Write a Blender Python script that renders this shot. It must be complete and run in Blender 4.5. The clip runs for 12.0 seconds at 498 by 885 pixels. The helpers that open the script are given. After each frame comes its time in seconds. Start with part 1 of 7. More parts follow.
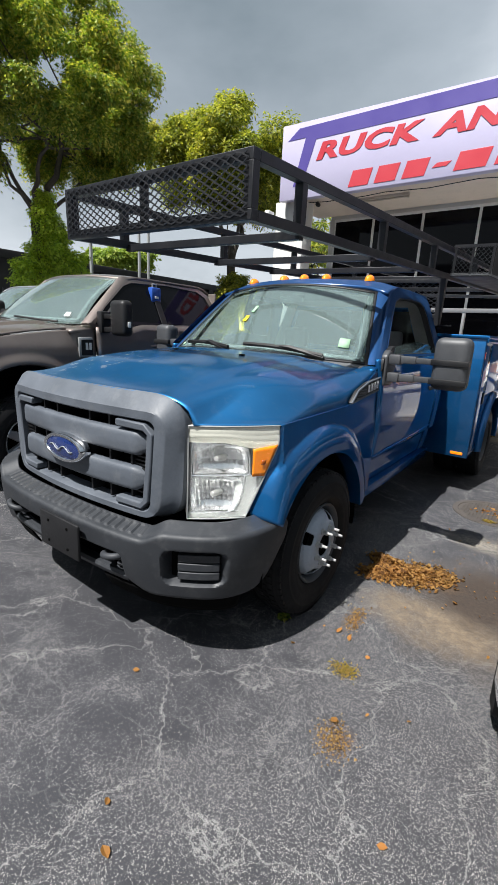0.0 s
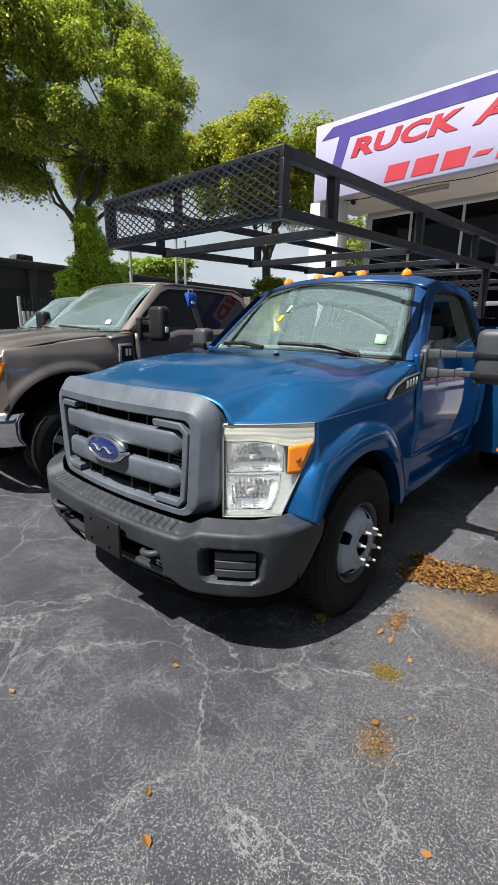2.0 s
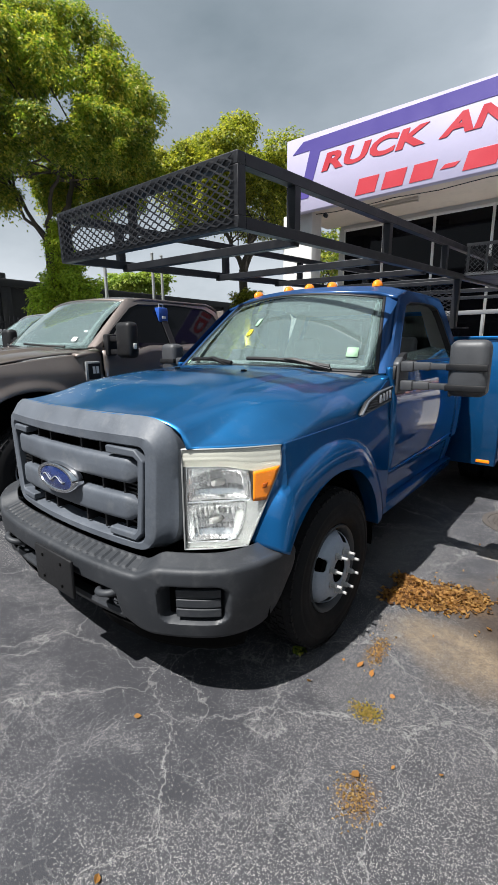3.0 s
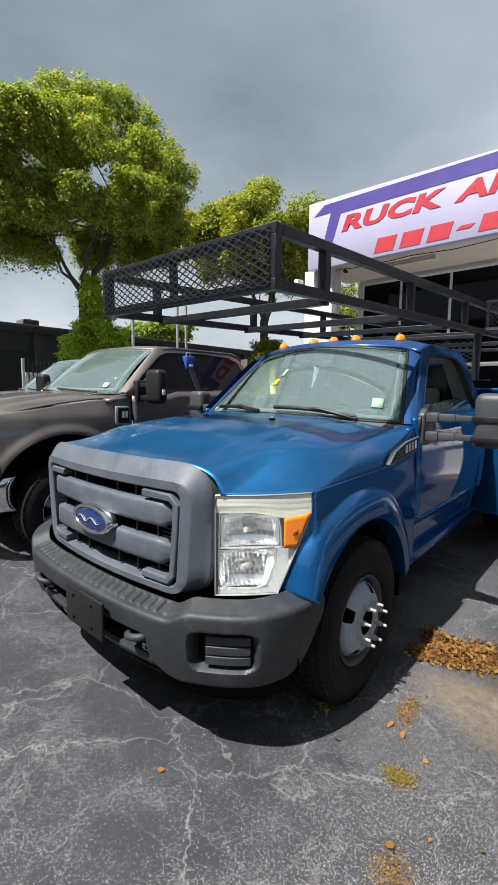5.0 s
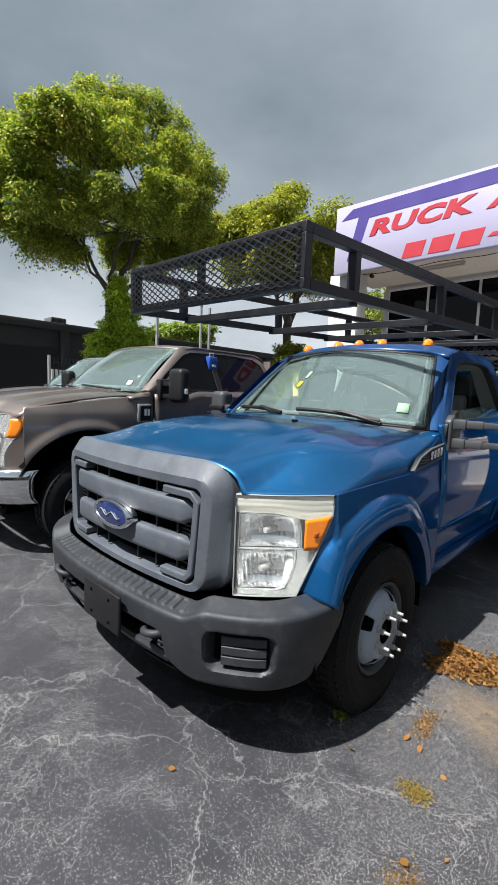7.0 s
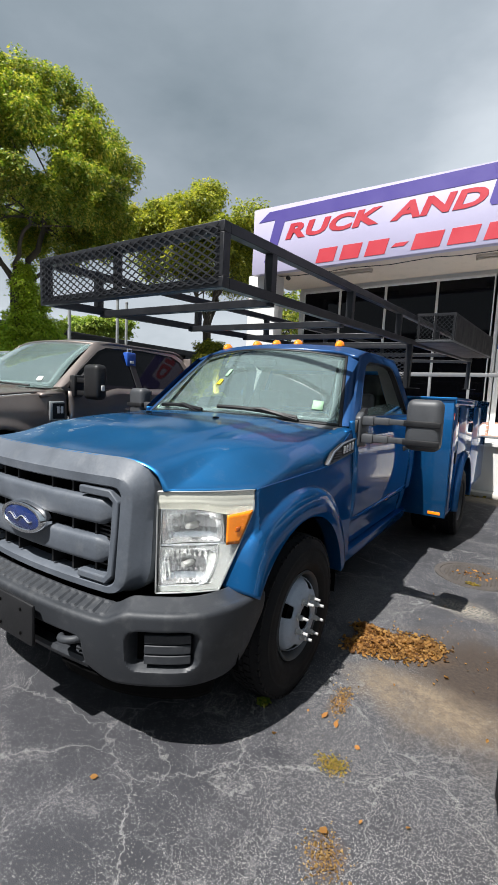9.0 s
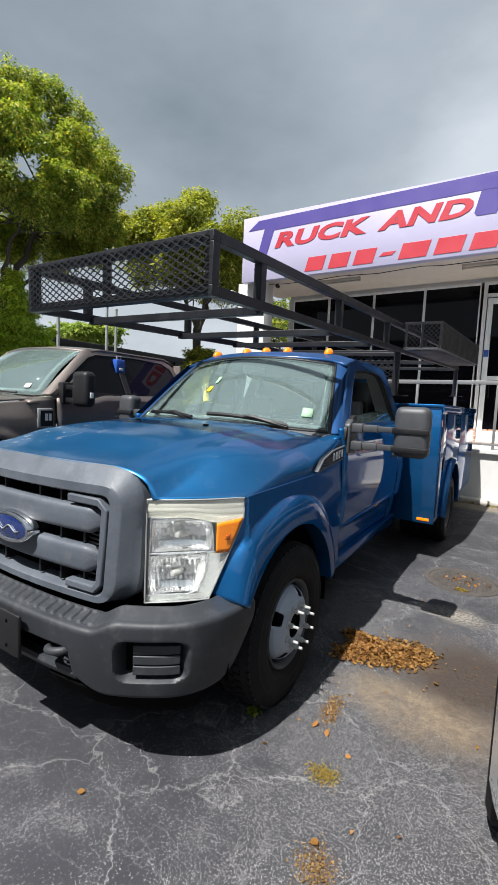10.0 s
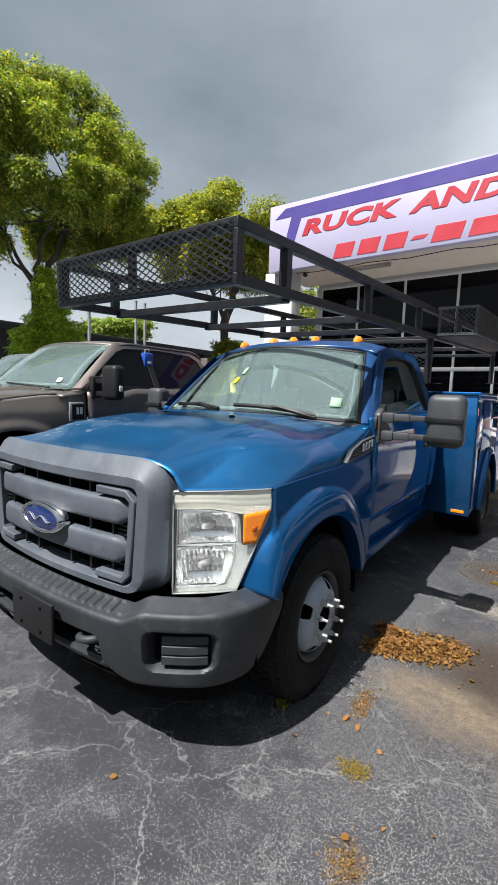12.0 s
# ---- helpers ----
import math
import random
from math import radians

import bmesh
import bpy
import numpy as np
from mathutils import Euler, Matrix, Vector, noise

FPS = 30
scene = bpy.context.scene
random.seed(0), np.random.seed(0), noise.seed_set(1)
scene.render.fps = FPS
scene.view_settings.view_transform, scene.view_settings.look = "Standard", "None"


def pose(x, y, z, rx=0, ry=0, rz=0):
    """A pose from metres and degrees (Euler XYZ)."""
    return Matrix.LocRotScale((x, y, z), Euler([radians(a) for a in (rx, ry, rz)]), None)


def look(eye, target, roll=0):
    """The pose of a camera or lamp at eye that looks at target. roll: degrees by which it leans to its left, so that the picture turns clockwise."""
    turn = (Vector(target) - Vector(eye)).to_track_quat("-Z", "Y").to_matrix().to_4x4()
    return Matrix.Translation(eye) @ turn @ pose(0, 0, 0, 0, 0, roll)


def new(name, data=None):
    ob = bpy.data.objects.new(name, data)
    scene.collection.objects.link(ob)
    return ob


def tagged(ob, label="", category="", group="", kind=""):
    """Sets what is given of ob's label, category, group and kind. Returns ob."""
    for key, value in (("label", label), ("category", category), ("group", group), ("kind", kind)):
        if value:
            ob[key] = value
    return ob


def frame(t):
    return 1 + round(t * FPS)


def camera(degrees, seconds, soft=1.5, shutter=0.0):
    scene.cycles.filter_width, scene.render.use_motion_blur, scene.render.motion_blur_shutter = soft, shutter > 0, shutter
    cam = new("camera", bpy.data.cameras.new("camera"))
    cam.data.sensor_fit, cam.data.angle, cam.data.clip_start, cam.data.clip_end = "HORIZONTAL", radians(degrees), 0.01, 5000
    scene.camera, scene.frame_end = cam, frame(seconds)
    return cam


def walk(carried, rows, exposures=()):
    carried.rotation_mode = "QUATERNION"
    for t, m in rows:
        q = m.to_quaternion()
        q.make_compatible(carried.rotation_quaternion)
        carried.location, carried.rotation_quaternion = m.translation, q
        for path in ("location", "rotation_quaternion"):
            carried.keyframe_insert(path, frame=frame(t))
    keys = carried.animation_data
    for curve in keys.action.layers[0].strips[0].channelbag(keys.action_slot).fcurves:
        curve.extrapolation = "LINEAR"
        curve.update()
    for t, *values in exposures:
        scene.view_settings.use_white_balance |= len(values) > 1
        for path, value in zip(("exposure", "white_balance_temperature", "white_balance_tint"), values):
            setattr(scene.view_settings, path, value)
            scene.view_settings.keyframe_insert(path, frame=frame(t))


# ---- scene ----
cam = camera(59.2, 12.0)
PATH = [
    (0, (1.984, -1.086, 1.552), (0.852, 0.488, 1.061), 2.9),
    (0.5, (2.013, -1.117, 1.529), (0.806, 0.391, 1.01), 2.1),
    (1, (2.025, -1.139, 1.534), (0.79, 0.343, 1.009), 1.4),
    (1.5, (2.023, -1.138, 1.53), (0.765, 0.33, 1.017), 1.0),
    (2, (2.003, -1.082, 1.53), (0.732, 0.385, 1.048), 0.8),
    (2.5, (1.991, -0.956, 1.535), (0.719, 0.519, 1.081), 0.3),
    (3, (1.975, -0.903, 1.548), (0.751, 0.619, 1.119), -0.4),
    (3.5, (1.941, -0.962, 1.564), (0.714, 0.572, 1.187), -0.3),
    (3.7, (1.941, -0.993, 1.582), (0.706, 0.544, 1.251), -0.1),
    (5.5, (1.962, -0.992, 1.565), (0.644, 0.495, 1.336), 0.9),
    (6, (1.946, -0.991, 1.559), (0.616, 0.485, 1.33), 1.5),
    (6.5, (1.938, -0.992, 1.562), (0.579, 0.457, 1.332), 2.1),
    (6.7, (1.936, -0.993, 1.553), (0.565, 0.447, 1.333), 2.2),
    (8.3, (1.927, -0.994, 1.552), (0.684, 0.556, 1.327), 2.5),
    (8.5, (1.936, -0.997, 1.553), (0.729, 0.582, 1.333), 2.5),
    (9, (1.949, -1.011, 1.548), (0.864, 0.656, 1.337), 2.6),
    (9.5, (1.953, -1.011, 1.552), (0.904, 0.68, 1.353), 2.7),
    (10, (1.951, -1.011, 1.553), (0.901, 0.682, 1.374), 2.6),
    (10.5, (1.948, -1.004, 1.545), (0.896, 0.689, 1.376), 2.9),
    (11, (1.953, -0.989, 1.545), (0.883, 0.692, 1.375), 2.8),
    (11.5, (1.946, -0.985, 1.545), (0.826, 0.66, 1.349), 2.3),
    (12, (1.945, -0.981, 1.546), (0.789, 0.636, 1.325), 1.7),
]
walk(cam, [(t, look(e, g, r)) for t, e, g, r in PATH])

SUN_DIR = Vector((-0.105, -0.58, 1.0)).normalized()
scene.view_settings.exposure = 0.92


# ---- small building tools ----
def part(name, bm, material, parent=None, label="", smooth=38, solid=0.0, bevel=0.0, offset=-1.0):
    """One mesh object; its vertices are given in the place's own coordinates."""
    me = bpy.data.meshes.new(name)
    bmesh.ops.recalc_face_normals(bm, faces=bm.faces)
    bm.to_mesh(me)
    bm.free()
    for m in (material if isinstance(material, (list, tuple)) else [material]):
        me.materials.append(m)
    if smooth:
        me.polygons.foreach_set("use_smooth", [True] * len(me.polygons))
        me.set_sharp_from_angle(angle=radians(smooth))
    ob = new(name, me)
    if parent is not None:
        ob.parent = parent
        base = parent
        while base.parent is not None:
            base = base.parent
        ob.matrix_parent_inverse = base.matrix_basis.inverted() if parent is base else Matrix()
    if label:
        ob["label"] = label
    if solid:
        md = ob.modifiers.new("thick", "SOLIDIFY")
        md.thickness, md.offset = solid, offset
    if bevel:
        md = ob.modifiers.new("edge", "BEVEL")
        md.width, md.segments, md.limit_method, md.angle_limit = bevel, 2, "ANGLE", radians(35)
    return ob


def thing(name, at, label, category, group="", kind=""):
    ob = new(name)
    ob.empty_display_size = 0.2
    ob.matrix_basis = Matrix.Translation(at)
    return tagged(ob, label, category, group, kind)


def lerp(a, b, t):
    return a + (b - a) * t


def smooth01(t):
    t = min(1.0, max(0.0, t))
    return t * t * (3 - 2 * t)


def add_box(bm, x0, x1, y0, y1, z0, z1, bevel=0.0, turn=None, seg=2):
    m = Matrix.Translation(((x0 + x1) / 2, (y0 + y1) / 2, (z0 + z1) / 2)) @ Matrix.Diagonal((abs(x1 - x0), abs(y1 - y0), abs(z1 - z0), 1))
    vs = bmesh.ops.create_cube(bm, size=1, matrix=(turn @ m) if turn else m)["verts"]
    if bevel:
        es = list({e for v in vs for e in v.link_edges})
        bmesh.ops.bevel(bm, geom=es, offset=bevel, segments=seg, affect="EDGES", profile=0.5)


def box(*a, **k):
    bm = bmesh.new()
    add_box(bm, *a, **k)
    return bm


def add_grid(bm, f, nu, nv, close_u=False, drop=None):
    """A sheet of quads over u, v in 0..1."""
    rows = []
    for j in range(nv + 1):
        rows.append([bm.verts.new(f(i / nu, j / nv)) for i in range(nu if close_u else nu + 1)])
    for j in range(nv):
        for i in range(nu):
            k = (i + 1) % nu if close_u else i + 1
            if drop and drop((i + 0.5) / nu, (j + 0.5) / nv):
                continue
            bm.faces.new((rows[j][i], rows[j][k], rows[j + 1][k], rows[j + 1][i]))
    return rows


def grid(f, nu, nv, close_u=False, drop=None):
    bm = bmesh.new()
    add_grid(bm, f, nu, nv, close_u, drop)
    return bm


def add_rings(bm, rings, close=True, cap0=False, cap1=False):
    """Joins rings of equally many points into one skin."""
    vs = [[bm.verts.new(p) for p in r] for r in rings]
    n = len(vs[0])
    for a, b in zip(vs, vs[1:]):
        for i in range(n if close else n - 1):
            k = (i + 1) % n
            bm.faces.new((a[i], a[k], b[k], b[i]))
    if cap0:
        bm.faces.new(vs[0])
    if cap1:
        bm.faces.new(vs[-1])


def rings(rs, close=True, cap0=False, cap1=False):
    bm = bmesh.new()
    add_rings(bm, rs, close, cap0, cap1)
    return bm


def add_prism(bm, pts, axis, a, b, bevel=0.0, seg=2):
    """A polygon pushed along one axis; pts are in the two other axes' order."""
    def at(p, d):
        return {"x": (d, p[0], p[1]), "y": (p[0], d, p[1]), "z": (p[0], p[1], d)}[axis]
    lo, hi = [bm.verts.new(at(p, a)) for p in pts], [bm.verts.new(at(p, b)) for p in pts]
    fs = [bm.faces.new(lo), bm.faces.new(hi)]
    n = len(pts)
    for i in range(n):
        fs.append(bm.faces.new((lo[i], lo[(i + 1) % n], hi[(i + 1) % n], hi[i])))
    if bevel:
        es = list({e for f in fs for e in f.edges})
        bmesh.ops.bevel(bm, geom=es, offset=bevel, segments=seg, affect="EDGES", profile=0.5)


def prism(pts, axis, a, b, bevel=0.0, seg=2):
    bm = bmesh.new()
    add_prism(bm, pts, axis, a, b, bevel, seg)
    return bm


def add_tube(bm, pts, r, n=8, cap=True, square=False, flat=1.0):
    """A round or square bar along points; r is one radius or one for each point."""
    pts = [Vector(p) for p in pts]
    rs = r if isinstance(r, (list, tuple)) else [r] * len(pts)
    out = []
    for i, p in enumerate(pts):
        d = (pts[min(i + 1, len(pts) - 1)] - pts[max(i - 1, 0)]).normalized()
        side = d.cross(Vector((0, 0, 1)))
        side = Vector((1, 0, 0)) if side.length < 0.05 else side.normalized()
        up = side.cross(d).normalized()
        m = 4 if square else n
        ph = math.pi / 4 if square else 0
        s = math.sqrt(2) if square else 1
        out.append([p + (side * math.cos(ph + k * 2 * math.pi / m) + up * flat * math.sin(ph + k * 2 * math.pi / m)) * rs[i] * s for k in range(m)])
    add_rings(bm, out, True, cap, cap)


def tube(*a, **k):
    bm = bmesh.new()
    add_tube(bm, *a, **k)
    return bm


def add_lathe(bm, prof, at, axis="x", n=48, cap0=False, cap1=False):
    """Turns a profile of (radius, height) about an axis through the point at."""
    rs = []
    for r, h in prof:
        ring = []
        for k in range(n):
            a = 2 * math.pi * k / n
            c, s = r * math.cos(a), r * math.sin(a)
            d = {"x": (h, c, s), "y": (c, h, s), "z": (c, s, h)}[axis]
            ring.append(Vector(at) + Vector(d))
        rs.append(ring)
    add_rings(bm, rs, True, cap0, cap1)


def lathe(*a, **k):
    bm = bmesh.new()
    add_lathe(bm, *a, **k)
    return bm


def rounded(x0, x1, z0, z1, r, n=5, x0b=None, x1b=None):
    """A rounded four-sided outline from its corner nearest (x0, z0); x0b and x1b are the ends of the lower side."""
    x0b, x1b = x0 if x0b is None else x0b, x1 if x1b is None else x1b
    cor = [Vector((x0b, z0)), Vector((x1b, z0)), Vector((x1, z1)), Vector((x0, z1))]
    out = []
    for i, c in enumerate(cor):
        a, b = (cor[i - 1] - c).normalized(), (cor[(i + 1) % 4] - c).normalized()
        for k in range(n + 1):
            t = k / n
            p0, p2 = c + a * r, c + b * r
            out.append(p0 * (1 - t) ** 2 + c * 2 * t * (1 - t) + p2 * t * t)
    return out


def dense(out, n=6, m=10):
    """Adds points along the four straight sides of a rounded outline."""
    res = []
    for i in range(4):
        grp = out[i * (n + 1):(i + 1) * (n + 1)]
        nxt = out[((i + 1) * (n + 1)) % len(out)]
        res += grp
        res += [lerp(grp[-1], nxt, k / (m + 1)) for k in range(1, m + 1)]
    return res


def path_at(keys, t):
    """A point on a Catmull-Rom curve through keys, t in 0..1."""
    n = len(keys) - 1
    i = min(int(t * n), n - 1)
    f = t * n - i
    p = [Vector(keys[min(max(i + d, 0), n)]) for d in (-1, 0, 1, 2)]
    return 0.5 * (2 * p[1] + (p[2] - p[0]) * f + (2 * p[0] - 5 * p[1] + 4 * p[2] - p[3]) * f * f + (3 * p[1] - p[0] - 3 * p[2] + p[3]) * f ** 3)


# ---- sky and sun ----
world = bpy.data.worlds.new("sky")
scene.world = world
world.use_nodes = True
wt = world.node_tree
sky = wt.nodes.new("ShaderNodeTexSky")
sky.sky_type, sky.sun_disc = "NISHITA", False
sky.sun_elevation = math.asin(SUN_DIR.z)
sky.sun_rotation = math.atan2(SUN_DIR.x, SUN_DIR.y)
sky.air_density, sky.dust_density = 1.0, 3.0
wco = wt.nodes.new("ShaderNodeTexCoord")
wmap = wt.nodes.new("ShaderNodeMapping")
wmap.inputs["Scale"].default_value = (1.0, 1.0, 2.2)
wnoise = wt.nodes.new("ShaderNodeTexNoise")
wnoise.inputs["Scale"].default_value, wnoise.inputs["Detail"].default_value, wnoise.inputs["Roughness"].default_value = 1.5, 7.0, 0.52
wramp = wt.nodes.new("ShaderNodeValToRGB")
wramp.color_ramp.elements[0].position, wramp.color_ramp.elements[1].position = 0.28, 0.78
wramp.color_ramp.elements[0].color, wramp.color_ramp.elements[1].color = (2.05, 2.75, 3.15, 1), (5.6, 6.4, 7.15, 1)
wbright = wramp.color_ramp.elements.new(1.0)
wbright.color = (9.0, 9.8, 10.6, 1)
wmix = wt.nodes.new("ShaderNodeMix")
wmix.data_type = "RGBA"
wmix.inputs[0].default_value = 0.86
wt.links.new(wco.outputs["Generated"], wmap.inputs["Vector"])
wt.links.new(wmap.outputs["Vector"], wnoise.inputs["Vector"])
# a brighter break in the cloud low over the shop
wbd = wt.nodes.new("ShaderNodeVectorMath")
wbd.operation = "DOT_PRODUCT"
wbd.inputs[1].default_value = Vector((0.04, 0.89, 0.42)).normalized()
wt.links.new(wco.outputs["Generated"], wbd.inputs[0])
wbm = wt.nodes.new("ShaderNodeMath")
wbm.operation = "MAXIMUM"
wbm.inputs[1].default_value = 0.0
wt.links.new(wbd.outputs["Value"], wbm.inputs[0])
wbp = wt.nodes.new("ShaderNodeMath")
wbp.operation = "POWER"
wbp.inputs[1].default_value = 20.0
wt.links.new(wbm.outputs[0], wbp.inputs[0])
wba = wt.nodes.new("ShaderNodeMath")
wba.operation = "MULTIPLY_ADD"
wba.inputs[1].default_value = 0.55
wt.links.new(wbp.outputs[0], wba.inputs[0])
wt.links.new(wnoise.outputs["Fac"], wba.inputs[2])
wt.links.new(wba.outputs[0], wramp.inputs["Fac"])
wt.links.new(sky.outputs["Color"], wmix.inputs[6])
wt.links.new(wramp.outputs["Color"], wmix.inputs[7])
# thin cloud glows round the sun
wdot = wt.nodes.new("ShaderNodeVectorMath")
wdot.operation = "DOT_PRODUCT"
wdot.inputs[1].default_value = SUN_DIR
wt.links.new(wco.outputs["Generated"], wdot.inputs[0])
wpos = wt.nodes.new("ShaderNodeMath")
wpos.operation = "MAXIMUM"
wpos.inputs[1].default_value = 0.0
wt.links.new(wdot.outputs["Value"], wpos.inputs[0])
wpow = wt.nodes.new("ShaderNodeMath")
wpow.operation = "POWER"
wpow.inputs[1].default_value = 3.0
wt.links.new(wpos.outputs[0], wpow.inputs[0])
wgain = wt.nodes.new("ShaderNodeMath")
wgain.operation = "MULTIPLY_ADD"
wgain.inputs[1].default_value, wgain.inputs[2].default_value = 0.30, 1.0
wt.links.new(wpow.outputs[0], wgain.inputs[0])
wglow = wt.nodes.new("ShaderNodeVectorMath")
wglow.operation = "SCALE"
wt.links.new(wmix.outputs[2], wglow.inputs[0])
wt.links.new(wgain.outputs[0], wglow.inputs["Scale"])
# pale haze toward the horizon
wsep = wt.nodes.new("ShaderNodeSeparateXYZ")
wt.links.new(wco.outputs["Generated"], wsep.inputs[0])
wlow = wt.nodes.new("ShaderNodeMath")
wlow.operation, wlow.use_clamp = "SUBTRACT", True
wlow.inputs[0].default_value = 1.0
wt.links.new(wsep.outputs["Z"], wlow.inputs[1])
wlp = wt.nodes.new("ShaderNodeMath")
wlp.operation = "POWER"
wlp.inputs[1].default_value = 5.0
wt.links.new(wlow.outputs[0], wlp.inputs[0])
wlg = wt.nodes.new("ShaderNodeMath")
wlg.operation, wlg.use_clamp = "MULTIPLY", True
wt.links.new(wlp.outputs[0], wlg.inputs[0])
wlc = wt.nodes.new("ShaderNodeMath")
wlc.operation = "MULTIPLY_ADD"
wlc.inputs[1].default_value, wlc.inputs[2].default_value = 3.6, -0.85
wt.links.new(wnoise.outputs["Fac"], wlc.inputs[0])
wt.links.new(wlc.outputs[0], wlg.inputs[1])
whaze = wt.nodes.new("ShaderNodeMix")
whaze.data_type = "RGBA"
whaze.inputs[7].default_value = (11.6, 12.3, 13.2, 1)
wt.links.new(wlg.outputs[0], whaze.inputs[0])
wt.links.new(wglow.outputs["Vector"], whaze.inputs[6])
wt.links.new(whaze.outputs[2], wt.nodes["Background"].inputs["Color"])
wt.nodes["Background"].inputs["Strength"].default_value = 0.045

sun = new("sun", bpy.data.lights.new("sun", "SUN"))
sun.data.energy, sun.data.angle, sun.data.color = 5.0, radians(0.6), (1.0, 0.985, 0.96)
sun.matrix_basis = look(SUN_DIR * 30, (0, 0, 0))

# ---- materials ----
class Nodes:
    def __init__(self, name):
        self.m = bpy.data.materials.new(name)
        self.m.use_nodes = True
        self.t = self.m.node_tree
        self.b = self.t.nodes["Principled BSDF"]
        self.co = self.t.nodes.new("ShaderNodeTexCoord").outputs["Object"]

    def n(self, kind, **kw):
        node = self.t.nodes.new(kind)
        for k, v in kw.items():
            if k in node.inputs:
                self.put(node.inputs[k], v)
        return node

    def put(self, sock, v):
        if isinstance(v, bpy.types.NodeSocket):
            self.t.links.new(v, sock)
        else:
            sock.default_value = v

    def noise(self, scale, detail=4, rough=0.55, at=None):
        return self.n("ShaderNodeTexNoise", Vector=at or self.co, Scale=scale, Detail=detail, Roughness=rough).outputs["Fac"]

    def ramp(self, fac, a, b, lo=(0, 0, 0, 1), hi=(1, 1, 1, 1)):
        r = self.t.nodes.new("ShaderNodeValToRGB")
        self.put(r.inputs["Fac"], fac)
        r.color_ramp.elements[0].position, r.color_ramp.elements[1].position = a, b
        r.color_ramp.elements[0].color, r.color_ramp.elements[1].color = lo, hi
        return r.outputs["Color"]

    def mix(self, fac, a, b, how="MIX"):
        x = self.t.nodes.new("ShaderNodeMix")
        x.data_type, x.blend_type = "RGBA", how
        self.put(x.inputs[0], fac)
        self.put(x.inputs[6], a)
        self.put(x.inputs[7], b)
        return x.outputs[2]

    def math(self, op, a, b=0.0):
        x = self.t.nodes.new("ShaderNodeMath")
        x.operation = op
        self.put(x.inputs[0], a)
        self.put(x.inputs[1], b)
        return x.outputs[0]

    def bump(self, height, strength=0.2, dist=0.01):
        x = self.n("ShaderNodeBump", Height=height, Strength=strength, Distance=dist)
        self.put(self.b.inputs["Normal"], x.outputs["Normal"])


def rgb(r, g=None, b=None):
    return (r, r if g is None else g, r if b is None else b, 1)


def plain(name, col, rough=0.5, metal=0.0, vary=0.12, scale=6.0, grain=60.0, bump=0.0, coat=0.0, rvary=0.12, spec=0.5, dirt=None, dirt_amount=0.35):
    """A surface with variation at two scales, in colour and gloss."""
    k = Nodes(name)
    big, fine = k.noise(scale, 4), k.noise(grain, 3)
    both = k.math("ADD", k.math("MULTIPLY", big, 0.65), k.math("MULTIPLY", fine, 0.35))
    lo, hi = rgb(*[c * (1 - vary) for c in col]), rgb(*[min(1, c * (1 + vary)) for c in col])
    c = k.ramp(both, 0.3, 0.7, lo, hi)
    if dirt:
        spots = k.ramp(k.noise(scale * 2.7, 6, 0.7), 0.52, 0.75)
        c = k.mix(k.math("MULTIPLY", spots, dirt_amount), c, rgb(*dirt))
    k.put(k.b.inputs["Base Color"], c)
    r = k.ramp(both, 0.3, 0.7, rgb(max(0.02, rough - rvary)), rgb(min(1, rough + rvary)))
    k.put(k.b.inputs["Roughness"], r)
    k.b.inputs["Metallic"].default_value = metal
    k.b.inputs["Specular IOR Level"].default_value = spec
    if coat:
        k.b.inputs["Coat Weight"].default_value = coat
        k.b.inputs["Coat Roughness"].default_value = 0.04
    if bump:
        k.bump(fine, bump, 0.004)
    return k.m


def glass(name, col=(0.75, 0.85, 0.8), rough=0.0, ior=1.45):
    k = Nodes(name)
    k.b.inputs["Base Color"].default_value = rgb(*col)
    k.b.inputs["Transmission Weight"].default_value = 1.0
    k.put(k.b.inputs["Roughness"], k.ramp(k.noise(9.0), 0.4, 0.75, rgb(rough), rgb(rough + 0.02)))
    k.b.inputs["IOR"].default_value = ior
    return k.m


def paint(name, col, flake=0.5, rough=0.38, worn=None, tint=None, coat=0.8, dull=0.0):
    """Car paint: a metallic base under clear coat, with faint dust and wear."""
    k = Nodes(name)
    big, fine = k.noise(3.0, 5), k.noise(700.0, 1)
    c = k.ramp(k.math("ADD", k.math("MULTIPLY", big, 0.8), k.math("MULTIPLY", fine, 0.2)), 0.25, 0.75, rgb(*[v * 0.86 for v in col]), rgb(*[v * 1.14 for v in col]))
    dust = k.ramp(k.noise(14.0, 8, 0.7), 0.55, 0.85)
    c = k.mix(k.math("MULTIPLY", dust, 0.14), c, rgb(0.35, 0.36, 0.36))
    if worn:
        c = worn(k, c)
    k.put(k.b.inputs["Base Color"], c)
    k.b.inputs["Metallic"].default_value = flake
    k.put(k.b.inputs["Roughness"], k.ramp(fine, 0.2, 0.8, rgb(rough - 0.06), rgb(rough + 0.08)))
    k.b.inputs["Specular IOR Level"].default_value = 0.0
    if tint:
        k.b.inputs["Specular Tint"].default_value = rgb(*tint)
    k.b.inputs["Coat Weight"].default_value = coat
    k.b.inputs["Coat IOR"].default_value = 1.45
    k.put(k.b.inputs["Coat Roughness"], k.ramp(k.noise(5.0, 6), 0.35, 0.8, rgb(0.012 + dull), rgb(0.06 + dull * 1.8)))
    return k.m


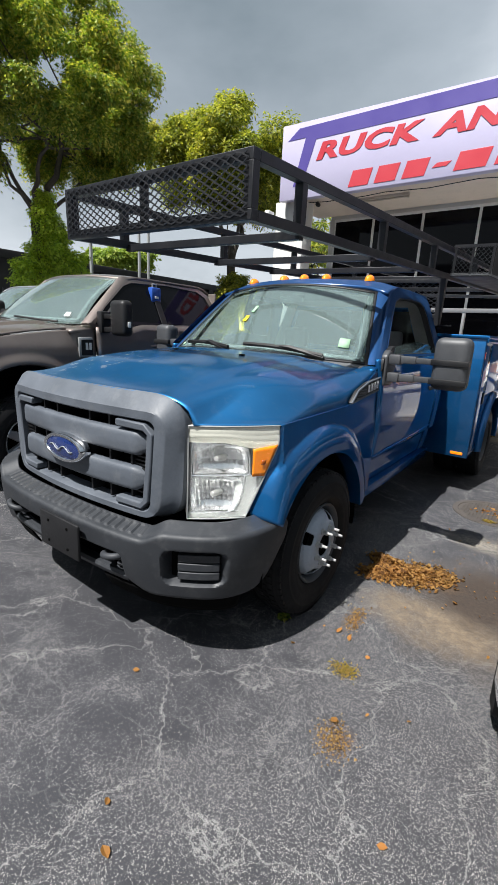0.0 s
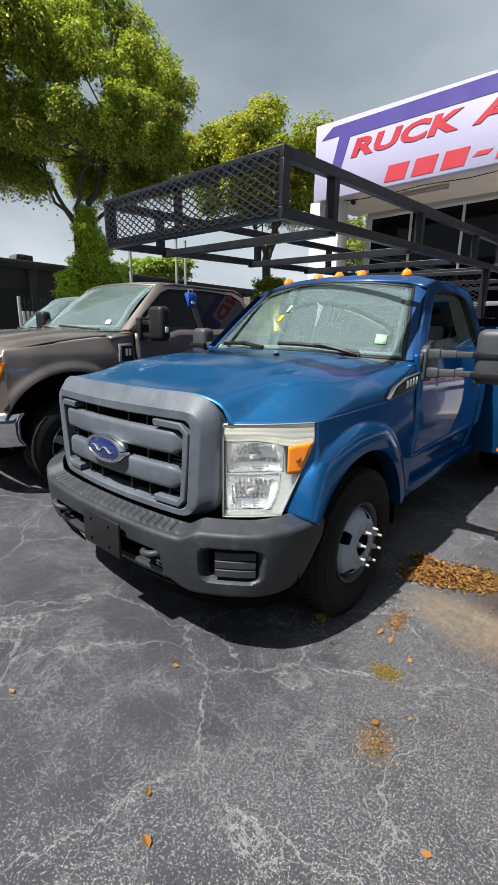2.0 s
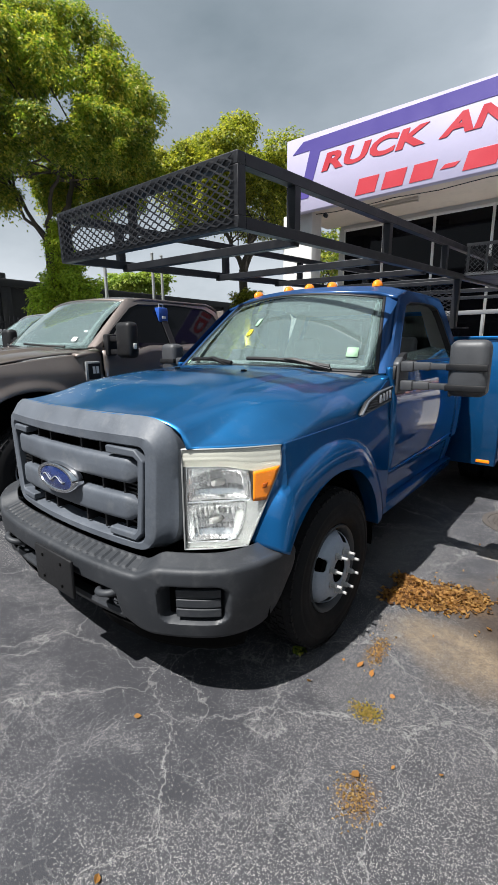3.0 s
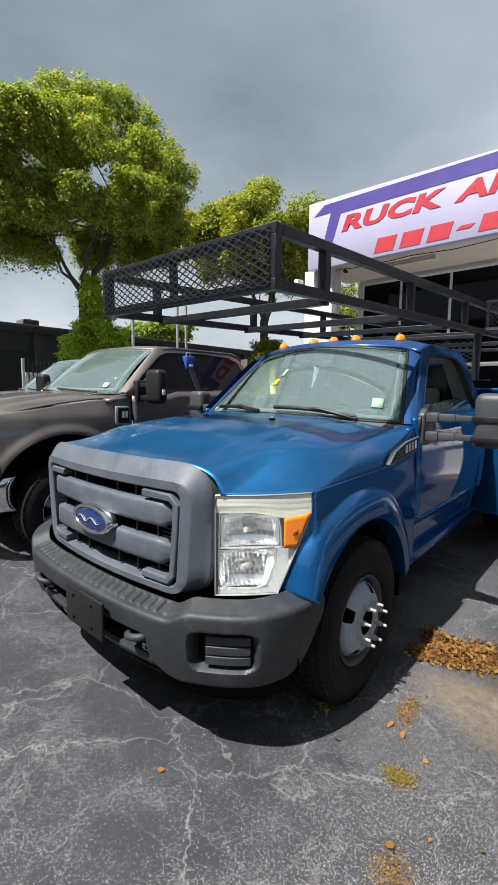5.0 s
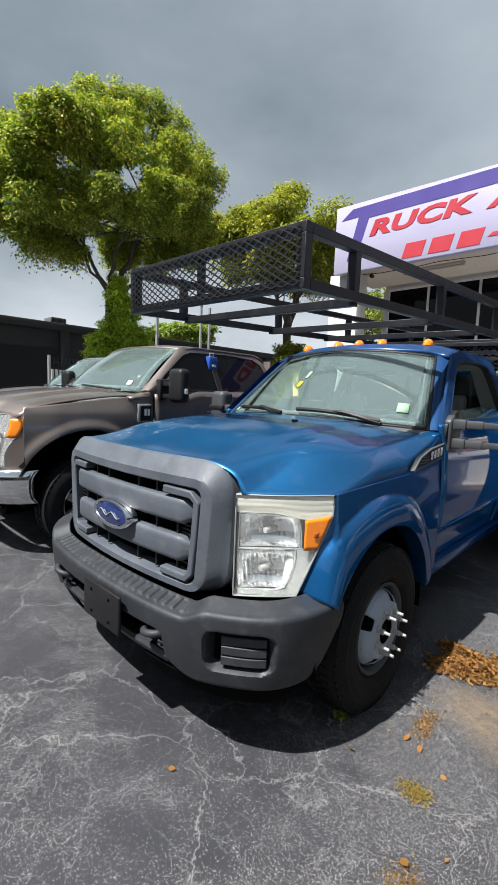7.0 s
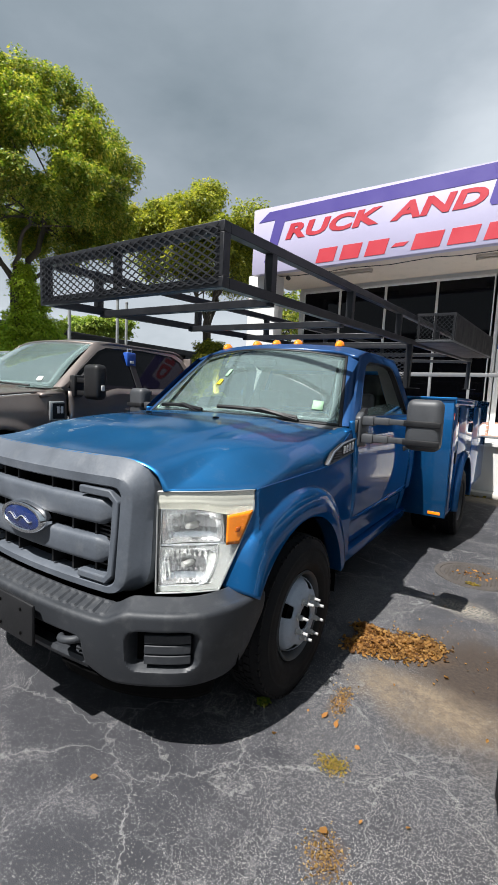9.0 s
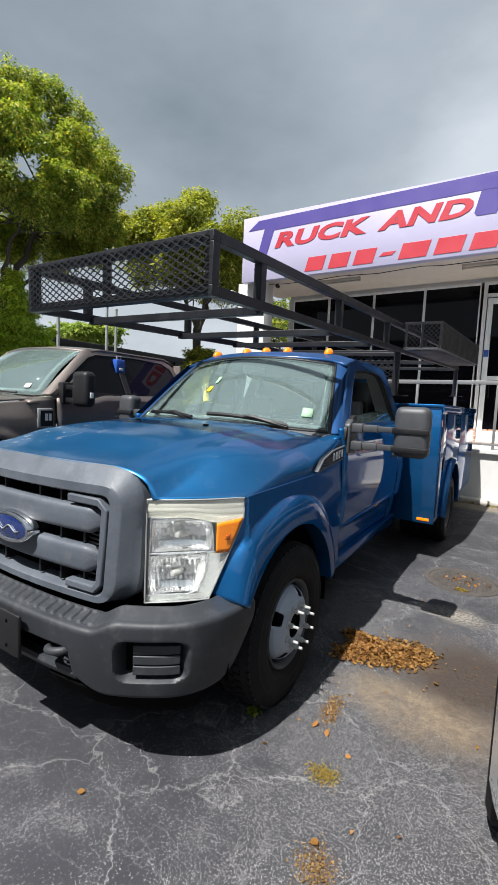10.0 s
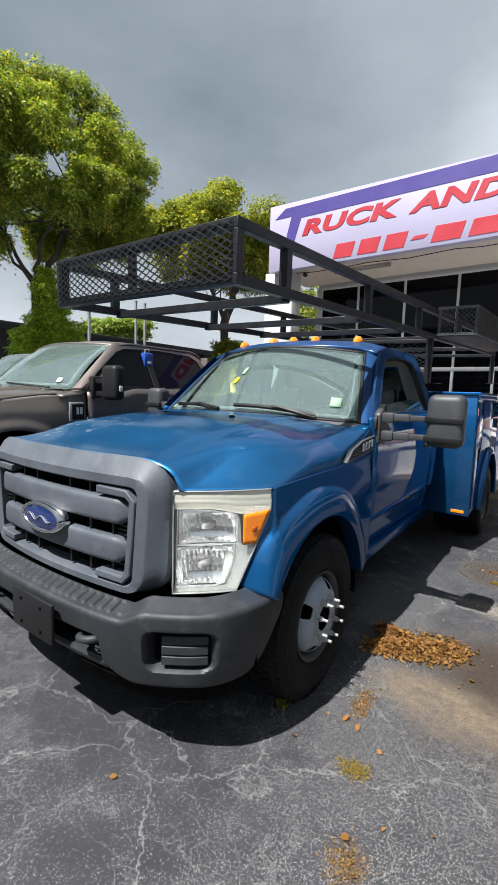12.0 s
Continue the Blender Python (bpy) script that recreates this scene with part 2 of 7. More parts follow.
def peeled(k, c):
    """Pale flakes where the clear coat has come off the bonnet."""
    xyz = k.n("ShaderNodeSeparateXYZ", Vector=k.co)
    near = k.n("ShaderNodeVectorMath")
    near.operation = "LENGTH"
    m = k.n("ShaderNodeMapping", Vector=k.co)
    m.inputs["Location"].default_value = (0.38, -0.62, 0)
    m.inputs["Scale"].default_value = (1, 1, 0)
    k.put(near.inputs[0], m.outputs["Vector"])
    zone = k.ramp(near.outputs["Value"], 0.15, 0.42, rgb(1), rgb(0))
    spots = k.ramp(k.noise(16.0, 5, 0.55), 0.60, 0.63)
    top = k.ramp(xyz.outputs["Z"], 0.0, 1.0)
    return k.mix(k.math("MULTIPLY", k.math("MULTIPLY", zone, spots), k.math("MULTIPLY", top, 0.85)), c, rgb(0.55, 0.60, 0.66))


M = {}
M["blue"] = paint("blue_paint", (0.013, 0.118, 0.315), 0.84, 0.40, None, (0.07, 0.25, 0.47), 0.9)
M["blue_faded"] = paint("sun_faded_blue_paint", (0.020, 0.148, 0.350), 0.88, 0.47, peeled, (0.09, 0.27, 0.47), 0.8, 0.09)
# Darker copy of the blue: less sun and sky glare, set in its colour.
M["blue_low_glare"] = paint("low_glare_blue_paint", (0.016, 0.052, 0.140), 0.30, 0.50, None, (0.09, 0.27, 0.47), 0.35, 0.12)
M["brown"] = paint("brown_paint", (0.190, 0.160, 0.146), 0.72, 0.42, dull=0.06)
M["silver_paint"] = paint("silver_paint", (0.30, 0.31, 0.33), 0.6, 0.36)
M["white_paint"] = plain("white_car_paint", (0.66, 0.67, 0.68), 0.3, 0, 0.03, 4, 40, coat=1.0)
M["grey_plastic"] = plain("weathered_grey_plastic", (0.074, 0.085, 0.103), 0.55, 0, 0.22, 5, 90, 0.10, dirt=(0.16, 0.165, 0.17), dirt_amount=0.35)
M["bumper"] = plain("dark_bumper_plastic", (0.020, 0.0225, 0.027), 0.55, 0, 0.2, 5, 120, 0.12, dirt=(0.12, 0.12, 0.12), dirt_amount=0.25)
M["black"] = plain("black_plastic", (0.009, 0.009, 0.010), 0.5, 0, 0.2, 8, 90, 0.05, spec=0.35)
# Near-black with hardly any gloss: stands in for deep shade in hollows and undersides.
M["void"] = plain("deep_shade_black", (0.003, 0.003, 0.003), 0.95, 0, 0.2, 8, 60, spec=0.05)
M["rack"] = plain("black_rack_steel", (0.009, 0.0095, 0.012), 0.45, 0.1, 0.3, 7, 80, 0.06, dirt=(0.045, 0.04, 0.037), dirt_amount=0.3)
M["rubber"] = plain("tyre_rubber", (0.007, 0.007, 0.008), 0.75, 0, 0.25, 9, 130, 0.15, spec=0.22, dirt=(0.018, 0.017, 0.016), dirt_amount=0.3)
M["wheel"] = plain("grey_wheel_paint", (0.31, 0.35, 0.41), 0.42, 0.1, 0.1, 9, 60, 0.02, dirt=(0.10, 0.09, 0.08), dirt_amount=0.25)
M["chrome"] = plain("chrome", (0.72, 0.73, 0.75), 0.12, 1.0, 0.06, 5, 40, rvary=0.05)
M["steel"] = plain("zinc_steel", (0.44, 0.44, 0.43), 0.42, 0.4, 0.12, 20, 90)
M["reflector"] = plain("headlamp_reflector", (0.80, 0.81, 0.82), 0.17, 0.85, 0.05, 8, 40, rvary=0.08)
M["lamp_white"] = plain("hazed_lamp_housing", (0.42, 0.43, 0.41), 0.28, 0.0, 0.05, 6, 50, coat=0.8)
M["lamp_brow"] = plain("milky_lamp_brow", (0.64, 0.635, 0.55), 0.34, 0.0, 0.08, 7, 50, coat=0.8)
M["lamp_strip"] = plain("pale_lamp_strip", (0.43, 0.45, 0.44), 0.26, 0.1, 0.08, 7, 50, coat=0.8)
# Dark copy of the wheel grey: shade in rims and rear discs, as colour.
M["rim_shade"] = plain("shaded_wheel_grey", (0.05, 0.055, 0.062), 0.55, 0.1, 0.2, 9, 60)
M["mirror_grey"] = plain("grey_mirror_plastic", (0.042, 0.044, 0.048), 0.5, 0, 0.2, 6, 90, 0.05)
M["cowl"] = plain("faded_cowl_plastic", (0.085, 0.087, 0.092), 0.6, 0, 0.15, 8, 90, 0.08)
M["amber"] = plain("amber_lens", (0.90, 0.24, 0.006), 0.22, 0, 0.1, 9, 60, coat=0.8)
M["amber_dark"] = plain("dark_amber", (0.34, 0.07, 0.004), 0.35, 0, 0.1, 9, 60)
M["badge_blue"] = plain("badge_blue", (0.012, 0.03, 0.14), 0.25, 0.3, 0.1, 8, 60, coat=1.0)
M["lens"] = glass("clear_lens", (0.97, 0.98, 0.96), 0.0, 1.2)
M["lens"].node_tree.nodes["Principled BSDF"].inputs["Transmission Weight"].default_value = 0.96
M["windscreen"] = glass("windscreen_glass", (0.46, 0.59, 0.58), 0.0, 1.95)
M["windscreen"].node_tree.nodes["Principled BSDF"].inputs["Transmission Weight"].default_value = 0.895
M["rear_glass"] = glass("dark_rear_glass", (0.02, 0.025, 0.025), 0.0, 1.45)
M["dark_glass"] = plain("tinted_window", (0.003, 0.003, 0.004), 0.03, 0, 0.1, 3, 30, rvary=0.02, spec=0.14)
M["interior"] = plain("grey_interior", (0.085, 0.085, 0.09), 0.7, 0, 0.15, 7, 90, 0.1)
M["light_interior"] = plain("light_grey_trim", (0.20, 0.20, 0.20), 0.65, 0, 0.1, 7, 90, 0.1)
M["sticker"] = plain("pale_sticker", (0.28, 0.46, 0.30), 0.85, 0, 0.04, 30, 90)
M["yellow"] = plain("yellow_plastic", (0.75, 0.55, 0.02), 0.4, 0, 0.1, 20, 90)
M["red"] = plain("red_plastic", (0.55, 0.02, 0.015), 0.3, 0, 0.1, 20, 90, coat=0.6)
M["white"] = plain("white_plastic", (0.75, 0.75, 0.74), 0.45, 0, 0.05, 9, 90)
M["tag_blue"] = plain("blue_lockbox", (0.02, 0.08, 0.36), 0.4, 0, 0.15, 20, 90)
M["wall_white"] = plain("white_stucco", (0.56, 0.55, 0.53), 0.85, 0, 0.05, 2.5, 140, 0.35, dirt=(0.5, 0.48, 0.44), dirt_amount=0.3)
M["soffit"] = plain("beige_soffit", (0.62, 0.53, 0.44), 0.85, 0, 0.06, 1.5, 100, 0.2, dirt=(0.36, 0.30, 0.25), dirt_amount=0.3)
M["sign"] = plain("sign_panel", (0.405, 0.38, 0.515), 0.4, 0, 0.03, 1.2, 30)
M["sign_purple"] = plain("sign_purple_film", (0.075, 0.055, 0.25), 0.4, 0, 0.05, 2, 40)
M["batten"] = plain("yellowed_batten", (0.46, 0.40, 0.33), 0.5, 0, 0.08, 5, 60)
M["sign_red"] = plain("sign_red_letters", (0.46, 0.035, 0.05), 0.4, 0, 0.06, 3, 50)
M["alu"] = plain("white_window_frames", (0.70, 0.69, 0.67), 0.45, 0.1, 0.06, 6, 60)
M["rail"] = plain("grey_painted_rail", (0.17, 0.17, 0.17), 0.5, 0.1, 0.12, 6, 60)
M["brick"] = plain("pink_brick", (0.42, 0.23, 0.16), 0.85, 0, 0.25, 4, 80, 0.3)
M["concrete"] = plain("pale_concrete", (0.50, 0.47, 0.42), 0.9, 0, 0.12, 2.5, 120, 0.3, dirt=(0.25, 0.22, 0.18), dirt_amount=0.5)
M["dark_wall"] = plain("charcoal_wall", (0.022, 0.022, 0.024), 0.8, 0, 0.18, 1.2, 60, 0.15, dirt=(0.05, 0.05, 0.05), dirt_amount=0.4)
M["grey_metal"] = plain("grey_metal", (0.16, 0.165, 0.17), 0.5, 0.4, 0.15, 4, 60)
M["galv"] = plain("galvanised_post", (0.36, 0.37, 0.37), 0.5, 0.5, 0.12, 5, 60)
M["cast_iron"] = plain("cast_iron", (0.075, 0.066, 0.06), 0.75, 0.3, 0.3, 14, 120, 0.3, dirt=(0.16, 0.13, 0.10), dirt_amount=0.6)


def leafy(name, a, b, c, rough=0.45):
    k = Nodes(name)
    g = k.n("ShaderNodeNewGeometry")
    r = k.t.nodes.new("ShaderNodeValToRGB")
    k.put(r.inputs["Fac"], g.outputs["Random Per Island"])
    r.color_ramp.elements[0].color, r.color_ramp.elements[1].color = rgb(*a), rgb(*c)
    e = r.color_ramp.elements.new(0.55)
    e.color = rgb(*b)
    big = k.ramp(k.noise(0.8, 4), 0.35, 0.7, rgb(0.75, 0.85, 0.80), rgb(1.30, 1.12, 1.0))
    k.put(k.b.inputs["Base Color"], k.mix(1.0, r.outputs["Color"], big, "MULTIPLY"))
    k.b.inputs["Roughness"].default_value = rough
    k.b.inputs["Specular IOR Level"].default_value = 0.35
    tr = k.t.nodes.new("ShaderNodeBsdfTranslucent")
    k.put(tr.inputs["Color"], k.mix(1.0, r.outputs["Color"], rgb(1.38, 1.42, 0.62), "MULTIPLY"))
    mx = k.t.nodes.new("ShaderNodeMixShader")
    mx.inputs[0].default_value = 0.42
    k.put(mx.inputs[1], k.b.outputs[0])
    k.put(mx.inputs[2], tr.outputs[0])
    k.put(k.t.nodes["Material Output"].inputs["Surface"], mx.outputs[0])
    return k.m


M["leaf_a"] = leafy("fig_leaves", (0.090, 0.165, 0.026), (0.235, 0.310, 0.047), (0.55, 0.48, 0.105))
M["leaf_vine"] = leafy("climber_leaves", (0.18, 0.30, 0.04), (0.43, 0.57, 0.07), (0.62, 0.68, 0.12))
M["crumb"] = leafy("leaf_crumbs", (0.10, 0.06, 0.025), (0.24, 0.14, 0.055), (0.36, 0.24, 0.11), 0.85)
M["leaf_b"] = leafy("olive_leaves", (0.09, 0.12, 0.022), (0.24, 0.275, 0.040), (0.52, 0.48, 0.085))
M["leaf_far"] = leafy("bright_far_leaves", (0.13, 0.20, 0.04), (0.23, 0.31, 0.06), (0.34, 0.40, 0.09))
M["leaf_dry"] = leafy("dry_leaves", (0.10, 0.042, 0.016), (0.32, 0.150, 0.043), (0.46, 0.245, 0.085), 0.75)
M["moss"] = leafy("ground_moss", (0.14, 0.11, 0.025), (0.24, 0.19, 0.04), (0.30, 0.18, 0.07), 0.9)
M["bark"] = plain("grey_bark", (0.085, 0.072, 0.06), 0.9, 0, 0.3, 3, 40, 0.6)


def asphalt():
    """Sealed asphalt, worn to pale stones in patches, with a net of pale cracks and a tan stain."""
    k = Nodes("worn_asphalt")
    warp = k.n("ShaderNodeMix")
    warp.data_type = "VECTOR"
    wn = k.n("ShaderNodeTexNoise", Vector=k.co, Scale=2.2, Detail=6.0, Roughness=0.62)
    warp.inputs[0].default_value = 0.34
    k.put(warp.inputs[4], k.co)
    k.put(warp.inputs[5], wn.outputs["Color"])
    moved = warp.outputs[1]
    big, mid, fine = k.noise(0.7, 5, 0.6), k.noise(2.4, 6, 0.65), k.noise(260.0, 2)
    tar = k.ramp(k.math("ADD", k.math("MULTIPLY", mid, 0.6), k.math("MULTIPLY", fine, 0.4)), 0.3, 0.72, rgb(0.017, 0.0175, 0.021), rgb(0.041, 0.0415, 0.0485))
    # how far the seal has worn off
    worn = k.math("ADD", k.math("MULTIPLY", big, 0.55), k.math("MULTIPLY", mid, 0.45))
    streak = k.n("ShaderNodeTexNoise", Vector=k.co, Scale=5.0, Detail=8.0, Roughness=0.75).outputs["Fac"]
    worn = k.math("ADD", k.math("MULTIPLY", worn, 0.7), k.math("MULTIPLY", streak, 0.3))
    e = k.n("ShaderNodeTexVoronoi", Vector=moved, Scale=2.1)
    e.feature = "DISTANCE_TO_EDGE"
    e2 = k.n("ShaderNodeTexVoronoi", Vector=moved, Scale=5.6)
    e2.feature = "DISTANCE_TO_EDGE"
    worn = k.math("ADD", worn, k.ramp(e.outputs["Distance"], 0.0, 0.10, rgb(0.045), rgb(-0.015)))
    def spot(loc, size, a, b):
        m = k.n("ShaderNodeMapping", Vector=k.co)
        m.inputs["Location"].default_value = (-loc[0] / size[0], -loc[1] / size[1], 0)
        m.inputs["Scale"].default_value = (1 / size[0], 1 / size[1], 0)
        d = k.n("ShaderNodeVectorMath")
        d.operation = "LENGTH"
        k.put(d.inputs[0], m.outputs["Vector"])
        f = k.math("ADD", d.outputs["Value"], k.math("MULTIPLY", k.math("SUBTRACT", k.noise(3.5, 6, 0.6), 0.5), 1.1))
        return k.ramp(f, a, b, rgb(1), rgb(0))
    # the lane beside the truck is worn most
    worn = k.math("ADD", worn, k.math("MULTIPLY", spot((1.75, 0.8), (1.15, 3.4), 0.35, 1.25), 0.115))
    worn = k.math("ADD", worn, k.math("MULTIPLY", spot((1.36, 1.02), (0.30, 0.62), 0.35, 1.25), 0.20))
    worn = k.math("ADD", worn, k.math("MULTIPLY", spot((1.0, 2.35), (0.50, 0.60), 0.3, 1.25), 0.16))
    worn = k.math("ADD", worn, k.math("MULTIPLY", spot((1.85, 0.72), (0.45, 0.32), 0.35, 1.25), 0.10))
    amount = k.ramp(worn, 0.485, 0.63)
    jit = k.n("ShaderNodeMix")
    jit.data_type = "VECTOR"
    jit.inputs[0].default_value = 0.006
    k.put(jit.inputs[4], k.co)
    k.put(jit.inputs[5], k.n("ShaderNodeTexNoise", Vector=k.co, Scale=220.0, Detail=1.0).outputs["Color"])
    c = k.mix(k.math("MULTIPLY", amount, 0.25), tar, rgb(0.066, 0.065, 0.070))
    stone = None
    for scale, base, more, lo, hi in ((100.0, 0.035, 0.20, 0.05, 0.26), (200.0, 0.085, 0.56, 0.10, 0.36), (320.0, 0.05, 0.40, 0.12, 0.40)):
        v = k.n("ShaderNodeTexVoronoi", Vector=jit.outputs[1], Scale=scale, Randomness=1.0)
        cell = k.n("ShaderNodeSeparateXYZ", Vector=v.outputs["Color"])
        size = k.math("ADD", lo, k.math("MULTIPLY", cell.outputs[0], hi))
        inside = k.math("LESS_THAN", v.outputs["Distance"], size)
        pick = k.math("LESS_THAN", cell.outputs[1], k.math("ADD", base, k.math("MULTIPLY", amount, more)))
        one = k.math("MULTIPLY", inside, pick)
        c = k.mix(one, c, k.mix(cell.outputs[2], rgb(0.11, 0.108, 0.106), rgb(0.43, 0.415, 0.395)))
        stone = one if stone is None else k.math("MAXIMUM", stone, one)
    # cracks
    frag = k.ramp(k.noise(1.3, 4), 0.40, 0.60)
    some = k.ramp(k.noise(0.9, 3), 0.36, 0.56, rgb(0.55), rgb(1))
    wide = k.math("MULTIPLY", k.ramp(e.outputs["Distance"], 0.001, 0.0072, rgb(1), rgb(0)), some)
    thin = k.math("MULTIPLY", k.ramp(e2.outputs["Distance"], 0.002, 0.020, rgb(1), rgb(0)), frag)
    break_up = k.ramp(k.noise(34.0, 5, 0.7), 0.28, 0.50, rgb(0.25), rgb(1))
    crack = k.math("MULTIPLY", k.math("MAXIMUM", wide, k.math("MULTIPLY", thin, 0.35)), break_up)
    c = k.mix(k.math("MULTIPLY", crack, 0.74), c, rgb(0.25, 0.247, 0.242))
    # a tan, sandy stain and a brown one beside the parked trucks
    brown = spot((1.80, 1.66), (0.60, 0.72), 0.55, 1.05)
    c = k.mix(k.math("MULTIPLY", brown, k.ramp(k.noise(40.0, 5, 0.7), 0.3, 0.7, rgb(0.35), rgb(0.8))), c, rgb(0.058, 0.042, 0.030))
    sand = spot((1.62, 1.33), (0.50, 0.27), 0.5, 1.05)
    sand = k.math("MULTIPLY", sand, k.ramp(k.noise(90.0, 3), 0.25, 0.6, rgb(0.25), rgb(0.92)))
    sand = k.math("MULTIPLY", sand, k.ramp(k.noise(5.5, 7, 0.7), 0.34, 0.56, rgb(0.45), rgb(1)))
    sand = k.math("MULTIPLY", sand, k.math("SUBTRACT", 1.0, k.math("MULTIPLY", stone, 0.12)))
    c = k.mix(sand, c, k.mix(k.ramp(k.noise(22.0, 8, 0.8), 0.30, 0.70), rgb(0.105, 0.075, 0.048), rgb(0.245, 0.188, 0.126)))
    damp = spot((1.82, 1.76), (0.52, 0.42), 0.5, 1.15)
    c = k.mix(k.math("MULTIPLY", damp, 0.9), c, k.mix(k.ramp(k.noise(55.0, 6, 0.75), 0.35, 0.7), rgb(0.016, 0.011, 0.008), rgb(0.066, 0.046, 0.033)))
    pale = spot((1.64, 2.62), (0.30, 0.19), 0.3, 1.2)
    c = k.mix(k.math("MULTIPLY", k.math("MULTIPLY", pale, k.ramp(k.noise(60.0, 4), 0.40, 0.58)), 0.85), c, rgb(0.30, 0.268, 0.215))
    dust = spot((1.6, 7.15), (1.5, 0.40), 0.4, 1.1)
    c = k.mix(k.math("MULTIPLY", dust, k.ramp(k.noise(9.0, 6, 0.7), 0.3, 0.6, rgb(0.3), rgb(0.9))), c, rgb(0.20, 0.165, 0.12))
    # dust of crumbled leaves caught in the cracks
    crumbs = k.ramp(k.noise(75.0, 5, 0.7), 0.40, 0.62)
    for at, size, col in (((1.24, 1.05), (0.055, 0.15), (0.19, 0.115, 0.05)), ((1.49, 0.28), (0.09, 0.11), (0.19, 0.105, 0.05)), ((1.365, 0.655), (0.075, 0.06), (0.17, 0.135, 0.035)), ((1.36, 1.78), (0.34, 0.17), (0.20, 0.115, 0.045)), ((1.60, 3.38), (0.26, 0.26), (0.12, 0.10, 0.07))):
        c = k.mix(k.math("MULTIPLY", k.math("MULTIPLY", spot(at, size, 0.2, 1.1), crumbs), 0.75), c, rgb(*col))
    k.put(k.b.inputs["Base Color"], c)
    k.put(k.b.inputs["Roughness"], k.ramp(fine, 0.3, 0.7, rgb(0.72), rgb(0.92)))
    h = k.math("ADD", k.math("MULTIPLY", fine, 0.5), k.math("MULTIPLY", stone, 0.6))
    h = k.math("SUBTRACT", h, k.math("MULTIPLY", crack, 1.2))
    k.bump(h, 0.55, 0.006)
    return k.m


M["asphalt"] = asphalt()

# ---- ground ----
def ground_sheet():
    bm = bmesh.new()
    add_grid(bm, lambda u, v: (lerp(-600, 600, u), lerp(-600, 600, v), 0), 24, 24)
    return bm


tagged(part("ground", ground_sheet(), M["asphalt"], smooth=0), "cracked dark grey asphalt car park with worn pale patches", "ground", kind="structure")

# ---- the shop with its sign ----
SIGN_Y, WALL_Y, LEFT, RIGHT = 7.62, 9.36, -3.80, 13.0
SOFFIT = 4.33


def wall_with_windows():
    """The front wall: a brick base below and a band above, with the glazing between them."""
    bm = bmesh.new()
    add_box(bm, -3.42, RIGHT, WALL_Y + 0.02, WALL_Y + 0.22, 4.24, 5.2)
    add_box(bm, -3.42, -3.30, WALL_Y - 0.03, WALL_Y + 0.22, 0, 4.24)
    add_box(bm, -3.30, RIGHT, WALL_Y + 0.02, WALL_Y + 0.22, 0, 1.25)
    return bm


tagged(part("wall_front", wall_with_windows(), M["wall_white"], smooth=0), "white painted front wall of the shop", "wall", kind="structure")
tagged(part("wall_side", box(-3.42, -3.22, WALL_Y + 0.22, 17.0, 0, 5.2), M["wall_white"], smooth=0), "white painted side wall of the shop", "wall", kind="structure")
tagged(part("wall_back", box(-3.42, RIGHT, 17.0, 17.2, 0, 5.2), M["wall_white"], smooth=0), "white painted back wall of the shop", "wall", kind="structure")
tagged(part("wall_far_side", box(RIGHT - 0.2, RIGHT, WALL_Y + 0.22, 17.0, 0, 5.2), M["wall_white"], smooth=0), "white painted far side wall", "wall", kind="structure")
tagged(part("floor", box(-3.22, RIGHT - 0.2, WALL_Y + 0.22, 17.0, 0.80, 0.93), M["concrete"], smooth=0), "concrete shop floor behind the glass", "floor", kind="structure")
tagged(part("shop_roof", box(-3.42, RIGHT, WALL_Y + 0.0, 17.2, 5.2, 5.35), M["concrete"], smooth=0), "flat roof of the shop", "roof", kind="structure")
tagged(part("ceiling", box(LEFT + 0.02, RIGHT, SIGN_Y + 0.16, WALL_Y + 0.02, SOFFIT, SOFFIT + 0.14), M["soffit"], smooth=0), "beige soffit under the shop canopy", "ceiling", kind="structure")
tagged(part("canopy_roof", box(LEFT + 0.03, RIGHT, SIGN_Y + 0.16, WALL_Y + 0.02, 5.25, 5.34), M["concrete"], smooth=0), "flat canopy roof behind the sign", "roof", kind="structure")
tagged(part("inner_ceiling", box(-3.22, RIGHT - 0.2, WALL_Y + 0.22, 17.0, 4.24, 4.3), M["light_interior"], smooth=0), "dim ceiling inside the shop", "ceiling", kind="structure")


def column():
    bm = bmesh.new()
    add_box(bm, -4.04, -3.30, 7.86, 8.26, 0, SOFFIT + 0.02, 0.015)
    return bm


tagged(part("column", column(), M["wall_white"]), "square white stucco column under the canopy", "column", kind="structure")

# porch, its coping and brick course
tagged(part("porch", box(-3.28, RIGHT, 7.62, WALL_Y + 0.02, 0, 0.86), M["wall_white"], smooth=0), "white raised porch in front of the shop", "porch", kind="structure")
tagged(part("porch_coping", box(-3.30, RIGHT, 7.55, WALL_Y + 0.01, 0.86, 0.93, 0.012), M["wall_white"], smooth=0), "white coping along the porch edge", "trim", kind="structure")
tagged(part("kerb", box(-4.5, RIGHT, 7.40, 7.62, 0, 0.08, 0.02), M["concrete"]), "pale worn concrete strip at the foot of the porch", "kerb", kind="structure")

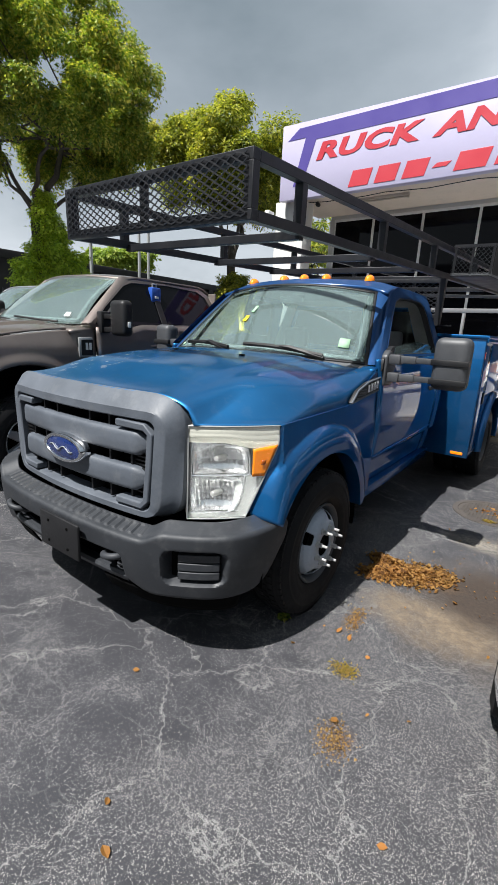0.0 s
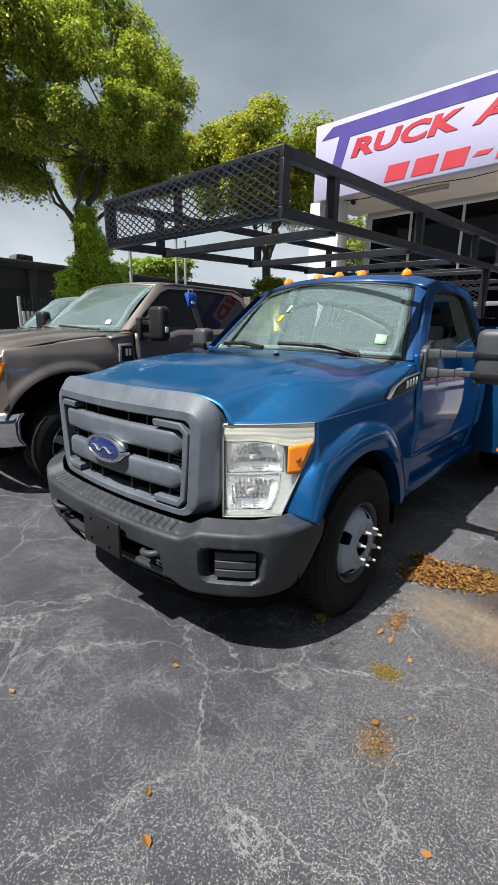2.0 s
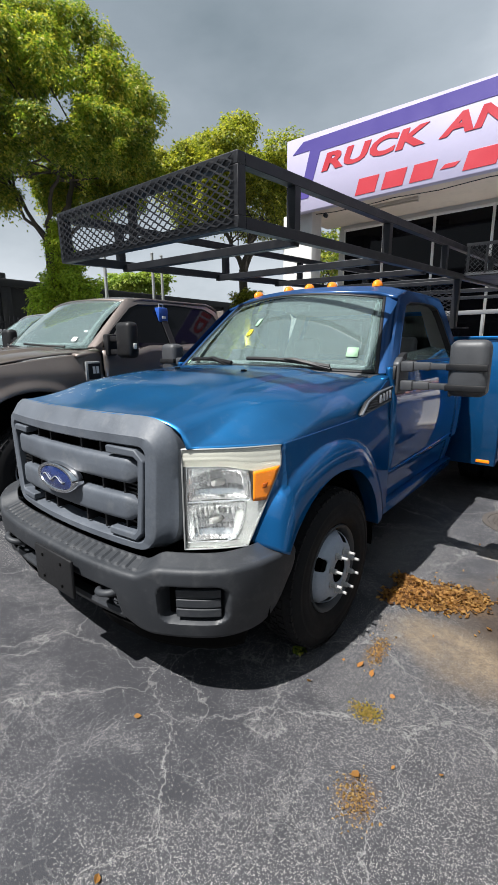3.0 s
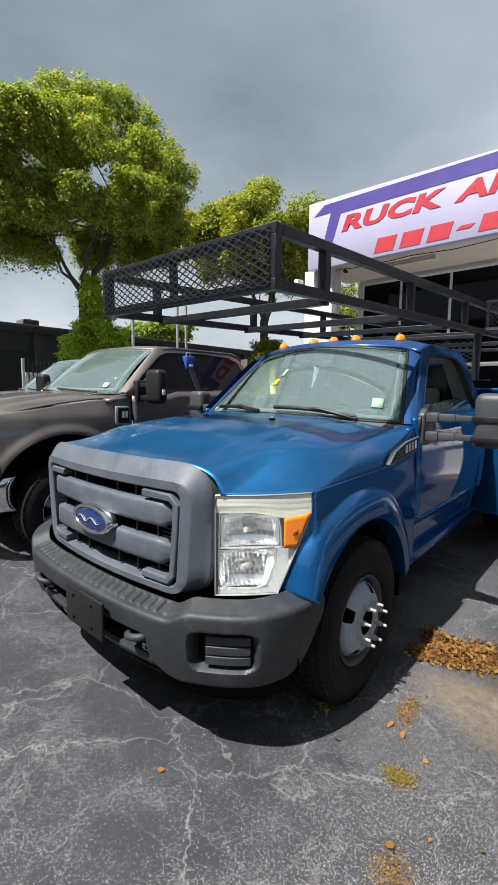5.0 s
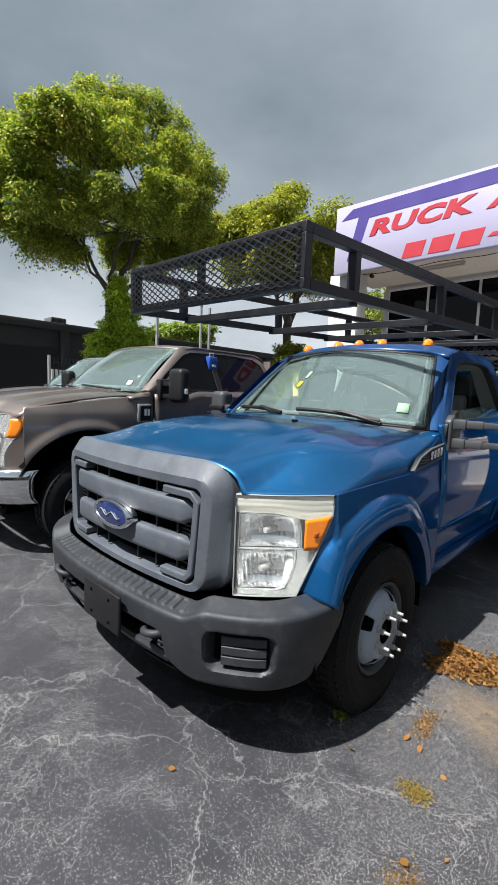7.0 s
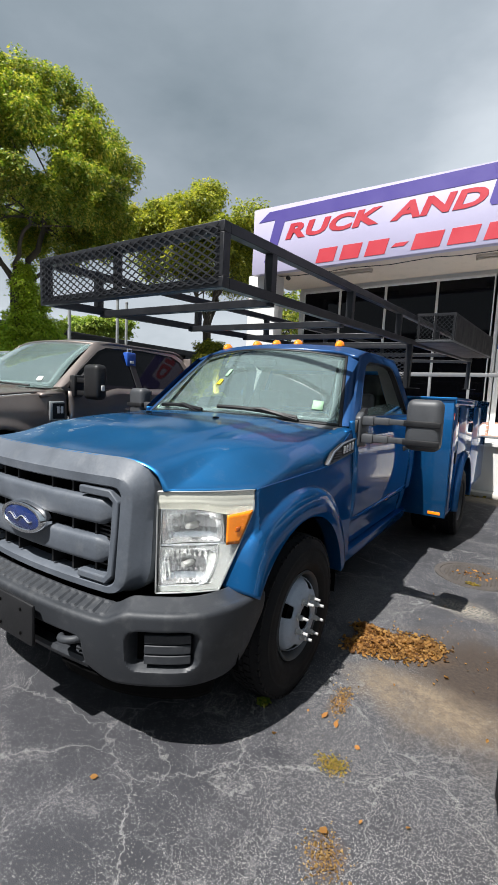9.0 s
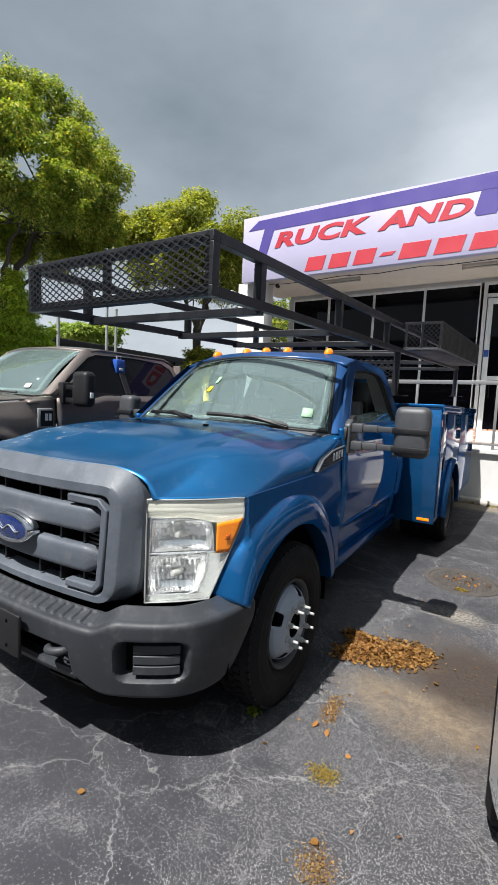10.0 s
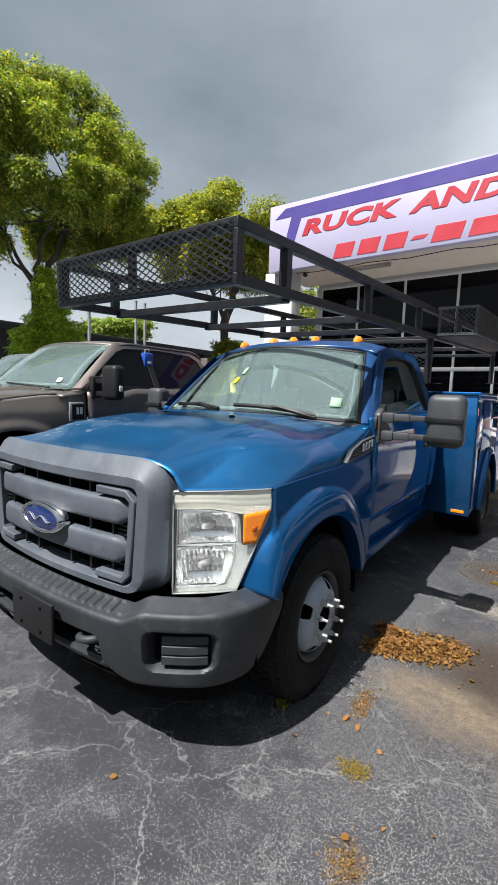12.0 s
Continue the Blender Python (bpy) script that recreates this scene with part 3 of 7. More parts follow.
wall_base = tagged(part("wall_base", box(-3.28, RIGHT, WALL_Y - 0.02, WALL_Y + 0.018, 0.93, 1.27), M["concrete"], smooth=0), "mortar bed of the low brick course", "wall", kind="structure")
brick_bm = box(-0.098, 0.098, -0.045, 0.0, -0.031, 0.031, 0.004, seg=1)
brick_me = bpy.data.meshes.new("brick")
brick_bm.to_mesh(brick_me)
brick_bm.free()
brick_me.materials.append(M["brick"])
for row in range(4):
    for i in range(32):
        x = -1.6 + i * 0.21 + (0.105 if row % 2 else 0)
        b = new("brick", brick_me)
        b.parent = wall_base
        b.location = (x, WALL_Y - 0.012, 0.97 + row * 0.078)

# sign: panel, film stripe, letters
sign = thing("shop_sign", (2.0, SIGN_Y, 4.28), "long white illuminated shop sign with red letters and a purple stripe", "sign")
part("panel", prism([(LEFT, 4.29), (RIGHT, 4.29), (RIGHT, 5.60), (1.6, 5.61), (LEFT, 5.70)], "y", SIGN_Y, SIGN_Y + 0.16, 0.008), M["sign"], sign)


def film(pts, name, mat, y=SIGN_Y - 0.006, depth=0.004, parent=sign, label=""):
    return part(name, prism(pts, "y", y, y + depth), mat, parent, label, smooth=0)


# the purple T: a long bar with a pointed end and a leaning stem
film([(-3.66, 5.40), (-3.40, 5.590), (1.6, 5.598), (RIGHT - 0.3, 5.590), (RIGHT - 0.3, 5.335), (-3.00, 5.33), (-3.26, 4.53), (-3.48, 4.53), (-3.24, 5.40)], "stripe", M["sign_purple"], label="purple stripe shaped like a tall letter T")
film([(1.02, 5.325), (1.40, 5.325), (1.28, 4.92), (0.98, 4.92), (0.94, 4.98)], "stripe", M["sign_purple"], y=SIGN_Y - 0.0065, label="purple stem of a second tall letter")


def lettering(text, x0, x1, z0, z1, shear, mat, parent, name="letters", depth=0.03):
    """Raised words from the built-in font, stretched to their field."""
    cu = bpy.data.curves.new(name, "FONT")
    cu.body, cu.extrude, cu.offset, cu.resolution_u = text, depth / 2, 0.044, 3
    cu.space_character = 1.05
    tmp = bpy.data.objects.new(name, cu)
    scene.collection.objects.link(tmp)
    bpy.context.view_layer.update()
    me = bpy.data.meshes.new_from_object(tmp.evaluated_get(bpy.context.evaluated_depsgraph_get()))
    bpy.data.objects.remove(tmp)
    co = np.array([v.co for v in me.vertices])
    lo, hi = co.min(0), co.max(0)
    for v in me.vertices:
        u, w = (v.co.x - lo[0]) / (hi[0] - lo[0]), (v.co.y - lo[1]) / (hi[1] - lo[1])
        v.co = (lerp(x0, x1 - shear, u) + shear * w, SIGN_Y - 0.0015 - depth / 2 + v.co.z, lerp(z0, z1, w))
    me.materials.append(mat)
    ob = new(name, me)
    ob.parent, ob.matrix_parent_inverse = parent, parent.matrix_basis.inverted()
    return ob


lettering("RUCK", -2.97, -0.82, 4.94, 5.26, 0.13, M["sign_red"], sign, depth=0.008)
lettering("AND", -0.72, 0.98, 4.94, 5.26, 0.13, M["sign_red"], sign, depth=0.008)
# the number below is left as plain bars of its size
x = -2.22
for w in (0.42, 0.42, 0.42, 0.26, 0.52, 0.48, 0.44, 0.44):
    zz = (4.36, 4.64) if w != 0.26 else (4.46, 4.53)
    bars = bmesh.new()
    pts = [(x, zz[0]), (x + w - 0.02, zz[0]), (x + w + 0.06, zz[1]), (x + 0.08, zz[1])]
    add_prism(bars, pts, "y", SIGN_Y - 0.008, SIGN_Y - 0.001, 0.002)
    part("bar", bars, M["sign_red"], sign, "plain red bar", smooth=0)
    x += w + 0.10

# glazing
MULL = [-3.30, -2.33, -1.22, -0.10, 1.00]
windows = []
for i, (a, b) in enumerate(zip(MULL, MULL[1:])):
    w = thing("window_%d" % (i + 1), ((a + b) / 2, WALL_Y, 1.25), "tall dark shop window in a white frame", "window", kind="structure")
    fr = bmesh.new()
    for (x0, x1, z0, z1) in ((a + 0.001, a + 0.025, 1.27, 4.24), (b - 0.025, b - 0.001, 1.27, 4.24), (a + 0.025, b - 0.025, 4.19, 4.24), (a + 0.025, b - 0.025, 1.27, 1.33)):
        add_box(fr, x0, x1, WALL_Y - 0.03, WALL_Y + 0.05, z0, z1, 0.006)
    part("window_frame", fr, M["alu"], w)
    part("pane", box(a + 0.025, b - 0.025, WALL_Y + 0.004, WALL_Y + 0.012, 1.33, 4.19), M["dark_glass"], w, smooth=0)

door = thing("door_1", (1.6, WALL_Y, 0.93), "white framed glass shop door with a transom", "door", kind="structure")
fr = bmesh.new()
for (x0, x1, z0, z1) in ((1.05, 1.12, 0.93, 4.24), (2.10, 2.17, 0.93, 4.24), (1.12, 2.10, 4.18, 4.24), (1.12, 2.10, 3.92, 4.0)):
    add_box(fr, x0, x1, WALL_Y - 0.05, WALL_Y + 0.05, z0, z1, 0.006)
part("door_frame", fr, M["alu"], door)
lf = bmesh.new()
for (x0, x1, z0, z1) in ((1.14, 1.24, 0.96, 3.9), (1.98, 2.08, 0.96, 3.9), (1.24, 1.98, 3.78, 3.9), (1.24, 1.98, 0.96, 1.2), (1.24, 1.98, 2.25, 2.33)):
    add_box(lf, x0, x1, WALL_Y - 0.06, WALL_Y - 0.01, z0, z1, 0.006)
part("door_leaf", lf, M["white"], door)
part("pane", box(1.24, 1.98, WALL_Y - 0.035, WALL_Y - 0.027, 1.2, 3.78), M["dark_glass"], door, smooth=0)
part("pane", box(1.12, 2.10, WALL_Y, WALL_Y + 0.01, 4.0, 4.18), M["dark_glass"], door, smooth=0)
part("door_handle", tube([(1.30, WALL_Y - 0.06, 1.9), (1.30, WALL_Y - 0.12, 1.92), (1.30, WALL_Y - 0.12, 2.2), (1.30, WALL_Y - 0.06, 2.22)], 0.012), M["black"], door)
part("notice", box(1.145, 1.235, WALL_Y - 0.066, WALL_Y - 0.061, 2.72, 2.86), M["tag_blue"], door, "small blue notice", smooth=0)
part("notice", box(1.15, 1.23, WALL_Y - 0.066, WALL_Y - 0.061, 2.55, 2.68), M["white"], door, "small white notice", smooth=0)
for i, (a, b) in enumerate(((2.17, 3.3), (3.3, 4.6), (4.6, 6.0), (6.0, 8.0), (8.0, RIGHT - 0.1))):
    w = thing("window_%d" % (i + 5), ((a + b) / 2, WALL_Y, 1.25), "tall dark shop window in a white frame", "window", kind="structure")
    fr = bmesh.new()
    for (x0, x1, z0, z1) in ((a + 0.002, a + 0.05, 1.27, 4.24), (b - 0.05, b, 1.27, 4.24), (a + 0.05, b - 0.05, 4.19, 4.24), (a + 0.05, b - 0.05, 1.27, 1.33)):
        add_box(fr, x0, x1, WALL_Y - 0.03, WALL_Y + 0.05, z0, z1, 0.006)
    part("window_frame", fr, M["alu"], w)
    part("pane", box(a + 0.05, b - 0.05, WALL_Y + 0.004, WALL_Y + 0.012, 1.33, 4.19), M["dark_glass"], w, smooth=0)

# porch railing
rail = thing("porch_railing", (0, 7.66, 0.93), "grey painted metal railing along the porch edge", "railing")
for z in (2.06, 1.0):
    part("rail", box(-3.2, RIGHT - 0.3, 7.66, 7.72, z, z + (0.07 if z > 2 else 0.04), 0.008), M["rail"], rail)
for i in range(18):
    x = -3.1 + i * 0.66
    part("post", box(x, x + 0.045, 7.667, 7.712, 0.93, 2.06, 0.006), M["rail"], rail)

# soffit fittings
def strip_light(x):
    t = thing("strip_light", (x, 8.3, SOFFIT), "yellowed fluorescent batten under the soffit", "light fitting", "strip lights under the canopy")
    part("body", box(x - 0.62, x + 0.62, 8.26, 8.36, SOFFIT - 0.05, SOFFIT, 0.008), M["batten"], t)
    part("tube", tube([(x - 0.58, 8.31, SOFFIT - 0.07), (x + 0.58, 8.31, SOFFIT - 0.07)], 0.018), M["batten"], t)
    for d in (-0.6, 0.6):
        part("end_cap", box(x + d - 0.02, x + d + 0.02, 8.28, 8.34, SOFFIT - 0.095, SOFFIT - 0.05, 0.004), M["batten"], t)


strip_light(-1.85)
strip_light(1.35)
strip_light(4.6)
cable = thing("soffit_cable", (0, 8.0, SOFFIT), "thin dark cable slung under the soffit", "cable")
part("cable_run", tube([(-3.3 + i * 0.42, 8.02 + 0.02 * math.sin(i * 2.3), SOFFIT - 0.02 - 0.035 * abs(math.sin(i * 0.8))) for i in range(26)], 0.008, 6), M["black"], cable)
secam = thing("security_camera", (-3.1, 8.1, SOFFIT), "small grey dome camera under the soffit", "camera")
part("mount", tube([(-3.12, 8.1, SOFFIT), (-3.12, 8.1, SOFFIT - 0.06), (-3.05, 8.0, SOFFIT - 0.09)], 0.02), M["grey_metal"], secam)
part("eye", lathe([(0.0, -0.05), (0.035, -0.04), (0.045, 0.0), (0.04, 0.05), (0.0, 0.06)], (-3.04, 7.96, SOFFIT - 0.10), "y", 16), M["black"], secam)
flood = thing("flood_light", (-4.10, 7.8, 4.0), "small white flood light on the column", "lamp")
part("head", box(-4.16, -4.05, 7.60, 7.84, 4.04, 4.16, 0.02), M["white"], flood)
part("arm", tube([(-4.06, 7.95, 4.0), (-4.10, 7.86, 4.02), (-4.10, 7.78, 4.06)], 0.015), M["white"], flood)

# ---- the dark building and yard beyond ----
dark = thing("dark_building", (-15.5, 12, 0), "long low charcoal building with flat parapet", "building")
wl = bmesh.new()
add_box(wl, -19, -14.2, -6, 30, 0, 3.55)
part("wall", wl, M["dark_wall"], dark, smooth=0)
part("roof", box(-19.1, -14.05, -6.1, 30.1, 3.55, 3.82, 0.02), M["dark_wall"], dark)
for y in (3.2, 5.9, 13.0, 17.0, 21.0):
    part("pier", box(-14.2, -14.08, y, y + 0.35, 0, 3.55, 0.01), M["dark_wall"], dark)
for y in (-1.5, 1.0, 3.75):
    part("shutter", box(-14.2, -14.16, y, y + 2.0, 0, 2.9, 0.01), M["black"], dark, "black roller shutter")
ac = thing("roof_unit", (-15.2, 5.5, 3.82), "grey rooftop air conditioning unit", "air conditioner")
part("case", box(-15.4, -14.8, 5.85, 6.45, 3.82, 4.10, 0.03), M["grey_metal"], ac)
for i in range(7):
    part("louvre", box(-14.8, -14.78, 5.9, 6.4, 3.86 + i * 0.037, 3.878 + i * 0.037), M["black"], ac, smooth=0)
part("fan_guard", lathe([(0.22, 0.0), (0.24, 0.02), (0.05, 0.03), (0.0, 0.03)], (-15.1, 6.15, 4.10), "z", 20), M["black"], ac)

fence = thing("picket_fence", (-12.6, 6.5, 0), "dark metal picket fence with a white panel behind", "fence")
for i in range(24):
    y = 5.05 + i * 0.13
    part("picket", box(-12.62, -12.59, y, y + 0.035, 0.1, 2.5, 0.004), M["rack"], fence)
for z in (0.4, 2.3):
    part("rail", box(-12.58, -12.55, 4.9, 8.2, z, z + 0.05), M["rack"], fence)
part("panel", box(-12.70, -12.68, 5.0, 8.2, 0.3, 2.12), M["white"], fence, "white backing panel", smooth=0)
for y in (4.85, 8.2):
    part("post", box(-12.63, -12.55, y, y + 0.08, 0, 2.55, 0.006), M["galv"], fence)


def pole(x, y, h, r=0.05):
    t = thing("metal_pole", (x, y, 0), "plain galvanised metal pole", "pole", "poles by the far wall")
    part("shaft", tube([(x, y, 0), (x, y, h)], r, 12), M["galv"], t)
    part("cap", lathe([(r * 1.15, -0.02), (r * 1.15, 0.02), (0.0, 0.05)], (x, y, h), "z", 12), M["galv"], t)


pole(-11.6, 8.3, 4.6, 0.055)
pole(-12.4, 11.0, 5.1, 0.055)
pole(-12.5, 11.55, 5.1, 0.055)


# Two added walls out of view; they darken what paint and glass reflect.
tagged(part("unseen_wall_east", box(17.0, 17.4, -33, 30, 0, 7.0), M["dark_wall"], smooth=0), "added unseen dark wall that darkens reflections in the truck side", "wall", kind="structure")
tagged(part("unseen_wall_south", box(-60, 60, -33, -32.6, 0, 9.5), M["dark_wall"], smooth=0), "added unseen dark wall that darkens reflections in the shop windows", "wall", kind="structure")

# ---- trees ----
def leaf_cloud(clumps, count, size, rng, droop=0.5):
    """Many small folded leaves laid over lumpy, drooping clumps, faces turned up and outward."""
    total = sum(c[3] ** 2 for c in clumps)
    vs, fs, k = [], [], 0
    for cx, cy, cz, r, sq in clumps:
        n = int(count * r * r / total)
        d = rng.normal(size=(n, 3))
        d[:, 2] += 0.25
        d /= np.linalg.norm(d, axis=1)[:, None]
        rad = r * (0.55 + 0.50 * rng.random(n) ** 0.7)
        a, b = rng.random(2) * 6.3
        rad *= 1 + 0.26 * np.sin(d[:, 0] * 5 + a) * np.sin(d[:, 1] * 6 + b) + 0.18 * np.sin(d[:, 2] * 7 + a + b)
        p = d * rad[:, None] * np.array([1, 1, sq]) + np.array([cx, cy, cz])
        # tips that hang below the clump's rim
        hang = rng.random(n) < 0.30
        p[:, 2] -= hang * rng.random(n) ** 2 * r * 1.1 * np.hypot(d[:, 0], d[:, 1])
        nor = d * 0.6 + rng.normal(size=(n, 3)) * 0.42 + np.array([0, 0, 0.75])
        nor /= np.linalg.norm(nor, axis=1)[:, None]
        out = d * 0.8 + rng.normal(size=(n, 3)) * 0.6
        out[:, 2] -= droop
        out -= nor * (out * nor).sum(1)[:, None]
        out /= np.linalg.norm(out, axis=1)[:, None]
        side = np.cross(nor, out)
        s = size * (0.6 + 0.8 * rng.random(n))[:, None]
        quad = np.stack([p, p + out * s * 0.5 + side * s * 0.30 + nor * s * 0.07, p + out * s - nor * s * 0.10, p + out * s * 0.5 - side * s * 0.30 + nor * s * 0.07], 1).reshape(-1, 3)
        vs.append(quad)
        fs.append(k + np.arange(n)[:, None] * 4 + np.array([[0, 1, 2, 3]]))
        k += 4 * n
    return np.concatenate(vs), np.concatenate(fs)


def leaves_object(name, clumps, count, size, mat, parent, seed, droop=0.5):
    rng = np.random.default_rng(seed)
    v, f = leaf_cloud(clumps, count, size, rng, droop)
    me = bpy.data.meshes.new(name)
    me.from_pydata(v.tolist(), [], f.tolist())
    me.materials.append(mat)
    ob = new(name, me)
    ob.parent, ob.matrix_parent_inverse = parent, parent.matrix_basis.inverted()
    return ob


def limb(bm, a, b, r0, r1, rng, n=7, wob=0.12):
    a, b = Vector(a), Vector(b)
    pts, rs = [], []
    for i in range(n + 1):
        t = i / n
        p = a.lerp(b, t)
        if 0 < i:
            p += Vector(rng.normal(size=3)) * wob * min(1, t * 2) * (0.3 + (a - b).length * 0.12)
        pts.append(p)
        rs.append(lerp(r0, r1, t))
    add_tube(bm, pts, rs, 9)
    return pts


def tree(at, label, crown, limbs, leaf_mat, count, size, seed, trunk_r=0.2, fork=2.6, vines=(), vine_mat=None, droop=0.5):
    rng = np.random.default_rng(seed)
    t = thing("tree", at, label, "tree")
    bm = bmesh.new()
    at = Vector(at)
    trunks = []
    for j, (dx, dy, h, r) in enumerate(limbs):
        top = at + Vector((dx, dy, h))
        base = at + Vector((0.12 * math.cos(j * 2.1), 0.12 * math.sin(j * 2.1), -0.05))
        mid = at + Vector((0.10 * math.cos(j * 2.1) + dx * 0.06, 0.10 * math.sin(j * 2.1) + dy * 0.06, fork))
        limb(bm, base, mid, r * 1.3, r, rng, 4, 0.03)
        trunks.append(limb(bm, mid, top, r, r * 0.35, rng, 9, 0.10))
    for cx, cy, cz, r, sq in crown:
        src = trunks[int(rng.integers(len(trunks)))]
        p = src[int(rng.integers(5, 9))]
        if rng.random() > 0.2:
            continue
        limb(bm, p, (cx, cy, cz), 0.026, 0.008, rng, 5, 0.07)
        for _ in range(2):
            q = Vector((cx, cy, cz)) + Vector(rng.normal(size=3)) * r * 0.25
            limb(bm, (cx, cy, cz), q, 0.015, 0.005, rng, 3, 0.1)
    part("trunk", bm, M["bark"], t)
    leaves_object("crown", crown, count, size, leaf_mat, t, seed + 1, droop)
    if vines:
        leaves_object("climber", vines, int(count * 0.16), size, vine_mat or leaf_mat, t, seed + 2, 0.9)
    return t


def crown_clumps(cx, cy, cz, rx, ry, rz, n, r, seed, sq=0.75, lo=-0.45, core=0.5, clear=0.0, way=(0.484, 0.875)):
    """Clumps round a crown: most of them near its skin, so that the inside stays open and dark.
    clear keeps its underside open round the fork, in a strip that wide."""
    rng = np.random.default_rng(seed)
    out = []
    while len(out) < n:
        d = rng.normal(size=3)
        d /= np.linalg.norm(d)
        if d[2] < lo:
            continue
        k = core + (1 - core) * rng.random() ** 0.55
        q = d[0] * rx * k * way[0] + d[1] * ry * k * way[1]
        if d[2] * k < -0.42 and abs(q - 0.35) < clear:
            continue
        out.append((cx + d[0] * rx * k, cy + d[1] * ry * k, cz + d[2] * rz * k, r * (0.55 + 0.9 * rng.random() ** 1.6), sq))
    return out


T1 = Vector((-8.6, 4.85, 0))
tree(T1, "large leafy fig tree with climbers round its forked trunk",
     crown_clumps(T1.x - 0.05, T1.y - 0.1, 6.15, 2.5, 2.75, 1.85, 150, 0.42, 11, 0.66, -0.68, clear=0.85) + [(T1.x + 0.484 * q, T1.y + 0.875 * q, z, r, 0.68) for q, z, r in ((1.75, 5.35, 0.5), (2.2, 5.8, 0.45), (1.15, 5.0, 0.42), (-0.9, 4.85, 0.40), (-1.7, 5.0, 0.5), (-1.1, 5.5, 0.55), (-0.6, 6.2, 0.6), (-1.6, 6.3, 0.6), (0.9, 8.55, 0.5), (0.2, 8.55, 0.5), (1.45, 8.2, 0.5), (-0.5, 8.5, 0.5), (2.0, 7.6, 0.5), (2.5, 7.2, 0.4))],
     [(-0.9, -0.9, 6.2, 0.055), (0.15, 0.9, 6.6, 0.085), (0.5, 0.1, 6.0, 0.06), (0.2, 1.9, 5.6, 0.05), (-0.5, -1.2, 5.6, 0.045)], M["leaf_a"], 270000, 0.066, 5, fork=3.9,
     vines=[(T1.x + 0.12 + a, T1.y + 0.1 + b, z, r, 0.9) for a, b, z, r in ((0, 0, 1.2, 0.5), (-0.1, -0.3, 1.9, 0.52), (0.15, 0.3, 2.2, 0.56), (-0.12, -0.25, 2.6, 0.45), (0.2, 0.42, 2.85, 0.42), (0, 0.05, 3.1, 0.48), (0.05, 0.2, 3.5, 0.36), (0, -0.02, 3.9, 0.30), (0, 0.02, 4.25, 0.22))], vine_mat=M["leaf_vine"])
T2 = Vector((-8.8, 12.2, 0))
tree(T2, "olive-green bushy tree behind the truck rack", crown_clumps(T2.x + 0.05, T2.y - 0.1, 7.0, 2.75, 2.9, 1.85, 115, 0.50, 21, 0.6, -0.72),
     [(-0.5, -0.6, 6.0, 0.10), (0.5, 0.5, 6.4, 0.12), (0.9, -0.3, 5.8, 0.08), (-0.9, 0.4, 5.6, 0.08)], M["leaf_b"], 100000, 0.098, 8, fork=4.2,
     vines=[(T2.x + 0.1 + a, T2.y, z, 0.5, 1.0) for a, z in ((0, 1.6), (-0.3, 2.4), (0.1, 3.1))], vine_mat=M["leaf_b"])
T3 = Vector((-5.55, 12.6, 0))
tree(T3, "bright green bush beside the shop wall", crown_clumps(T3.x, T3.y, 4.1, 0.7, 0.8, 1.3, 18, 0.38, 31),
     [(0.1, 0.1, 4.2, 0.05), (-0.2, 0.1, 4.4, 0.05)], M["leaf_a"], 4200, 0.10, 18)
T4 = Vector((-26, 22, 0))
tree(T4, "bright flat-topped tree far behind the wall", crown_clumps(T4.x - 1.2, T4.y - 0.1, 6.3, 2.3, 2.3, 0.8, 26, 0.7, 41, 0.5),
     [(0.1, 0.1, 5.0, 0.2), (-1.2, 0.1, 5.2, 0.1), (1.2, 0.1, 5.2, 0.1)], M["leaf_far"], 14000, 0.25, 28)

# ---- the blue work truck ----
truck = thing("pickup_truck", (0, 2.5, 0), "blue work truck with grey plastic grille and bumper, parked nose out", "truck")


def mirror_x(f):
    """Builds both sides of a symmetric part."""
    for s in (1, -1):
        f(s)


# bonnet
def bonnet_front(x):
    a = abs(x)
    if a < 0.72:
        t = min(1, max(0, (a - 0.50) / 0.22))
        return lerp(0.175, 0.265, (a / 0.72) ** 2.4), 1.272 - 0.122 * (1 - math.sqrt(max(0, 1 - t ** 2.2)))
    t = (a - 0.72) / 0.245
    return lerp(0.265, 0.575, t), 1.150


def wing_top(y):
    """Height of the seam between bonnet and wing."""
    return lerp(1.150, 1.165, (y - 0.585) / 0.715) if y < 1.30 else lerp(1.165, 1.36, min(1, (y - 1.30) / 0.44))


def bonnet_top(x, y):
    a = abs(x)
    z = 1.283 + 0.125 * (1 - (1 - min(1, max(0, (y - 0.18) / 1.35))) ** 1.7)
    z -= 0.018 * (a / 0.6) ** 2 if a < 0.6 else 0.018
    z += 0.016 * smooth01((0.60 - a) / 0.09)
    e = min(1, max(0, (a - 0.60) / 0.365))
    return z - (z - wing_top(max(y, 0.585))) * (1 - (1 - e ** 2.0) ** 0.62)


def bonnet_point(u, v):
    s = u * 2 - 1
    x = 0.965 * math.copysign(abs(s) ** 0.9, s)
    a = abs(x)
    yf, zf = bonnet_front(x)
    yr = lerp(1.44 + 0.15 * (a / 0.9) ** 2, 1.74, smooth01((a - 0.83) / 0.09))
    y = lerp(yf, yr, v)
    zf -= 0.003 * smooth01((0.70 - a) / 0.1)
    z = lerp(zf, bonnet_top(x, y), smooth01(v * 2.6) ** 0.7)
    return Vector((x * (1 - 0.012 * smooth01((y - 1.25) / 0.5)), y, z))


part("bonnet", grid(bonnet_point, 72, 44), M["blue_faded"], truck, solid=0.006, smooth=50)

# front wing with its wheel arch and flare
AX, AZ, AR = 1.000, 0.425, 0.515


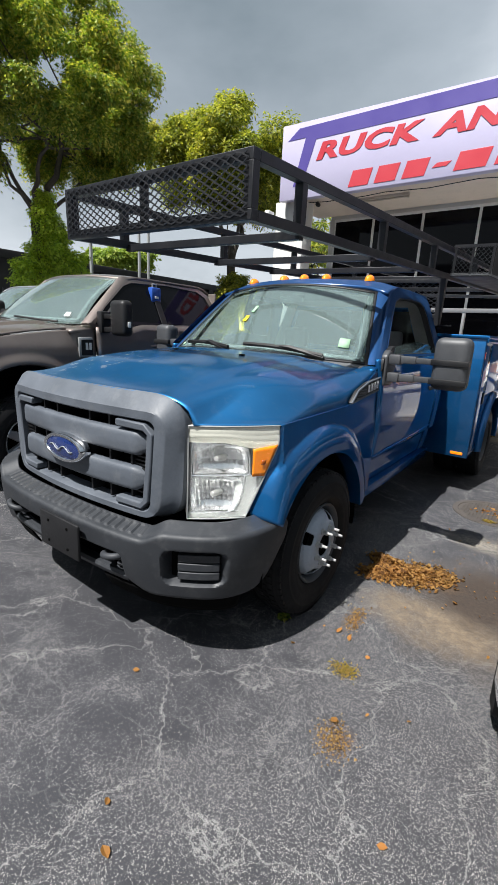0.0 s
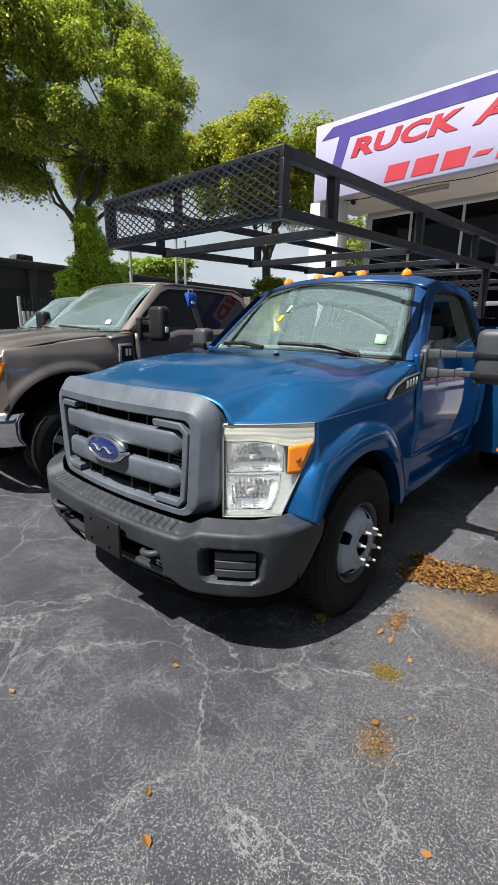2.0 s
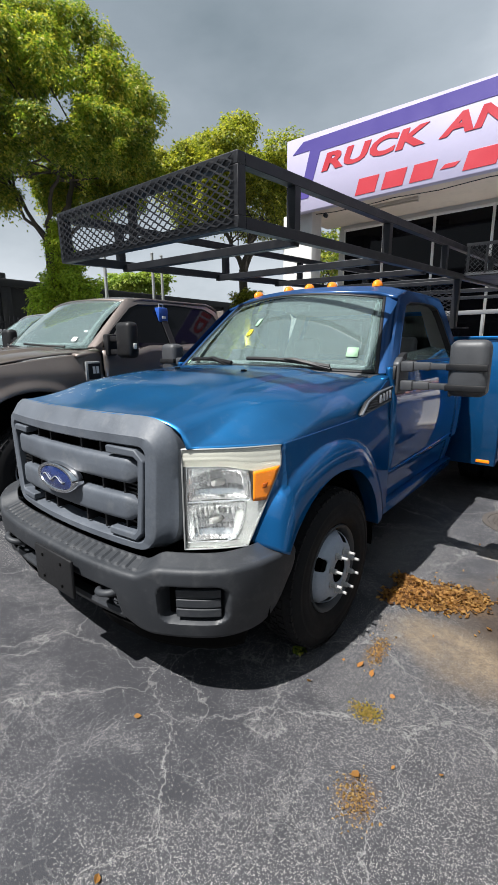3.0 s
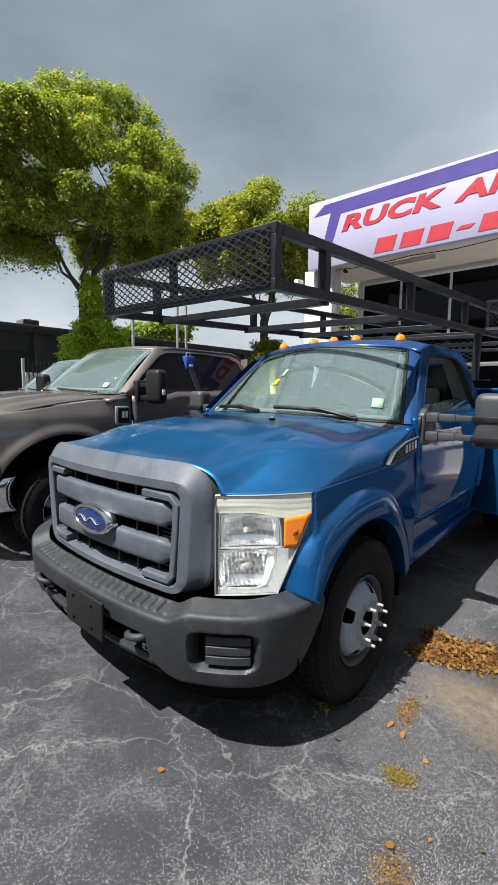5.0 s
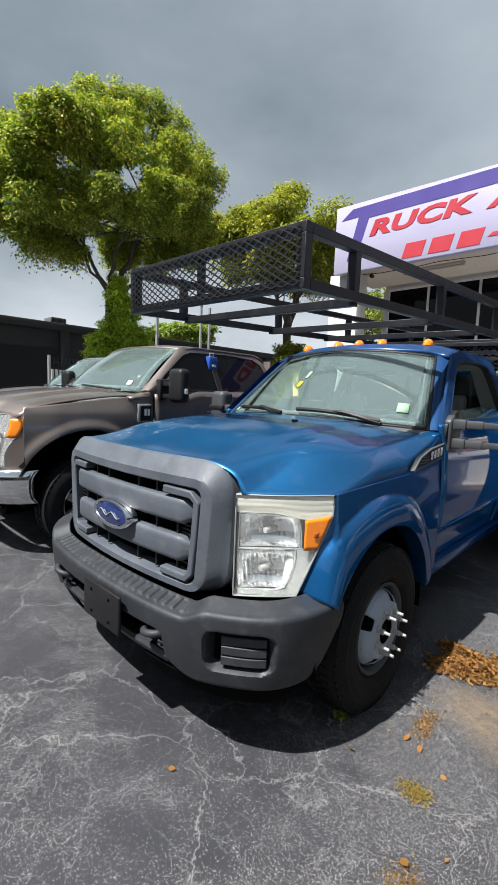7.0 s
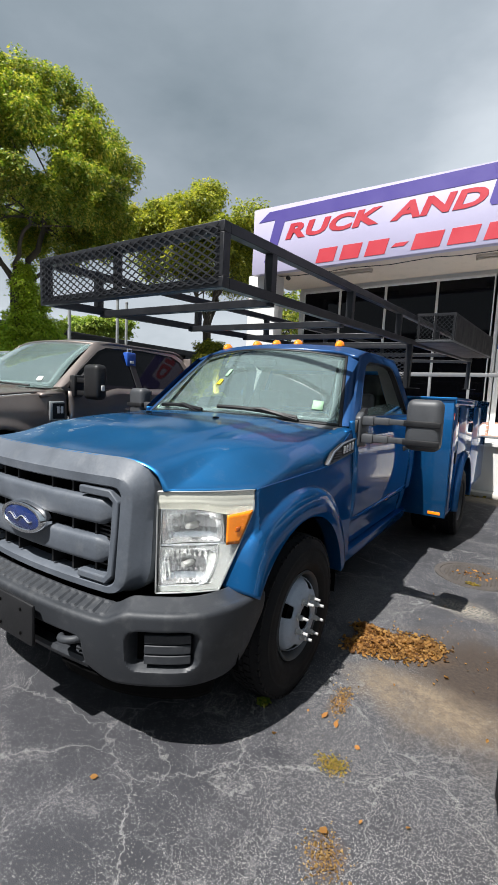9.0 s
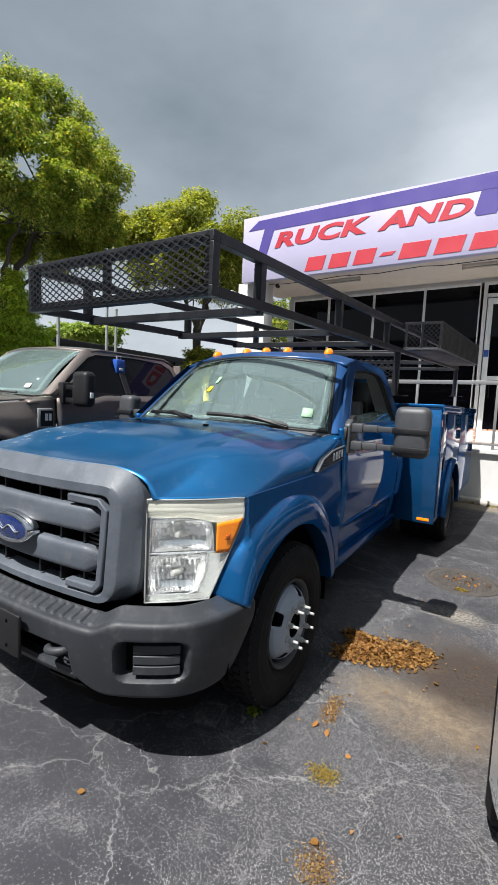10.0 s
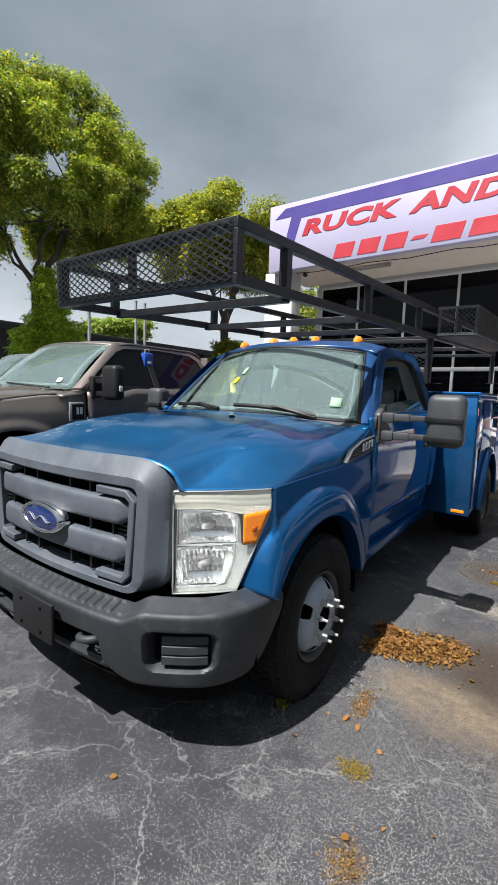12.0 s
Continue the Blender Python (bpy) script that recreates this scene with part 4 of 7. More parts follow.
def wing(s):
    def outer(th):
        d = Vector((math.cos(th), math.sin(th)))
        best = 9
        for (p, q) in (((0.585, 1.150), (1.30, 1.165)), ((1.30, 1.165), (1.74, 1.36)), ((1.74, 1.36), (1.74, 0.50)), ((1.74, 0.50), (1.55, 0.50)), ((0.585, 1.150), (0.462, 0.712)), ((0.462, 0.712), (0.462, 0.58))):
            p, q = Vector(p) - Vector((AX, AZ)), Vector(q) - Vector((AX, AZ))
            e = q - p
            den = d.x * e.y - d.y * e.x
            if abs(den) < 1e-9:
                continue
            t, w = (p.x * e.y - p.y * e.x) / den, (p.x * d.y - p.y * d.x) / den
            if t > 0 and -1e-6 <= w <= 1 + 1e-6:
                best = min(best, t)
        return best

    def skin_x(y, z):
        x = 0.968 + 0.014 * smooth01((1.15 - z) / 0.2)
        if y < 0.585:
            x = min(x, 0.958 - (0.585 - y) * 0.80)
        if z > 1.16:
            x -= (z - 1.16) * 0.06
        return x

    def f(u, v):
        th = lerp(radians(151), radians(8), u)
        ro = outer(th)
        k = max(0.0, (v - 0.08) / 0.92)
        r = lerp(AR, ro, k ** 1.25)
        y, z = AX + r * math.cos(th), AZ + r * math.sin(th)
        lip = 1.028
        d = r - AR
        room, wide = (ro - AR) * 0.97, lerp(0.155, 0.185, smooth01((th - 1.9) / 0.5))
        width = (max(room, 1e-3) ** -4 + wide ** -4) ** -0.25
        t = d / max(width, 1e-4)
        flare = (1 - min(1.0, max(0.0, t)) ** 2.4) ** 0.62
        x = lerp(skin_x(y, z), lip, flare)
        if v < 0.08:
            x = lip - 0.10 * (1 - v / 0.08)
        return Vector((s * x, y, z))
    part("front_wing", grid(f, 96, 60), M["blue"], truck, smooth=42, solid=0.004)
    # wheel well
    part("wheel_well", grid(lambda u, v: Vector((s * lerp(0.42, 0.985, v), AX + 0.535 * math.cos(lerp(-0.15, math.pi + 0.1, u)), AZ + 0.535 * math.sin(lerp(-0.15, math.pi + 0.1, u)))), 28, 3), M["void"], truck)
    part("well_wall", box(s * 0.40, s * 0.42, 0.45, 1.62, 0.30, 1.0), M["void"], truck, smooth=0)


mirror_x(wing)


# grille
def grille_y(x):
    return 0.115 + 0.055 * (x / 0.62) ** 2


def ring3(out, y, below=None):
    """The outline set on the curved front; its top keeps the given distance under the bonnet's edge."""
    pts = []
    for p in out:
        gap = 0 if below is None else below + 0.6 * max(0, abs(p.x) - 0.665)
        z = p.y if below is None or p.y < 0.95 else min(p.y, bonnet_front(p.x)[1] - gap)
        pts.append(Vector((p.x, grille_y(p.x) + y, z)))
    return pts


o_in = dense(rounded(-0.575, 0.575, 0.735, 1.150, 0.05, 6, -0.545, 0.545))
o_face = dense(rounded(-0.640, 0.640, 0.700, 1.195, 0.10, 6, -0.600, 0.600))
o_top = dense(rounded(-0.674, 0.674, 0.695, 1.262, 0.15, 6, -0.644, 0.644))
o_back = dense(rounded(-0.690, 0.690, 0.690, 1.272, 0.16, 6, -0.672, 0.672))
part("grille_surround", rings([ring3(o_in, 0.10), ring3(o_in, 0.012), ring3(dense(rounded(-0.585, 0.585, 0.727, 1.158, 0.05, 6, -0.553, 0.553)), 0.0), ring3(o_face, 0.0, 0.075), ring3(dense(rounded(-0.648, 0.648, 0.698, 1.200, 0.11, 6, -0.608, 0.608)), 0.005, 0.066), ring3(o_top, 0.045, 0.014), ring3(o_back, 0.064, 0.0), ring3(o_back, 0.072, 0.010), ring3(o_back, 0.14, 0.04)]), M["grey_plastic"], truck, smooth=42, bevel=0.0)
# near-black sheet in place of the shade behind the grille
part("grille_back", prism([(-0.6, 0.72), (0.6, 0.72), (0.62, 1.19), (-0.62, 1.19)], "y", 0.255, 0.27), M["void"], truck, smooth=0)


def cross_bar(z0, z1, half, name):
    def f(u, v):
        x = lerp(-half, half, u)
        a = v * 2 * math.pi
        c, sn = math.cos(a), math.sin(a)
        zz = (z0 + z1) / 2 + (z1 - z0) / 2 * math.copysign(abs(sn) ** 0.45, sn)
        yy = grille_y(x) + 0.030 - 0.034 * math.copysign(abs(c) ** 0.6, c)
        end = smooth01((half - abs(x)) / 0.05)
        return Vector((x, yy + 0.03 * (1 - end), lerp((z0 + z1) / 2, zz, 0.55 + 0.45 * end)))
    part(name, grid(lambda u, v: f(u, 1 - v), 48, 24), M["grey_plastic"], truck, smooth=40)


cross_bar(0.985, 1.098, 0.520, "grille_bar")
cross_bar(0.815, 0.930, 0.505, "grille_bar")


def claw(s):
    """The square-ended bracket that frames each side of the grille."""
    pts = [(0.36, 1.128), (0.525, 1.124), (0.557, 1.095), (0.548, 0.95), (0.532, 0.785), (0.505, 0.755), (0.35, 0.758)]
    bm = bmesh.new()
    prev = []
    for i, (x, z) in enumerate(pts):
        a = Vector(pts[max(i - 1, 0)])
        b = Vector(pts[min(i + 1, len(pts) - 1)])
        d = (b - a).normalized()
        nrm = Vector((d.y, -d.x))
        w = 0.017
        o, inn = Vector((x, z)) - nrm * w, Vector((x, z)) + nrm * w
        y = grille_y(x)
        prev.append([Vector((s * o.x, y - 0.006, o.y)), Vector((s * inn.x, y - 0.006, inn.y)), Vector((s * inn.x, y + 0.06, inn.y)), Vector((s * o.x, y + 0.06, o.y))])
    add_rings(bm, prev, True, True, True)
    part("grille_bracket", bm, M["grey_plastic"], truck, bevel=0.006, smooth=30)
    # side mesh
    ms = bmesh.new()
    for i in range(16):
        z = 0.80 + i * 0.019
        add_box(ms, s * 0.42, s * 0.54, 0.185, 0.20, z, z + 0.008)
    part("grille_mesh", ms, M["black"], truck, smooth=0)


mirror_x(claw)
for x in (-0.42, -0.28, -0.14, 0.14, 0.28, 0.42):
    for z0, z1 in ((0.745, 0.82), (0.925, 0.99), (1.09, 1.145)):
        part("grille_fin", box(x - 0.006, x + 0.006, grille_y(x) + 0.03, grille_y(x) + 0.10, z0, z1), M["black"], truck, smooth=0)

# oval badge with a plain wave across it


def oval(rx, rz, y, n=48):
    return [Vector((rx * math.cos(2 * math.pi * k / n), y, 0.945 + rz * math.sin(2 * math.pi * k / n))) for k in range(n)]


badge = part("badge", rings([oval(0.165, 0.072, 0.13), oval(0.165, 0.072, 0.082), oval(0.160, 0.068, 0.075), oval(0.146, 0.056, 0.076), oval(0.143, 0.053, 0.080)]), M["chrome"], truck, "chrome-rimmed oval badge")
part("badge_face", rings([oval(0.144, 0.054, 0.081), oval(0.10, 0.038, 0.0745), oval(0.02, 0.008, 0.072)], True, False, True), M["badge_blue"], badge)
st = bmesh.new()
add_tube(st, [(x, 0.0715 - 0.004 * (1 - abs(x) / 0.1), 0.945 + 0.012 * math.sin(x * 62)) for x in [lerp(-0.095, 0.095, k / 30) for k in range(31)]], 0.0030, 6)
part("badge_wave", st, M["galv"], badge)

# bumper
BK = [(-1.022, 0.60), (-0.994, 0.39), (-0.918, 0.237), (-0.765, 0.118), (-0.60, 0.045), (-0.40, 0.015), (-0.20, 0.003), (0, 0.0), (0.20, 0.003), (0.40, 0.015), (0.60, 0.045), (0.765, 0.118), (0.918, 0.237), (0.994, 0.39), (1.022, 0.60)]


def bumper_path(u):
    return path_at([(x, y, 0) for x, y in BK], u)


def bumper_u(x):
    lo, hi = 0.0, 1.0
    for _ in range(30):
        m = (lo + hi) / 2
        if bumper_path(m).x < x:
            lo = m
        else:
            hi = m
    return lo


def inside_rr(x, z, x0, x1, z0, z1, r):
    """Signed distance to a rounded opening, negative within."""
    cx, cz, hx, hz = (x0 + x1) / 2, (z0 + z1) / 2, (x1 - x0) / 2 - r, (z1 - z0) / 2 - r
    dx, dz = abs(x - cx) - hx, abs(z - cz) - hz
    return math.hypot(max(dx, 0), max(dz, 0)) + min(max(dx, dz), 0) - r


def bumper_bottom(x, y=0.0):
    return lerp(0.410, 0.362, smooth01((abs(x) - 0.46) / 0.2)) + 0.15 * max(0, (y - 0.36) / 0.24) ** 2.6


def bumper_top(x):
    return lerp(0.655, 0.700, smooth01((abs(x) - 0.60) / 0.12))


def bumper_point(u, v):
    p = bumper_path(u)
    d = (bumper_path(min(1, u + 0.004)) - bumper_path(max(0, u - 0.004))).normalized()
    nrm = Vector((d.y, -d.x, 0))
    x = p.x
    zt, zb = bumper_top(x), bumper_bottom(x, p.y)
    mid = smooth01((0.64 - abs(x)) / 0.06)
    if v < 0.22:                       # top, leaning back under the grille
        t = v / 0.22
        deep = lerp(0.10, 0.11, mid)
        q = p - nrm * lerp(deep, 0.022, t)
        z = lerp(zt + 0.028, zt, t)
        if mid > 0.5 and abs(x) < 0.60 and 0.12 < t < 0.88:      # ribbed step pad
            z += 0.004 * (1 if math.sin(x * 2 * math.pi / 0.052) > 0 else -1)
    elif v < 0.30:
        t = (v - 0.22) / 0.08
        q = p - nrm * 0.022 * (1 - math.sin(t * math.pi / 2))
        z = zt - 0.022 * (1 - math.cos(t * math.pi / 2))
    elif v < 0.93:
        t = (v - 0.30) / 0.63
        z = lerp(zt - 0.022, zb + 0.03, t)
        q = p - nrm * (0.012 * math.sin(t * math.pi) * 0 + 0.035 * t ** 2)
        h = 0.0
        fx = abs(x)
        d1 = inside_rr(fx, z, 0.700, 0.942, 0.448, 0.632, 0.05)
        h = max(h, 0.072 * smooth01(-d1 / 0.030))
        q -= nrm * h
    else:
        t = (v - 0.93) / 0.07
        z = zb + 0.03 * (1 - math.sin(t * math.pi / 2))
        q = p - nrm * (0.035 + 0.09 * t ** 2)
    return Vector((q.x, q.y, z))


def bumper_hole(u, v):
    p = bumper_point(u, v)
    return 0.24 < v < 0.99 and inside_rr(abs(p.x), p.z, -0.50, 0.505, 0.425, 0.560, 0.035) < 0


part("front_bumper", grid(bumper_point, 340, 66, drop=bumper_hole), M["bumper"], truck, smooth=32, solid=0.006)
# near-black backing in place of the shade inside the bumper opening
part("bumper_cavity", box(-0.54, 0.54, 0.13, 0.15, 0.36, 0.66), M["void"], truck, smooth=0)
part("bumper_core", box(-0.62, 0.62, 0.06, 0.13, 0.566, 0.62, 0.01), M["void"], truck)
lip_rings = []
for i in range(25):
    q = bumper_path(bumper_u(lerp(-0.51, 0.51, i / 24)))
    lip_rings.append([Vector((q.x, q.y + d, z)) for d, z in ((0.054, 0.400), (0.042, 0.410), (0.036, 0.430), (0.044, 0.446), (0.09, 0.448), (0.09, 0.400))])
part("skid_lip", rings(lip_rings, True, True, True), M["bumper"], truck, smooth=40)


def valance(s):
    def f(u, v):
        p = bumper_path(lerp(0.62, 0.92, u))
        d = (bumper_path(lerp(0.62, 0.92, u) + 0.01) - bumper_path(lerp(0.62, 0.92, u) - 0.01)).normalized()
        nrm = Vector((d.y, -d.x, 0))
        q = p - nrm * lerp(0.055, 0.10, v)
        return Vector((s * q.x, q.y, lerp(0.385, 0.275, v) + 0.03 * (1 - u) * v))
    part("air_dam", grid(f, 26, 5), M["void"], truck, solid=0.008)
    # fog lamp blank with three slats
    for i in range(3):
        z = 0.482 + i * 0.042
        bm = bmesh.new()
        rr = []
        for k in range(9):
            x = lerp(0.765, 0.918, k / 8)
            p = bumper_path(bumper_u(x))
            d = (bumper_path(bumper_u(x) + 0.004) - bumper_path(bumper_u(x) - 0.004)).normalized()
            nrm = Vector((d.y, -d.x, 0))
            a, b = p - nrm * 0.030, p - nrm * 0.062
            rr.append([Vector((s * a.x, a.y, z - 0.002)), Vector((s * a.x, a.y, z + 0.033)), Vector((s * b.x, b.y, z + 0.037)), Vector((s * b.x, b.y, z - 0.006))])
        add_rings(bm, rr, True, True, True)
        part("fog_blank_slat", bm, M["bumper"], truck, bevel=0.003)
    # near-black sheet that paints shade into the fog lamp recess
    def dark_back(u, v):
        x = lerp(0.732, 0.912, u)
        p = bumper_path(bumper_u(x))
        d = (bumper_path(bumper_u(x) + 0.004) - bumper_path(bumper_u(x) - 0.004)).normalized()
        q = p - Vector((d.y, -d.x, 0)) * 0.066
        return Vector((s * q.x, q.y, lerp(0.478, 0.604, v)))
    part("fog_recess_shade", grid(dark_back, 10, 2), M["void"], truck, smooth=0)
    # tow hook
    pts = [(s * (0.435 + 0.055 * math.cos(a)), 0.050 - 0.050 * math.sin(a) * 0.9, 0.515 + 0.028 * math.cos(a * 0.5)) for a in [math.pi * (0.10 + 1.05 * k / 12) for k in range(13)]]
    part("tow_hook", tube([(s * 0.50, 0.13, 0.50)] + pts + [(s * 0.37, 0.11, 0.49)], 0.016, 10), M["bumper"], truck)
    part("tow_bolt", tube([(s * 0.43, 0.075, 0.475), (s * 0.485, 0.105, 0.462)], 0.014, 8), M["bumper"], truck)


mirror_x(valance)
# added, unseen plates that stop sunlight leaking onto the ground behind the bumper
part("light_stop_tray", box(-0.55, 0.55, 0.11, 1.60, 0.405, 0.42), M["void"], truck, smooth=0)
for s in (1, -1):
    part("light_stop_tray", prism([(s * 0.50, 0.10), (s * 0.66, 0.13), (s * 0.84, 0.30), (s * 0.88, 0.53), (s * 0.50, 0.55)], "z", 0.385, 0.40), M["void"], truck, smooth=0)
pb = bmesh.new()
add_box(pb, -0.055, 0.275, -0.034, -0.014, 0.455, 0.640, 0.012)
plate_ob = part("plate_bracket_panel", pb, M["black"], truck, "blank black plate bracket")
for x in (0.03, 0.19):
    for z in (0.495, 0.602):
        part("screw", lathe([(0.007, 0), (0.007, -0.004), (0.0, -0.006)], (x, -0.034, z), "y", 10), M["void"], plate_ob)

# headlamps
HA, HB, HC = Vector((0.694, 0.258)), Vector((0.958, 0.575)), Vector((0.815, 0.392))


def headlamp(s):
    def at(u, z, d=0.0):
        p = HA.lerp(HB, u)
        nx, ny = 0.786, -0.618
        bulge = 0.022 * math.sin(math.pi * min(1, max(0, u))) + d
        return Vector((s * (p.x + nx * bulge), p.y + ny * bulge, z))

    def edge(z):                        # outer end of the lamp at this height
        t = (z - 0.715) / (1.148 - 0.715)
        return lerp(0.64, 0.995, min(1, t / 0.78)) + 0.005 * t
    lamp = part("headlamp", grid(lambda u, v: at(u * edge(lerp(0.715, 1.146, v)), lerp(0.715, 1.146, v), -0.075), 18, 14), M["lamp_white"], truck, "hazed clear headlamp with amber marker", solid=0.004)
    rim = bmesh.new()
    loop = [at(0.0, 0.715), *[at(edge(0.715) * k / 4, 0.715) for k in range(1, 5)], *[at(edge(lerp(0.715, 1.146, k / 10)), lerp(0.715, 1.146, k / 10)) for k in range(1, 11)], *[at(1 - k / 8, 1.146) for k in range(1, 9)], *[at(0, 1.146 - 0.431 * k / 8) for k in range(1, 8)]]
    add_rings(rim, [[p + Vector((0, 0, 0)) for p in loop], [Vector((p.x - s * 0.05, p.y + 0.04, p.z)) for p in loop]], True)
    part("housing_wall", rim, M["lamp_white"], lamp)
    # pale brow and outer strip under the lens
    def brow(u, v):
        z = lerp(lerp(1.071, 1.044, smooth01((u - 0.35) / 0.4)), 1.144, v)
        rib = 0.0006 * abs(math.sin(v * 3.5 * math.pi)) * min(1, 4 * v)
        return at(u * edge(z), z, lerp(-0.007, 0.001, smooth01(v / 0.45)) * (1 - u) + 0.002 * u + rib)
    part("brow", grid(brow, 24, 36), M["lamp_brow"], lamp, "cream hazed brow", smooth=40)
    part("side_strip", grid(lambda u, v: at(lerp(0.74 - 0.10 * v, 1.0, u) * edge(lerp(0.718, 0.914, v)), lerp(0.718, 0.914, v), -0.014 + 0.010 * u - 0.02 * smooth01((0.3 - u) / 0.3)), 10, 10), M["lamp_strip"], lamp)
    part("bottom_strip", grid(lambda u, v: at(u * edge(0.718), lerp(0.718, 0.742, v), -0.008), 10, 3), M["lamp_strip"], lamp)
    lip = bmesh.new()
    add_tube(lip, [p + Vector((s * 0.002, -0.003, 0)) for p in loop + loop[:1]], 0.0036, 6)
    part("lens_border", lip, M["galv"], lamp, "thin silvery lens border")

    def bowl(u0, u1, z0, z1, name):
        cu, cz = (u0 + u1) / 2, (z0 + z1) / 2
        def f(a, b):
            p, q = 2 * a - 1, 2 * b - 1
            deep = 0.058 * min(1.0, 0.62 * p * p + 0.38 * q * q + 0.25 * max(abs(p), abs(q)) ** 8)
            flute = 0.006 * abs((a * 11 + 0.9 * b) % 1.0 - 0.5) + 0.003 * abs((b * 5 + 0.4 * a) % 1.0 - 0.5)
            return at(lerp(u0, u1, a), lerp(z0, z1, b), -0.070 + deep + flute * (0.45 if name == "upper_reflector" else 0.8))
        part(name, grid(f, 88, 40), M["reflector"], lamp, smooth=25)
        p = at(cu, cz, -0.045)
        part("bulb", lathe([(0.0, -0.03), (0.012, -0.028), (0.015, 0.0), (0.015, 0.03)], (p.x, p.y, p.z), "y", 12), M["steel"], lamp)
    bowl(0.055, 0.655, 0.924, 1.062, "upper_reflector")
    bowl(0.045, 0.600, 0.746, 0.910, "lower_reflector")
    fr = bmesh.new()
    for pts in ([(0.035, 0.917), (0.69, 0.917)], [(0.035, 0.917), (0.045, 1.068), (0.40, 1.064), (0.58, 1.052), (0.650, 1.030), (0.672, 0.985), (0.672, 0.92)], [(0.035, 0.917), (0.035, 0.742), (0.42, 0.740), (0.50, 0.752), (0.56, 0.785), (0.605, 0.84), (0.62, 0.912)]):
        add_tube(fr, [at(u, z, -0.012) for u, z in pts], 0.0048, 6)
    part("chrome_frame", fr, M["reflector"], lamp)
    def marker(u, v):
        z = lerp(0.914, lerp(1.042, 1.058, u), v)
        return at(lerp(0.695, 0.985 * edge(z), u), z, 0.008)
    amb = part("amber_marker", grid(marker, 8, 8), M["amber"], lamp, "amber side marker", solid=0.004)
    part("bulb_mark", grid(lambda u, v: marker(lerp(0.48, 0.70, u), lerp(0.40, 0.56, v)) + Vector((s * 0.004, -0.004, 0)), 3, 3), M["amber_dark"], amb, "small dark amber bulb mark", solid=0.002)
    part("lens", grid(lambda u, v: at(u * edge(lerp(0.715, 1.146, v)), lerp(0.715, 1.146, v), 0.004 * math.sin(v * math.pi)), 24, 20), M["lens"], lamp, "clear hazed lens").visible_shadow = False


mirror_x(headlamp)

# cab: doors, greenhouse, roof
def side_x(z):
    if z > 1.42:
        return 0.952 - (z - 1.42) * 0.33
    x = 0.952 + 0.036 * math.sin(math.pi * min(1, max(0, (1.42 - z) / 0.80)))
    x -= 0.030 * smooth01((0.74 - z) / 0.025) + 0.03 * smooth01((0.66 - z) / 0.2)
    return x


